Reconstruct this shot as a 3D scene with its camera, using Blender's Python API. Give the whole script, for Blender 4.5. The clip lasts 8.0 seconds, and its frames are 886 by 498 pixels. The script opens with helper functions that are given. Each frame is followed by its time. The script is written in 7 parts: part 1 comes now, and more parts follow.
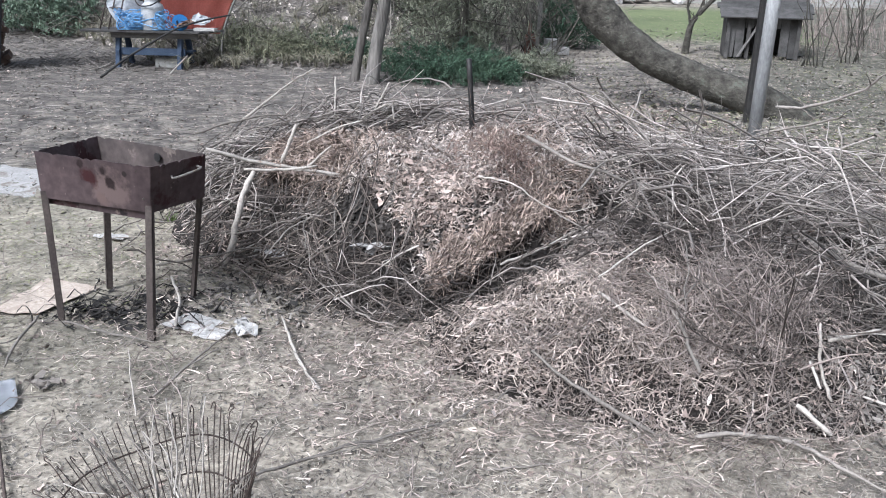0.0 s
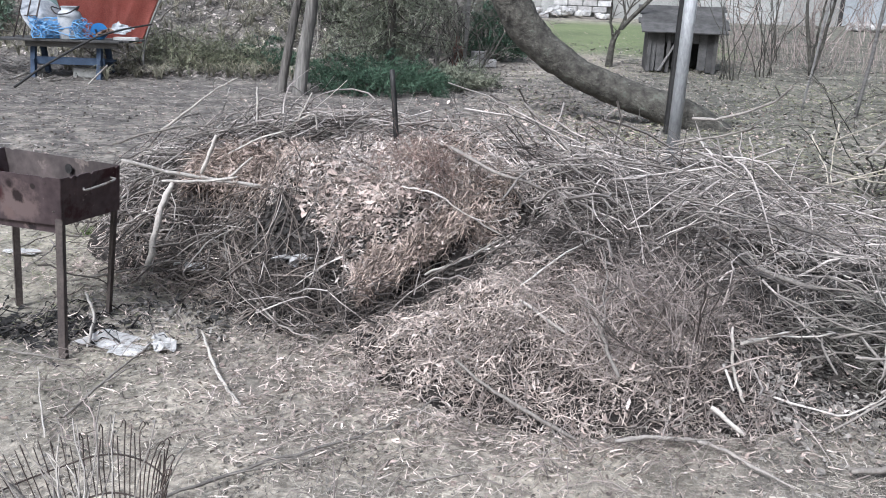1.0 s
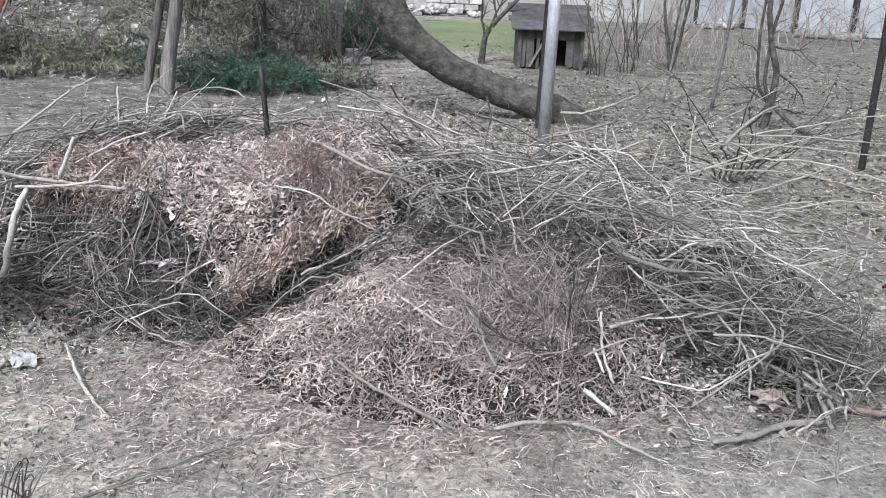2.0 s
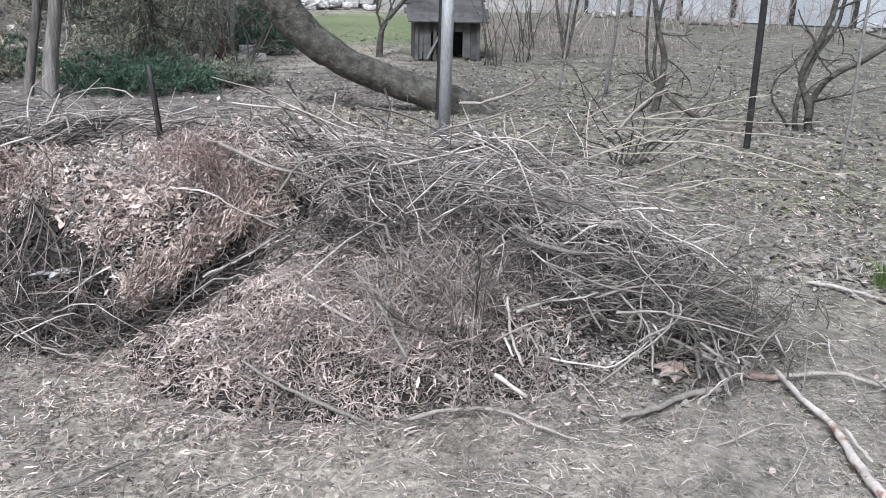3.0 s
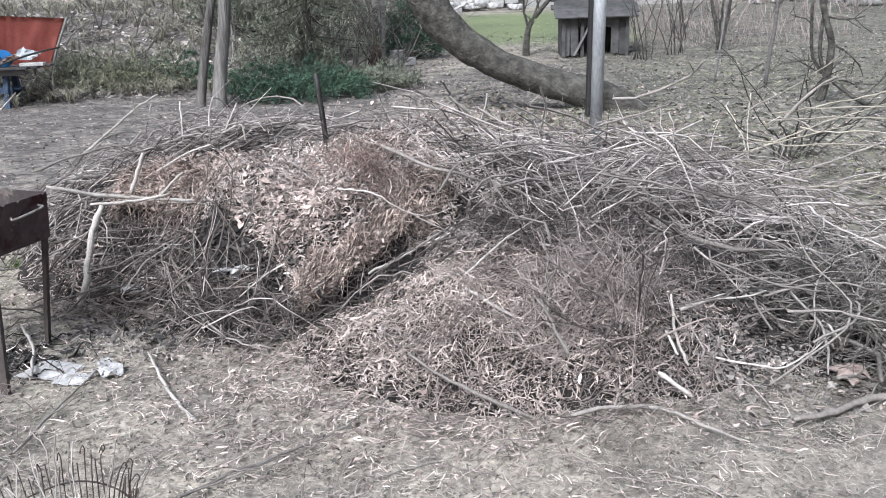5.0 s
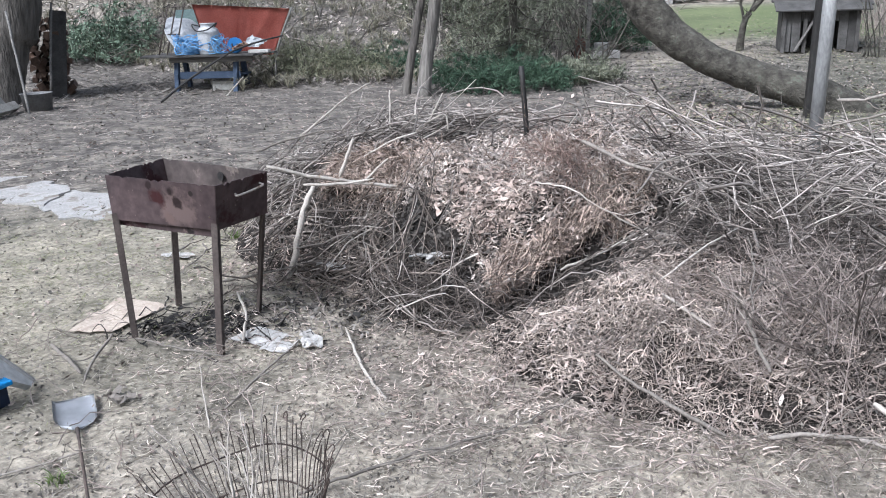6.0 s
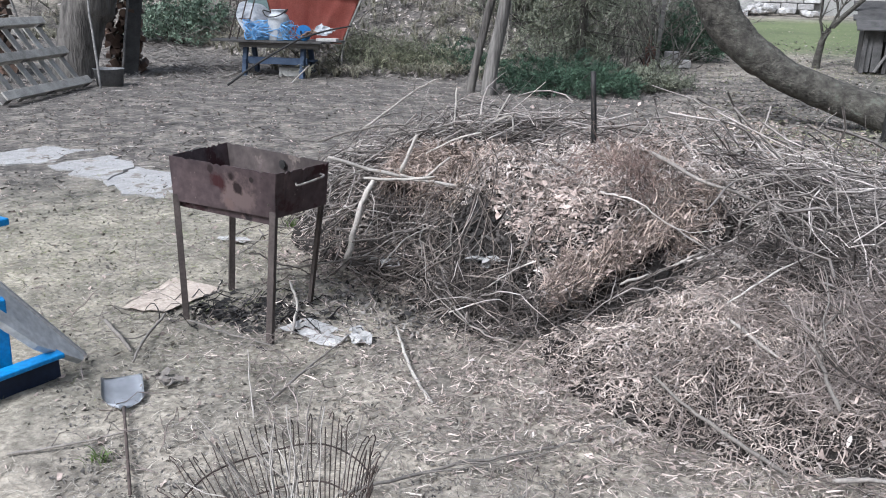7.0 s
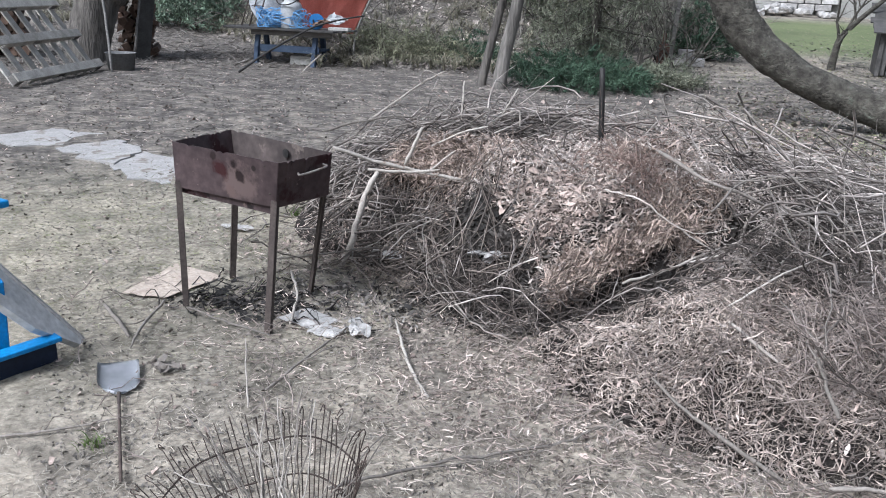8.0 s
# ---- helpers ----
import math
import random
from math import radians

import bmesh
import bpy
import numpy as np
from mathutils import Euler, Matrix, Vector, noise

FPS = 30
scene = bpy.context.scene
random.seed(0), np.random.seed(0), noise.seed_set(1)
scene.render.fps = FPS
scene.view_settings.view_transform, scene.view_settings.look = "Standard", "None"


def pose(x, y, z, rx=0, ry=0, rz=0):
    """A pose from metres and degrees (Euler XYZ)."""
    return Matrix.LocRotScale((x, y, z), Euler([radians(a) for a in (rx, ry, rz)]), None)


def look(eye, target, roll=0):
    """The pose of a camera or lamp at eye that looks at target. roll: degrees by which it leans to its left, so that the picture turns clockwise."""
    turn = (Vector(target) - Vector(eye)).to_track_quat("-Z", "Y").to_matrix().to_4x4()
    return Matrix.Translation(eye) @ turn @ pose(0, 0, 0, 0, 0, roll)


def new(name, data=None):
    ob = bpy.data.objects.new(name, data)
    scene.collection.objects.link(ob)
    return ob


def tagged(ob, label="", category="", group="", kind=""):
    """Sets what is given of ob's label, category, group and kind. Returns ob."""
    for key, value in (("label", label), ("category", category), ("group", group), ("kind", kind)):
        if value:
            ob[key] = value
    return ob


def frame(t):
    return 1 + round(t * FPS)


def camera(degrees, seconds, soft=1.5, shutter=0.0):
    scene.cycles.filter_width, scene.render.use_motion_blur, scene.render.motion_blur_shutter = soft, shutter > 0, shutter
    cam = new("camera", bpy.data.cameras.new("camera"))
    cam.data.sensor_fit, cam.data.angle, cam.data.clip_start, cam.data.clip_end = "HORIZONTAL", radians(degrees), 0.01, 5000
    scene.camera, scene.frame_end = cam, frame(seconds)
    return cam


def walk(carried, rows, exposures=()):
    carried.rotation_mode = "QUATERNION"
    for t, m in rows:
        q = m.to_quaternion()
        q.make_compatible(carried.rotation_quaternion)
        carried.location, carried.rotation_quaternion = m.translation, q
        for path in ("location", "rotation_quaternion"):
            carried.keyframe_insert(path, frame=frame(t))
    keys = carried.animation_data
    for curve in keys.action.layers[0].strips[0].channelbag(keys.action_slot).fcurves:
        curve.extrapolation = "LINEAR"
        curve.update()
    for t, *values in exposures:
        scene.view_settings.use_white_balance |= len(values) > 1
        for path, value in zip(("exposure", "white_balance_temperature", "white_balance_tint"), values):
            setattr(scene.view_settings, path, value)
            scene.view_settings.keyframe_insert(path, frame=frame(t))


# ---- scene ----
cam = camera(57.0, 8.0, soft=1.0)


def gaze(x, y, z, yaw, pitch, roll):
    """A camera pose from its place, its turn to the left from +y, its tilt upwards and its lean."""
    a, b = radians(yaw), radians(pitch)
    way = Vector((-math.sin(a) * math.cos(b), math.cos(a) * math.cos(b), math.sin(b)))
    return look((x, y, z), Vector((x, y, z)) + way, roll)


walk(cam, [
    (0.0, gaze(0.069, -0.019, 1.564, 13.60, -18.27, 1.14)),
    (0.5, gaze(0.085, -0.012, 1.563, 12.28, -17.79, 1.31)),
    (1.0, gaze(0.109, -0.007, 1.558, 8.65, -17.33, 1.96)),
    (1.5, gaze(0.119, -0.012, 1.559, 5.44, -17.17, 2.17)),
    (2.0, gaze(0.141, -0.011, 1.555, 0.07, -17.19, 2.34)),
    (2.2, gaze(0.136, -0.017, 1.553, -1.83, -17.16, 2.38)),
    (3.3, gaze(0.158, -0.007, 1.544, -7.51, -17.57, 0.75)),
    (3.5, gaze(0.157, -0.010, 1.547, -7.63, -17.64, 0.38)),
    (4.0, gaze(0.137, -0.029, 1.550, -6.93, -17.52, 0.06)),
    (4.5, gaze(0.110, -0.047, 1.551, -2.69, -17.35, -0.83)),
    (5.0, gaze(0.087, -0.054, 1.551, 3.92, -17.41, -2.01)),
    (5.2, gaze(0.080, -0.059, 1.555, 7.46, -17.45, -2.56)),
    (6.3, gaze(0.040, -0.032, 1.561, 19.31, -17.53, -1.13)),
    (6.5, gaze(0.025, -0.019, 1.557, 19.79, -17.49, -0.45)),
    (7.0, gaze(-0.002, 0.023, 1.560, 21.38, -17.66, 1.04)),
    (7.5, gaze(-0.004, 0.041, 1.561, 22.01, -17.89, 2.19)),
    (8.0, gaze(0.019, 0.058, 1.560, 21.99, -18.20, 2.45)),
], exposures=[(0.0, 0.96, 5690, 10.3), (2.2, 0.97, 5690, 10.3), (3.5, 0.88, 5690, 10.3), (4.2, 0.94, 5690, 10.3), (5.0, 1.05, 5690, 10.3), (6.5, 0.91, 5690, 10.3), (7.0, 0.83, 5690, 10.3), (7.5, 0.75, 5690, 10.3), (8.0, 0.77, 5690, 10.3)])

# ---- light: an overcast spring day ----
SUN_UP, SUN_AZ = 48.0, 205.0
world = bpy.data.worlds.new("overcast")
scene.world = world
world.use_nodes = True
wn = world.node_tree.nodes
sky = wn.new("ShaderNodeTexSky")
sky.sky_type, sky.sun_disc = "NISHITA", False
sky.sun_elevation, sky.sun_rotation = radians(SUN_UP), radians(SUN_AZ)
sky.air_density, sky.dust_density, sky.ozone_density = 1.6, 6.0, 1.0
grey = wn.new("ShaderNodeHueSaturation")
grey.inputs["Saturation"].default_value = 0.5
world.node_tree.links.new(sky.outputs[0], grey.inputs["Color"])
world.node_tree.links.new(grey.outputs[0], wn["Background"].inputs["Color"])
wn["Background"].inputs["Strength"].default_value = 0.088
sun = new("sun", bpy.data.lights.new("sun", "SUN"))
sun.data.energy, sun.data.angle, sun.data.color = 2.55, radians(22), (1.0, 0.98, 0.95)
sun.matrix_world = look((0, 0, 30), Vector((0, 0, 30)) - Vector((
    math.sin(radians(SUN_AZ)) * math.cos(radians(SUN_UP)), math.cos(radians(SUN_AZ)) * math.cos(radians(SUN_UP)), math.sin(radians(SUN_UP)))))


# ---- materials ----
def ramp(nt, source, stops):
    node = nt.nodes.new("ShaderNodeValToRGB")
    els = node.color_ramp.elements
    while len(els) < len(stops):
        els.new(0.5)
    for el, (at, col) in zip(els, stops):
        el.position, el.color = at, (*col, 1)
    nt.links.new(source, node.inputs[0])
    return node.outputs[0]


def mixed(nt, fac, a, b, mode="MIX"):
    node = nt.nodes.new("ShaderNodeMix")
    node.data_type, node.blend_type = "RGBA", mode
    for value, slot in ((fac, 0), (a, 6), (b, 7)):
        if hasattr(value, "links"):
            nt.links.new(value, node.inputs[slot])
        else:
            node.inputs[slot].default_value = value if slot == 0 else (*value, 1)
    return node.outputs[2]


def noise_of(nt, scale, detail=5.0, rough=0.55, stretch=None, coord="Object"):
    tc = nt.nodes.new("ShaderNodeTexCoord")
    tex = nt.nodes.new("ShaderNodeTexNoise")
    tex.inputs["Scale"].default_value, tex.inputs["Detail"].default_value, tex.inputs["Roughness"].default_value = scale, detail, rough
    src = tc.outputs[coord]
    if stretch:
        mp = nt.nodes.new("ShaderNodeMapping")
        mp.inputs["Scale"].default_value = stretch
        nt.links.new(src, mp.inputs[0])
        src = mp.outputs[0]
    nt.links.new(src, tex.inputs["Vector"])
    return tex.outputs["Fac"]


def surface(name, stops, scale=6.0, fine=60.0, rough=0.85, metal=0.0, bump=0.3, depth=0.01, stretch=None, vary="", patch=None, spread=0.35, sat=0.62):
    """A worn surface: colours by a coarse noise, grain by a fine one, relief from both. vary: 'island' or 'object' shifts the colour from
    piece to piece; patch: (colour, scale, threshold) lays ragged patches of a second colour on it."""
    m = bpy.data.materials.new(name)
    m.use_nodes = True
    nt = m.node_tree
    bsdf = nt.nodes["Principled BSDF"]
    stops = [tuple(sum(c) / 3 + sat * (v - sum(c) / 3) for v in c) for c in stops]
    coarse, grain = noise_of(nt, scale, stretch=stretch), noise_of(nt, fine, 3.0, stretch=stretch)
    col = ramp(nt, coarse, [(0.25 + 0.5 * i / max(1, len(stops) - 1), c) for i, c in enumerate(stops)])
    shade = ramp(nt, grain, [(0.3, (0.62,) * 3), (0.7, (1.18,) * 3)])
    col = mixed(nt, 0.7, col, shade, "MULTIPLY")
    if vary:
        if vary == "island":
            pick = nt.nodes.new("ShaderNodeNewGeometry").outputs["Random Per Island"]
        else:
            pick = nt.nodes.new("ShaderNodeObjectInfo").outputs["Random"]
        lo, hi = 1 - spread, 1 + spread
        tone = ramp(nt, pick, [(0.0, (lo,) * 3), (0.5, (0.9, 0.885, 0.87)), (1.0, (hi,) * 3)])
        col = mixed(nt, 1.0, col, tone, "MULTIPLY")
    for colour, pscale, thr in ([patch] if isinstance(patch, tuple) else patch or []):
        mask = ramp(nt, noise_of(nt, pscale, 6.0, 0.62), [(thr, (0, 0, 0)), (thr + 0.07, (1, 1, 1))])
        col = mixed(nt, mask, col, colour)
    nt.links.new(col, bsdf.inputs["Base Color"])
    bsdf.inputs["Roughness"].default_value, bsdf.inputs["Metallic"].default_value = rough, metal
    bsdf.inputs["Specular IOR Level"].default_value = 0.3
    if bump:
        bp = nt.nodes.new("ShaderNodeBump")
        bp.inputs["Strength"].default_value, bp.inputs["Distance"].default_value = bump, depth
        nt.links.new(mixed(nt, 0.5, coarse, grain), bp.inputs["Height"])
        nt.links.new(bp.outputs[0], bsdf.inputs["Normal"])
    return m


M_STRAW = surface("dry_straw", [(0.22, 0.20, 0.165), (0.50, 0.455, 0.385)], 3.0, 40, 0.8, bump=0, vary="island", spread=0.38, sat=0.9)
M_THATCH = surface("trodden_thatch", [(0.15, 0.137, 0.118), (0.33, 0.30, 0.26)], 3.0, 40, 0.85, bump=0, vary="island", spread=0.4, sat=0.9)
M_LITTER = surface("dry_heap_straw", [(0.185, 0.147, 0.124), (0.575, 0.478, 0.41)], 3.0, 40, 0.8, bump=0, vary="island", spread=0.78, sat=0.8)
M_LEAF = surface("dead_leaf", [(0.165, 0.12, 0.103), (0.48, 0.385, 0.335)], 5.0, 80, 0.75, bump=0.2, depth=0.004, vary="island", spread=0.66, sat=0.85)
M_CRUMBS = surface("soil_crumbs", [(0.10, 0.087, 0.076), (0.27, 0.24, 0.21)], 5.0, 80, 0.9, bump=0, vary="island", spread=0.4)
# wet leaves, near black: the shade of hollows and brush is in the colour
M_WET_SHADE = surface("wet_leaf_and_shade", [(0.018, 0.015, 0.013), (0.085, 0.072, 0.062)], 5.0, 80, 0.6, bump=0, vary="island", spread=0.7)
M_SOAKED = surface("soaked_leaf", [(0.11, 0.097, 0.083), (0.30, 0.265, 0.23)], 5.0, 80, 0.75, bump=0, vary="island", spread=0.6)
M_MAT = surface("matted_brown_straw", [(0.12, 0.086, 0.069), (0.49, 0.385, 0.32)], 4.0, 40, 0.8, bump=0, vary="island", spread=0.72, sat=0.85)
M_CHAFF = surface("pale_chaff", [(0.20, 0.16, 0.138), (0.62, 0.525, 0.462)], 5.0, 60, 0.8, bump=0, vary="island", spread=0.55)
M_TWIG = surface("twig_bark", [(0.13, 0.107, 0.095), (0.45, 0.394, 0.356)], 5.0, 60, 0.8, bump=0, vary="island", spread=0.75, sat=0.72)
# for dark fine twigs, and for lower brush layers with shade in their colour
M_TWIG_DARK_SHADE = surface("dark_twig_bark_and_shade", [(0.030, 0.025, 0.022), (0.15, 0.126, 0.112)], 5.0, 60, 0.8, bump=0, vary="island", spread=0.6, sat=0.9)
M_TWIG_BROWN = surface("brown_twig_bark", [(0.052, 0.042, 0.036), (0.27, 0.228, 0.20)], 5.0, 60, 0.8, bump=0, vary="island", spread=0.7, sat=0.95)
M_THORN = surface("thorny_twig_bark", [(0.040, 0.037, 0.032), (0.21, 0.195, 0.168)], 5.0, 60, 0.8, bump=0, vary="island", spread=0.7, sat=0.9)
M_RED_TWIG = surface("red_brown_twig", [(0.13, 0.088, 0.075), (0.34, 0.245, 0.21)], 5.0, 60, 0.8, bump=0, vary="island", spread=0.4, sat=0.95)
M_BARK = surface("branch_bark", [(0.16, 0.135, 0.115), (0.30, 0.26, 0.22)], 9.0, 90, 0.85, bump=0.5, depth=0.003, stretch=(1, 1, 0.4), vary="object", spread=0.3)
M_PALE = surface("bare_wood_branch", [(0.34, 0.295, 0.245), (0.54, 0.485, 0.42)], 9.0, 90, 0.7, bump=0.3, depth=0.002, vary="object", spread=0.2, patch=((0.17, 0.12, 0.09), 14.0, 0.60))
M_SHOOT = surface("pale_green_shoot", [(0.27, 0.243, 0.19), (0.47, 0.425, 0.345)], 9.0, 90, 0.7, bump=0.2, depth=0.002, vary="object", spread=0.2, sat=0.95)
# dark compost, taken near black to put the shade of gaps into it
M_EARTH_SHADE = surface("heap_earth_and_shade", [(0.009, 0.007, 0.006), (0.055, 0.043, 0.036)], 9.0, 50, 0.95, bump=1.0, depth=0.05)
# straw felt, darker than the strands to hold the shade below the overhang
M_FELT_SHADE = surface("shaded_straw_felt", [(0.05, 0.036, 0.028), (0.15, 0.115, 0.09)], 14.0, 60, 0.95, bump=1.0, depth=0.02, sat=0.9)
M_RUST = surface("rusty_sheet", [(0.046, 0.034, 0.037), (0.088, 0.063, 0.065)], 6.0, 24, 0.6, 0.3, 0.2, 0.002, patch=[((0.032, 0.012, 0.014), 7.0, 0.54), ((0.018, 0.014, 0.015), 10.0, 0.60), ((0.19, 0.15, 0.135), 21.0, 0.655)], sat=1.0)


def blotched(m, spots):
    """Lays ragged round stains on a surface: (centre, radius, colour) each, in the thing's own measure."""
    nt = m.node_tree
    bsdf = nt.nodes["Principled BSDF"]
    col = bsdf.inputs["Base Color"].links[0].from_socket
    rag = noise_of(nt, 16.0, 6.0, 0.65)
    for centre, radius, colour in spots:
        tc, gap, edge = (nt.nodes.new(k) for k in ("ShaderNodeTexCoord", "ShaderNodeVectorMath", "ShaderNodeMath"))
        gap.operation, edge.operation = "DISTANCE", "MULTIPLY_ADD"
        gap.inputs[1].default_value = centre
        nt.links.new(tc.outputs["Object"], gap.inputs[0])
        nt.links.new(gap.outputs["Value"], edge.inputs[0])
        edge.inputs[1].default_value = 0.5 / radius
        nt.links.new(rag, edge.inputs[2])
        col = mixed(nt, ramp(nt, edge.outputs[0], [(0.80, (1, 1, 1)), (1.0, (0, 0, 0))]), col, colour)
    nt.links.new(col, bsdf.inputs["Base Color"])
    return m


M_RUST_FRONT = blotched(surface("rusty_front_sheet", [(0.046, 0.034, 0.037), (0.088, 0.063, 0.065)], 6.0, 24, 0.6, 0.3, 0.2, 0.002, patch=[((0.20, 0.16, 0.145), 23.0, 0.67)], sat=1.0), [
    ((0.05, -0.16, 0.66), 0.11, (0.125, 0.092, 0.088)), ((-0.06, -0.14, 0.70), 0.055, (0.040, 0.013, 0.015)), ((0.03, -0.15, 0.735), 0.030, (0.020, 0.013, 0.014)),
    ((0.06, -0.16, 0.69), 0.040, (0.022, 0.014, 0.015)), ((0.0, -0.15, 0.60), 0.035, (0.125, 0.088, 0.082)), ((0.15, -0.18, 0.735), 0.014, (0.02, 0.015, 0.015)), ((-0.10, -0.14, 0.755), 0.025, (0.022, 0.014, 0.015))])
M_RUST_INNER = surface("sooty_sheet", [(0.030, 0.025, 0.025), (0.105, 0.085, 0.080)], 5.0, 24, 0.8, 0.1, 0.2, 0.002, patch=((0.15, 0.125, 0.11), 9.0, 0.62), sat=1.0)
M_CHAR = surface("charred_wood", [(0.010, 0.009, 0.009), (0.045, 0.040, 0.038)], 7.0, 60, 0.85, bump=0, vary="island", spread=0.6)
M_RUST_LEG = surface("rusty_angle", [(0.050, 0.036, 0.032), (0.115, 0.084, 0.070)], 9.0, 70, 0.75, 0.2, 0.3, 0.002)
M_WIRE = surface("rusty_wire", [(0.045, 0.031, 0.026), (0.115, 0.078, 0.062)], 12.0, 90, 0.8, 0.2, 0, vary="object", spread=0.3)
M_BLACK = surface("black_iron", [(0.018, 0.017, 0.017), (0.045, 0.042, 0.04)], 8.0, 60, 0.6, 0.2, 0.3, 0.002)
M_PIPE = surface("grey_galvanised", [(0.30, 0.31, 0.32), (0.50, 0.51, 0.53)], 4.0, 60, 0.5, 0.3, 0.15, 0.002, stretch=(1, 1, 0.3), patch=((0.17, 0.13, 0.11), 6.0, 0.64))
M_STEEL = surface("worn_steel", [(0.40, 0.42, 0.455), (0.53, 0.545, 0.575)], 4.0, 9, 0.42, 0.2, 0.03, 0.001, sat=1.0)
M_BOARD = surface("grey_painted_board", [(0.44, 0.44, 0.43), (0.58, 0.58, 0.57)], 4.0, 30, 0.7, bump=0.1, depth=0.002)
M_DARKWOOD = surface("dark_old_boards", [(0.036, 0.035, 0.034), (0.105, 0.10, 0.097)], 5.0, 60, 0.9, bump=0.4, depth=0.004, vary="object", spread=0.25)
M_STALK = surface("brown_stalk", [(0.12, 0.097, 0.089), (0.41, 0.348, 0.315)], 5.0, 60, 0.85, bump=0, vary="island", spread=0.4, sat=0.9)
M_GREYWOOD = surface("weathered_wood", [(0.085, 0.08, 0.075), (0.21, 0.198, 0.185)], 7.0, 70, 0.85, bump=0.5, depth=0.004, stretch=(0.5, 4, 4), vary="object", spread=0.22)
M_PALEWOOD = surface("pale_pallet_wood", [(0.24, 0.225, 0.195), (0.50, 0.47, 0.42)], 7.0, 70, 0.85, bump=0.4, depth=0.004, vary="object", spread=0.2)
M_TRUNK = surface("tree_bark", [(0.018, 0.016, 0.012), (0.125, 0.113, 0.088)], 9.0, 30, 0.95, bump=1.0, depth=0.06, patch=[((0.10, 0.11, 0.088), 9.0, 0.60), ((0.19, 0.185, 0.17), 19.0, 0.66)])
M_TRUNK_OLD = surface("furrowed_bark", [(0.030, 0.026, 0.023), (0.19, 0.168, 0.145)], 9.0, 30, 0.95, bump=1.0, depth=0.08, stretch=(1, 1, 0.16))
M_TRUNK_PALE = surface("pale_bark", [(0.06, 0.054, 0.048), (0.27, 0.245, 0.215)], 9.0, 30, 0.95, bump=1.0, depth=0.06, stretch=(1, 1, 0.16))
M_GREEN = surface("juniper_green", [(0.022, 0.046, 0.029), (0.080, 0.135, 0.086)], 2.5, 30, 0.7, bump=0, vary="island", spread=0.5, sat=1.0)
M_GREYGREEN = surface("dull_conifer_green", [(0.078, 0.092, 0.066), (0.235, 0.245, 0.185)], 2.5, 30, 0.8, bump=0, vary="island", spread=0.5, sat=1.0)
M_OLIVE = surface("olive_shrub", [(0.080, 0.093, 0.062), (0.26, 0.262, 0.18)], 2.5, 30, 0.8, bump=0, vary="island", spread=0.5, sat=1.0)
M_BANK = surface("bank_dead_grass", [(0.092, 0.090, 0.064), (0.34, 0.32, 0.24)], 2.5, 30, 0.85, bump=0, vary="island", spread=0.6, sat=0.9)
M_BLUE = surface("blue_paint", [(0.010, 0.16, 0.42), (0.02, 0.24, 0.56)], 5.0, 60, 0.45, bump=0.1, depth=0.001, sat=1.0)
M_LID = surface("blue_plastic", [(0.015, 0.11, 0.30), (0.03, 0.16, 0.40)], 5.0, 60, 0.5, bump=0.05, depth=0.001, sat=1.0)
M_DULLBLUE = surface("faded_blue_paint", [(0.026, 0.043, 0.078), (0.058, 0.083, 0.13)], 6.0, 60, 0.7, bump=0.2, depth=0.002, sat=1.0)
M_ROPE = surface("blue_rope", [(0.06, 0.19, 0.40), (0.20, 0.38, 0.60)], 8.0, 80, 0.6, bump=0, vary="island", spread=0.3, sat=1.0)
M_RED = surface("red_painted_sheet", [(0.33, 0.085, 0.066), (0.43, 0.145, 0.115)], 3.0, 50, 0.55, bump=0.15, depth=0.003, sat=1.0)
M_WHITE = surface("dull_enamel", [(0.24, 0.265, 0.29), (0.48, 0.50, 0.53)], 5.0, 60, 0.4, bump=0.05, depth=0.001)
M_ENAMEL = surface("pale_enamel", [(0.25, 0.275, 0.31), (0.42, 0.44, 0.47)], 5.0, 20, 0.35, bump=0.03, depth=0.001)
M_TUB = surface("grey_plastic_tub", [(0.11, 0.11, 0.114), (0.19, 0.19, 0.193)], 6.0, 30, 0.7, bump=0.05, depth=0.002)
M_PAPER = surface("dirty_paper", [(0.30, 0.29, 0.27), (0.52, 0.50, 0.48)], 8.0, 60, 0.9, bump=0.2, depth=0.003)
M_CARD = surface("cardboard", [(0.40, 0.30, 0.22), (0.55, 0.44, 0.34)], 8.0, 70, 0.9, bump=0.2, depth=0.002, patch=((0.22, 0.17, 0.13), 6.0, 0.62))
M_SLAB = surface("concrete_slab", [(0.26, 0.25, 0.24), (0.40, 0.385, 0.37)], 5.0, 70, 0.9, bump=0.4, depth=0.006, patch=((0.17, 0.15, 0.13), 4.0, 0.56))
M_FENCE = surface("grey_fence_sheet", [(0.26, 0.30, 0.335), (0.36, 0.40, 0.435)], 1.5, 30, 0.5, 0.1, 0.1, 0.003, vary="object", spread=0.15)
M_WALL = surface("grey_wall", [(0.22, 0.225, 0.21), (0.34, 0.34, 0.32)], 1.2, 24, 0.9, bump=0.2, depth=0.01, vary="object", spread=0.15)
M_STONE = surface("pale_rubble", [(0.26, 0.25, 0.24), (0.50, 0.485, 0.47)], 6.0, 50, 0.9, bump=0.4, depth=0.01, vary="object", spread=0.25)
M_BRICK = surface("old_red_brick", [(0.075, 0.043, 0.037), (0.16, 0.095, 0.08)], 6.0, 60, 0.9, bump=0.3, depth=0.004, vary="object", spread=0.25, sat=1.0)
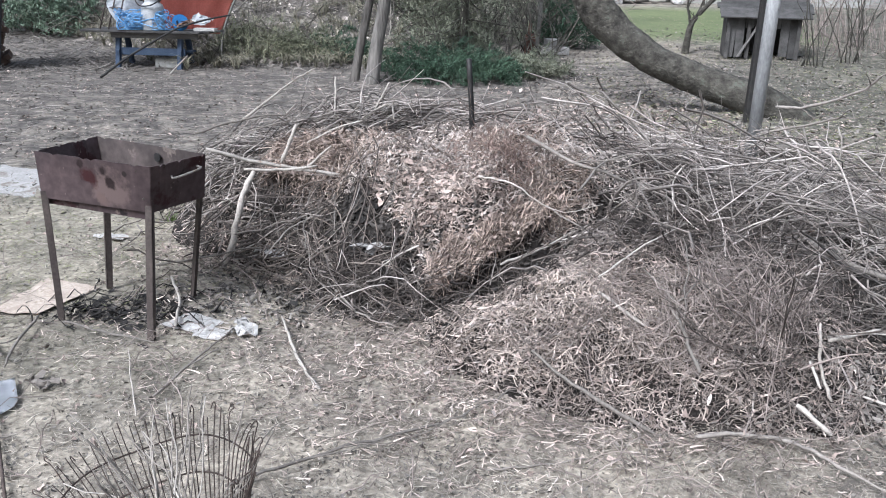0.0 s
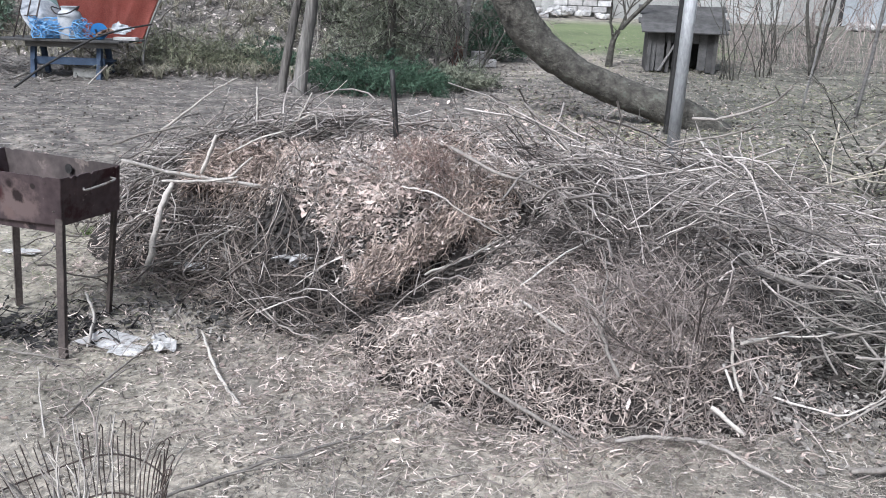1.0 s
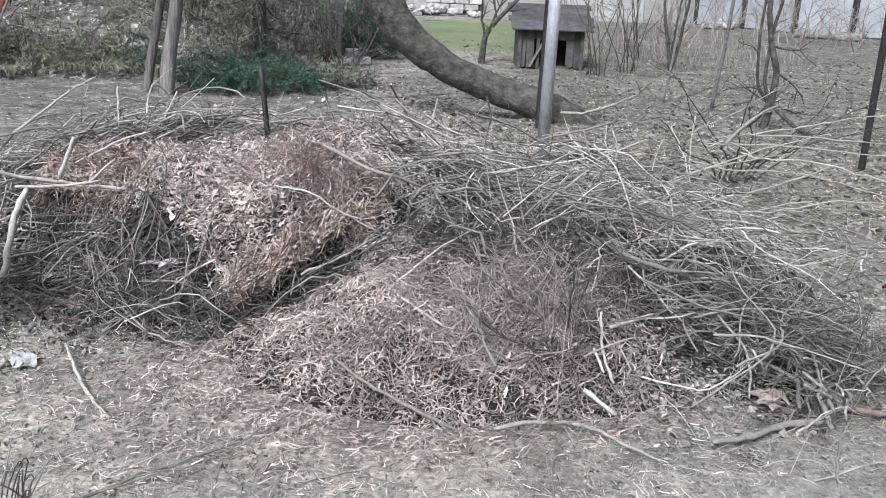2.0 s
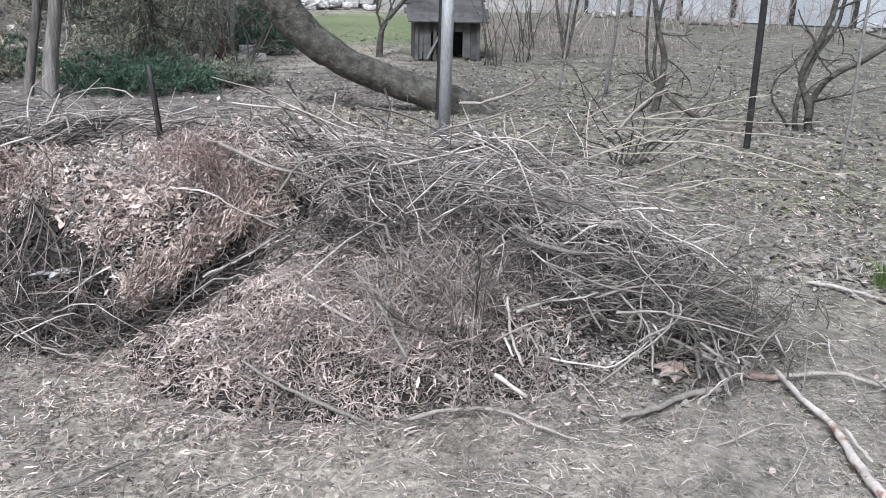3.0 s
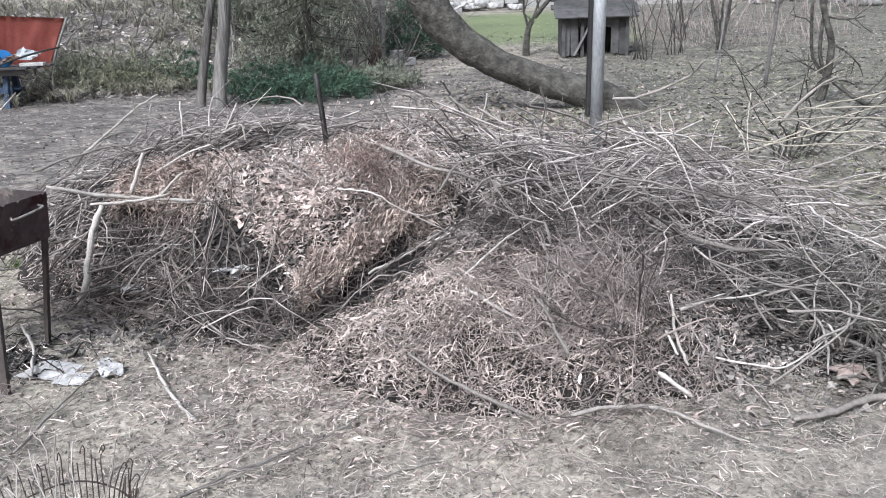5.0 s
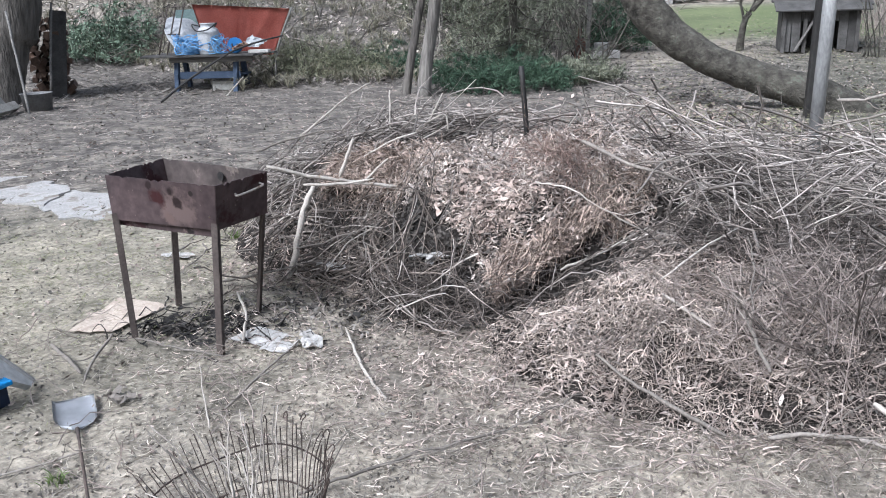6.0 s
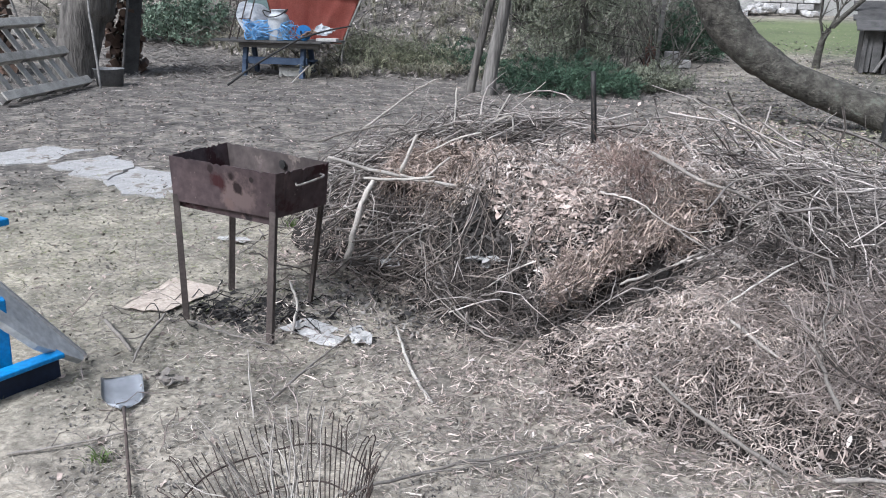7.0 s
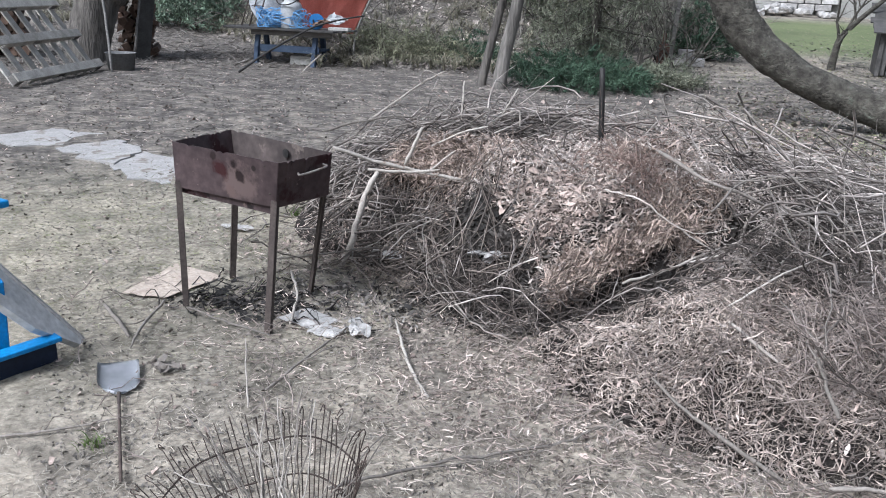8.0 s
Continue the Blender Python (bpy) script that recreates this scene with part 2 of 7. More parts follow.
M_LOG = surface("split_firewood", [(0.05, 0.033, 0.026), (0.19, 0.128, 0.098)], 6.0, 60, 0.9, bump=0.4, depth=0.006, vary="object", spread=0.4, sat=1.0)
M_GRASS = surface("spring_grass", [(0.075, 0.125, 0.035), (0.16, 0.215, 0.075)], 3.0, 40, 0.7, bump=0, vary="island", spread=0.3, sat=1.0)
M_SPROUT = surface("olive_grass", [(0.13, 0.14, 0.075), (0.31, 0.315, 0.19)], 3.0, 40, 0.75, bump=0, vary="island", spread=0.4, sat=1.0)
M_NAVY = surface("dark_navy", [(0.006, 0.011, 0.028), (0.012, 0.022, 0.05)], 5.0, 60, 0.6, bump=0.1, depth=0.001, sat=1.0)
M_PEEL = surface("peeled_wood", [(0.36, 0.30, 0.25), (0.60, 0.52, 0.455)], 9.0, 60, 0.75, bump=0.5, depth=0.004, patch=((0.20, 0.115, 0.085), 11.0, 0.56))
M_GREYLEAF = surface("grey_green_leaf", [(0.05, 0.085, 0.06), (0.20, 0.26, 0.19)], 2.5, 30, 0.7, bump=0, vary="island", spread=0.6, sat=1.0)
M_ASH = surface("ash_and_char", [(0.03, 0.028, 0.027), (0.13, 0.12, 0.115)], 9.0, 70, 0.95, bump=0.5, depth=0.01, vary="island", spread=0.6)


def ground_material():
    m = bpy.data.materials.new("yard_ground")
    m.use_nodes = True
    nt = m.node_tree
    bsdf = nt.nodes["Principled BSDF"]
    big, mid, fine = noise_of(nt, 0.55, 6), noise_of(nt, 3.2, 7, 0.62), noise_of(nt, 38, 5, 0.6)
    grit = noise_of(nt, 13.0, 8, 0.7)
    soil = ramp(nt, mid, [(0.3, (0.063, 0.058, 0.053)), (0.7, (0.168, 0.155, 0.143))])
    soil = mixed(nt, 0.85, soil, ramp(nt, grit, [(0.36, (0.42, 0.41, 0.40)), (0.5, (0.95, 0.95, 0.95)), (0.66, (1.75, 1.72, 1.68))]), "MULTIPLY")
    thatch = ramp(nt, fine, [(0.3, (0.18, 0.16, 0.133)), (0.7, (0.48, 0.435, 0.367))])
    cover = nt.nodes.new("ShaderNodeVertexColor")
    cover.layer_name = "cover"
    parts = nt.nodes.new("ShaderNodeSeparateColor")
    nt.links.new(cover.outputs[0], parts.inputs[0])
    ragged = nt.nodes.new("ShaderNodeMath")
    ragged.operation = "MULTIPLY_ADD"
    nt.links.new(ramp(nt, mid, [(0.35, (0, 0, 0)), (0.65, (1, 1, 1))]), ragged.inputs[0])
    ragged.inputs[1].default_value = 0.7
    ragged.inputs[2].default_value = -0.35
    add = nt.nodes.new("ShaderNodeMath")
    add.operation, add.use_clamp = "ADD", True
    nt.links.new(ragged.outputs[0], add.inputs[0])
    nt.links.new(parts.outputs[0], add.inputs[1])
    thatch = mixed(nt, 0.6, thatch, ramp(nt, grit, [(0.36, (0.5, 0.49, 0.48)), (0.64, (1.5, 1.5, 1.48))]), "MULTIPLY")
    col = mixed(nt, add.outputs[0], soil, thatch)
    lawn = ramp(nt, fine, [(0.3, (0.075, 0.095, 0.045)), (0.7, (0.155, 0.19, 0.088))])
    col = mixed(nt, parts.outputs[1], col, lawn)
    ash = ramp(nt, fine, [(0.3, (0.035, 0.032, 0.03)), (0.7, (0.11, 0.10, 0.095))])
    col = mixed(nt, parts.outputs[2], col, ash)
    tone = ramp(nt, big, [(0.3, (0.78, 0.78, 0.79)), (0.7, (1.15, 1.13, 1.10))])
    nt.links.new(mixed(nt, 1.0, col, tone, "MULTIPLY"), bsdf.inputs["Base Color"])
    bsdf.inputs["Roughness"].default_value = 0.95
    bsdf.inputs["Specular IOR Level"].default_value = 0.2
    bp = nt.nodes.new("ShaderNodeBump")
    bp.inputs["Strength"].default_value, bp.inputs["Distance"].default_value = 0.6, 0.02
    nt.links.new(mixed(nt, 0.5, mid, fine), bp.inputs["Height"])
    nt.links.new(bp.outputs[0], bsdf.inputs["Normal"])
    return m


M_GROUND = ground_material()

# ---- the lie of the land and of the heap ----
def smooth(a, b, v):
    k = np.clip((v - a) / (b - a), 0.0, 1.0)
    return k * k * (3 - 2 * k)


def bank_foot(az):
    """How far off the bank begins, by the bearing in degrees."""
    return 14.6 + 6.5 * smooth(30.0, 41.0, az)


def ground_height(x, y):
    """The lie of the land: level by the heap, rising gently far off, with a bank behind the table."""
    x, y = np.asarray(x, float), np.asarray(y, float)
    r, az = np.hypot(x, y), np.degrees(np.arctan2(-x, y))
    far = np.log1p(np.exp(np.clip(r - 15.0, -30, 45)))
    z = 0.045 * np.minimum(far, 40.0)
    z += 1.15 * smooth(0.0, 5.5, r - bank_foot(az)) * smooth(12.0, 18.0, az) * smooth(75.0, 55.0, az)
    z += 0.012 * np.sin(2.1 * x + 1.3 * y) * np.sin(1.7 * y - 0.8 * x) + 0.006 * np.sin(6.3 * x - 2.0) * np.sin(5.1 * y)
    return z


LUMPS = ((-1.05, 4.75, 1.32, 1.12, 0.63, 0.7), (-2.00, 4.80, 0.90, 0.84, 0.46, 0.9), (0.24, 3.42, 1.12, 0.72, 0.34, 1.1),
         (0.80, 4.55, 1.50, 1.10, 0.26, 0.7), (1.55, 3.45, 0.50, 0.45, 0.06, 0.7), (-0.35, 4.65, 1.00, 1.00, 0.62, 0.7))
LIP = (-0.69, 3.70)  # where the lip of straw leaves the foot of the heap


def along_lip(x, y):
    """How far along the lip a place lies, and how far behind it."""
    return (x - LIP[0]) * 0.70 + (y - LIP[1]) * 0.714, -(x - LIP[0]) * 0.714 + (y - LIP[1]) * 0.70


def heap_height(x, y):
    """The heap of leaves and straw above the ground: lumps that run into each other, with hollows under the lip of straw."""
    x, y = np.asarray(x, float), np.asarray(y, float)
    total = np.zeros(np.broadcast(x, y).shape)
    for cx, cy, rx, ry, h, steep in LUMPS:
        d = ((x - cx) / rx) ** 2 + ((y - cy) / ry) ** 2
        total += (h * np.clip(1 - d, 0, 1) ** steep) ** 4
    total = total ** 0.25
    # the hollow that runs along the lip, and the dark one at its foot
    u, v = along_lip(x, y)
    total = total - 0.30 * np.exp(-(((v + 0.03) / 0.13) ** 2)) * smooth(-0.25, 0.0, u) * smooth(0.85, 0.6, u)
    total = total - 0.30 * np.exp(-(((x + 1.10) / 0.42) ** 2) - ((y - 3.68) / 0.18) ** 2)
    total = total - 0.20 * np.exp(-(((x + 0.06) / 0.09) ** 2) - ((y - 4.26) / 0.12) ** 2)
    # the shelf of matted straw, undercut at its front
    s = (y - 4.12) * 0.9 + (x + 1.6) * 0.42
    edge = smooth(-2.15, -1.85, x) * smooth(-1.0, -1.25, x)
    total = total + edge * (0.05 * smooth(0.05, 0.15, s) * np.exp(-((np.maximum(s, 0) / 0.45) ** 2)) - 0.14 * np.exp(-(((s + 0.10) / 0.12) ** 2)))
    # the leafy face stands proud
    total = total + 0.16 * smooth(3.74, 3.86, y) * np.exp(-(((y - 3.9) / 0.45) ** 2)) * smooth(-1.6, -1.35, x) * smooth(-0.5, -0.7, x)
    rough = 0.04 * np.sin(5.3 * x + 2.2 * y) * np.sin(4.1 * y - 3.0 * x) + 0.03 * np.sin(11.0 * x + 1.0) * np.sin(12.7 * y + x)
    rough = rough + 0.020 * np.sin(29.0 * x + 9.0 * y + 1.0) * np.sin(25.0 * y - 8.0 * x) + 0.010 * np.sin(57.0 * x - 20.0 * y) * np.sin(61.0 * y + 14.0 * x)
    return total + rough * np.clip(total / 0.2, 0, 1)


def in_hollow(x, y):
    """The hollows of the heap, kept free of straw and pale leaves and filled with shade-dark ones."""
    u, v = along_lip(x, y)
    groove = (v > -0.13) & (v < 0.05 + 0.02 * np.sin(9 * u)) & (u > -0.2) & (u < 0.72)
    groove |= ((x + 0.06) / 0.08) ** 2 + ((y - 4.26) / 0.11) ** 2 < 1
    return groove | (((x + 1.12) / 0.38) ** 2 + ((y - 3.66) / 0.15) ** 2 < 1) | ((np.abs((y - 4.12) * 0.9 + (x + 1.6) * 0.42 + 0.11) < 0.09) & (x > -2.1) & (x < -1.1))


def top_height(x, y):
    return ground_height(x, y) + np.maximum(heap_height(x, y), 0.0)


# ---- builders ----
RNG = np.random.default_rng(7)


def mesh_of(name, verts, faces, material, smooth_it=False):
    me = bpy.data.meshes.new(name)
    verts, faces = np.asarray(verts, np.float32), np.asarray(faces, np.int32)
    n, k = faces.shape
    me.vertices.add(len(verts))
    me.vertices.foreach_set("co", verts.ravel())
    me.loops.add(n * k)
    me.loops.foreach_set("vertex_index", faces.ravel())
    me.polygons.add(n)
    me.polygons.foreach_set("loop_start", np.arange(0, n * k, k, dtype=np.int32))
    me.update(calc_edges=True)
    if smooth_it:
        me.polygons.foreach_set("use_smooth", np.ones(n, bool))
    me.materials.append(material)
    return me


def tubes(paths, radii, sides=5):
    """Vertices and quads of many tubes: paths (n, k, 3), radii (n, k)."""
    paths, radii = np.asarray(paths, float), np.asarray(radii, float)
    n, k, _ = paths.shape
    tan = np.gradient(paths, axis=1)
    tan /= np.linalg.norm(tan, axis=2, keepdims=True) + 1e-9
    ref = np.where(np.abs(tan[..., 2:3]) > 0.8, np.array([1.0, 0, 0]), np.array([0, 0, 1.0]))
    u = np.cross(tan, ref)
    u /= np.linalg.norm(u, axis=2, keepdims=True) + 1e-9
    v = np.cross(tan, u)
    a = np.arange(sides) * 2 * math.pi / sides
    ring = np.cos(a)[:, None] * u[:, :, None] + np.sin(a)[:, None] * v[:, :, None]
    verts = (paths[:, :, None] + radii[:, :, None, None] * ring).reshape(-1, 3)
    i, j, s = np.meshgrid(np.arange(n), np.arange(k - 1), np.arange(sides), indexing="ij")
    base, nxt = (i * k + j) * sides, (s + 1) % sides
    faces = np.stack([base + s, base + nxt, base + sides + nxt, base + sides + s], -1).reshape(-1, 4)
    return verts, faces


def strips(paths, widths):
    """Flat bent blades: paths (n, k, 3), widths (n, k)."""
    paths, widths = np.asarray(paths, float), np.asarray(widths, float)
    n, k, _ = paths.shape
    tan = np.gradient(paths, axis=1)
    spin = RNG.normal(size=(n, 1, 3)) * 0.6 + np.array([0, 0, 1.0])
    side = np.cross(tan, spin)
    side /= np.linalg.norm(side, axis=2, keepdims=True) + 1e-9
    verts = np.stack([paths - side * widths[..., None] / 2, paths + side * widths[..., None] / 2], 2).reshape(-1, 3)
    i, j = np.meshgrid(np.arange(n), np.arange(k - 1), indexing="ij")
    b = (i * k + j) * 2
    return verts, np.stack([b, b + 1, b + 3, b + 2], -1).reshape(-1, 4)


def leaves(centres, size, tilt=0.6, slim=1.0, plain=False):
    """Crumpled dead leaves that lie along the slope: a bent rib with a ragged, folded half on each side."""
    n = len(centres)
    yaw = RNG.uniform(0, 2 * math.pi, n)
    x, y = centres[:, 0], centres[:, 1]
    lies = np.abs(centres[:, 2] - top_height(x, y)) < 0.15
    sx = np.where(lies, top_height(x - 0.04, y) - top_height(x + 0.04, y), 0.0) / 0.08
    sy = np.where(lies, top_height(x, y - 0.04) - top_height(x, y + 0.04), 0.0) / 0.08
    nrm = np.stack([np.clip(sx, -1.6, 1.6) + RNG.normal(0, tilt, n), np.clip(sy, -1.6, 1.6) + RNG.normal(0, tilt, n), np.ones(n)], 1)
    nrm /= np.linalg.norm(nrm, axis=1, keepdims=True)
    along = np.stack([np.cos(yaw), np.sin(yaw), np.zeros(n)], 1)
    along -= nrm * (along * nrm).sum(1, keepdims=True)
    along /= np.linalg.norm(along, axis=1, keepdims=True)
    across = np.cross(nrm, along)
    s = size * RNG.uniform(0.35, 1.35, n)
    w = s * slim * RNG.uniform(0.14, 0.42, n)
    curl, sway = s * RNG.normal(0.0, 0.5, n), s * RNG.normal(0.0, 0.12, n)
    p = []
    for i, u in enumerate((-0.5, -0.17, 0.17, 0.5)):
        bow = curl * (u * u - 0.1) + s * RNG.normal(0, 0.03, n)
        p.append(centres + along * (s * u)[:, None] + nrm * bow[:, None] + across * (sway * (0.25 - u * u) * 4)[:, None])
    for sign in (1, -1):
        fold = RNG.uniform(-0.5, 0.9, n)
        for i, full in enumerate((0.15, 0.9, 0.8, 0.1)):
            reach = w * full * RNG.uniform(0.15, 1.4, n)
            p.append(p[i] + across * (sign * reach)[:, None] + nrm * (reach * (fold + RNG.normal(0, 0.25, n)))[:, None] + along * (s * RNG.normal(0, 0.05, n))[:, None])
    verts = np.stack(p, 1).reshape(-1, 3)
    b = np.arange(n)[:, None] * 12
    if plain:
        return verts, np.concatenate([b + [0, 3, 6, 5], b + [3, 0, 9, 10]], 0)
    faces = np.concatenate([b + [k, k + 1, k + 5, k + 4] for k in range(3)] + [b + [k + 1, k, k + 8, k + 9] for k in range(3)], 0)
    return verts, faces


def stuff(name, data, material, label, category, smooth_it=False):
    ob = new(name, mesh_of(name, data[0], data[1], material, smooth_it))
    return tagged(ob, label, category, kind="stuff")


def joined(*many):
    verts, faces, base = [], [], 0
    for v, f in many:
        verts.append(v)
        faces.append(f + base)
        base += len(v)
    return np.concatenate(verts), np.concatenate(faces)


def thing(name, place, label, category, group="", turn=0.0):
    ob = new(name)
    ob.empty_display_size = 0.1
    ob.matrix_basis = pose(*place, 0, 0, turn)
    return tagged(ob, label, category, group)


def part(name, bm, material, parent=None, label="", smooth_it=False):
    """Links a bmesh as one mesh object under a thing or a part."""
    me = bpy.data.meshes.new(name)
    bmesh.ops.recalc_face_normals(bm, faces=bm.faces)
    if smooth_it:
        for f in bm.faces:
            f.smooth = True
    bm.to_mesh(me)
    bm.free()
    me.materials.append(material)
    ob = new(name, me)
    ob.parent = parent
    return tagged(ob, label)


def raw_part(name, data, material, parent=None, label="", smooth_it=True):
    ob = new(name, mesh_of(name, data[0], data[1], material, smooth_it))
    ob.parent = parent
    return tagged(ob, label)


def box(sx, sy, sz, m=None, bevel=0.0, bm=None):
    """A block of that size, its pose m; its edges rounded by bevel."""
    bm = bm or bmesh.new()
    got = bmesh.ops.create_cube(bm, size=1.0, matrix=(m or Matrix()) @ Matrix.Diagonal((sx, sy, sz, 1)))
    if bevel:
        edges = list({e for v in got["verts"] for e in v.link_edges})
        bmesh.ops.bevel(bm, geom=edges, offset=bevel, segments=1, affect="EDGES")
    return bm


def between(a, b):
    """A pose at the middle of a and b whose x axis runs from a to b, and the length."""
    a, b = Vector(a), Vector(b)
    d = b - a
    return Matrix.Translation((a + b) / 2) @ d.to_track_quat("X", "Z").to_matrix().to_4x4(), d.length


def bar(a, b, w, h, bevel=0.0, bm=None):
    m, length = between(a, b)
    return box(length, w, h, m, bevel, bm)


def glide(points, n):
    """A smooth line of n points through the given ones."""
    p = np.asarray(points, float)
    if len(p) == 2:
        return p[0] + (p[1] - p[0]) * np.linspace(0, 1, n)[:, None]
    q = np.concatenate([[2 * p[0] - p[1]], p, [2 * p[-1] - p[-2]]])
    out = []
    for u in np.linspace(0, len(p) - 1 - 1e-6, n):
        i, t = int(u), u - int(u)
        a, b, c, d = q[i : i + 4]
        out.append(0.5 * (2 * b + (c - a) * t + (2 * a - 5 * b + 4 * c - d) * t * t + (3 * b - a - 3 * c + d) * t**3))
    return np.array(out)


def rod(points, r0, r1=None, n=8, sides=6, wobble=0.0):
    """A round bar along the points, tapering from r0 to r1, closed at its ends."""
    line = glide(points, n)
    if wobble:
        line[1:-1] += RNG.normal(0, wobble, (n - 2, 3))
    r = np.linspace(r0, r1 if r1 is not None else r0, n)
    line = np.concatenate([line[:1], line, line[-1:]])
    r = np.concatenate([[r0 * 0.05], r, [r[-1] * 0.05]])
    line[0] += (line[0] - line[2]) * 0.02
    line[-1] += (line[-1] - line[-3]) * 0.02
    return tubes(line[None], r[None], sides)


def lathe(profile, segments=20):
    """A turned shape from (radius, height) pairs."""
    a = np.arange(segments) * 2 * math.pi / segments
    prof = np.asarray(profile, float)
    v = np.stack([prof[:, 0:1] * np.cos(a), prof[:, 0:1] * np.sin(a), np.repeat(prof[:, 1:2], segments, 1)], -1).reshape(-1, 3)
    i, s = np.meshgrid(np.arange(len(prof) - 1), np.arange(segments), indexing="ij")
    n = (s + 1) % segments
    f = np.stack([i * segments + s, i * segments + n, (i + 1) * segments + n, (i + 1) * segments + s], -1).reshape(-1, 4)
    return v, f


def build_ground():
    radii = np.concatenate([[0.0], np.geomspace(0.4, 420, 170)])
    ang = np.linspace(0, 2 * math.pi, 241)[:-1]
    rr, aa = np.meshgrid(radii, ang, indexing="ij")
    x, y = rr * np.cos(aa), rr * np.sin(aa)
    z = ground_height(x, y)
    near = rr < 14
    bump = np.array([noise.noise(Vector((a * 3.1, b * 3.1, 0.0))) for a, b in zip(x[near], y[near])])
    z[near] += 0.018 * bump
    verts = np.stack([x, y, z], -1).reshape(-1, 3)
    i, s = np.meshgrid(np.arange(len(radii) - 1), np.arange(240), indexing="ij")
    n = (s + 1) % 240
    faces = np.stack([i * 240 + s, i * 240 + n, (i + 1) * 240 + n, (i + 1) * 240 + s], -1).reshape(-1, 4)
    me = mesh_of("ground", verts, faces, M_GROUND, True)
    # red: thatch of dry grass; green: lawn; blue: ash from the brazier
    r, az = np.hypot(verts[:, 0], verts[:, 1]), np.degrees(np.arctan2(-verts[:, 0], verts[:, 1]))
    az = np.clip(az, -100, 100) * smooth(-4.0, 0.5, verts[:, 1])
    thatch = 0.75 - 0.65 * smooth(5.4, 7.6, r) * smooth(26, 21, r) * smooth(4, 12, az) - 0.62 * smooth(0, -8, az) * smooth(5.0, 6.5, r) - 0.32 * smooth(-9, -18, az) * smooth(1.5, 2.2, r) * smooth(6.5, 5.0, r) - 0.2 * smooth(9, 14, r) - 0.35 * smooth(6, 7.5, r) * smooth(18, 15, r) * smooth(-8, -3, az) * smooth(12, 6, az)
    lawn = smooth(20, 22, verts[:, 1]) * smooth(33, 30, verts[:, 1]) * smooth(-1.9, -0.9, verts[:, 0]) * smooth(5.0, 3.5, verts[:, 0])
    lawn = np.maximum(lawn * 0.9, 0.16 * smooth(0, -10, az) * smooth(3, 5, r) + 0.13 * smooth(22, 32, az) * smooth(2.5, 3.5, r) * smooth(8, 6, r))
    ash = 0.55 * smooth(0.45, 0.15, np.hypot((verts[:, 0] + 2.25) * 0.8, verts[:, 1] - 3.22))
    col = np.stack([thatch, lawn, ash, np.ones(len(r))], 1).astype(np.float32)
    layer = me.color_attributes.new("cover", "FLOAT_COLOR", "POINT")
    layer.data.foreach_set("color", col.ravel())
    return tagged(new("ground", me), "bare earth yard with dry grass and dead leaves", "ground", kind="structure")


build_ground()


# ---- the heap ----
def build_heap():
    step = 0.03
    xs, ys = np.arange(-3.4, 2.9, step), np.arange(2.3, 6.5, step)
    x, y = np.meshgrid(xs, ys, indexing="ij")
    h = heap_height(x, y)
    lump = np.array([noise.fractal(Vector((a * 6, b * 6, 1.0)), 0.8, 2.0, 4) for a, b in zip(x.ravel(), y.ravel())]).reshape(x.shape)
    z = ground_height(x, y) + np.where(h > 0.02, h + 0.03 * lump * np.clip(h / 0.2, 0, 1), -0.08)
    verts = np.stack([x, y, z], -1).reshape(-1, 3)
    i, j = np.meshgrid(np.arange(len(xs) - 1), np.arange(len(ys) - 1), indexing="ij")
    m = len(ys)
    keep = (h[:-1, :-1] > 0.0) | (h[1:, 1:] > 0.0)
    b = (i * m + j)[keep]
    faces = np.stack([b, b + m, b + m + 1, b + 1], -1)
    # the near-black earth colour doubles as shade in gaps and hollows
    ob = new("compost_heap", mesh_of("compost_heap", verts, faces, M_EARTH_SHADE, True))
    return tagged(ob, "large heap of dead leaves, straw and earth on the yard", "heap", kind="stuff")


build_heap()


def spread(n, cx, cy, sx, sy):
    return RNG.normal(cx, sx, n), RNG.normal(cy, sy, n)


def in_slope(x, y, d):
    """Steps in the heading d that keep their length on a slope, evenly spread over all headings of the slope's own plane."""
    gx = (top_height(x + 0.04, y) - top_height(x - 0.04, y)) / 0.08
    gy = (top_height(x, y + 0.04) - top_height(x, y - 0.04)) / 0.08
    g = np.hypot(gx, gy) + 1e-6
    ex, ey = gx / g, gy / g
    c, s = np.cos(d), np.sin(d)
    cut = (c * ex + s * ey) * (1 - 1 / np.sqrt(1 + np.minimum(g, 5.0) ** 2))
    return c - ex * cut, s - ey * cut


def lying(x, y, length, lift, k=3, bend=0.35, rise=0.0):
    """Lines that lie on the heap or ground from (x, y) in random directions."""
    n = len(x)
    a = RNG.uniform(0, 2 * math.pi, n)
    turn = RNG.normal(0, bend, n)
    u = np.linspace(0, 1, k)
    px = np.repeat(x[:, None], k, 1)
    py = np.repeat(y[:, None], k, 1)
    for i in range(1, k):
        c, s = in_slope(px[:, i - 1], py[:, i - 1], a + turn * u[i])
        px[:, i] = px[:, i - 1] + c * length / (k - 1)
        py[:, i] = py[:, i - 1] + s * length / (k - 1)
    z = top_height(px, py)
    z = np.maximum(z, 0.5 * (z[:, :1] + z[:, -1:])) + lift[:, None] + rise * RNG.uniform(0, 1, (n, 1)) * u * length[:, None]
    z += RNG.uniform(0, 1, (n, k)) * 0.0025
    return np.stack([px, py, z], -1)


def taper(n, k, w, end=0.35):
    return (w * RNG.uniform(0.6, 1.4, n))[:, None] * np.linspace(1, end, k)[None]


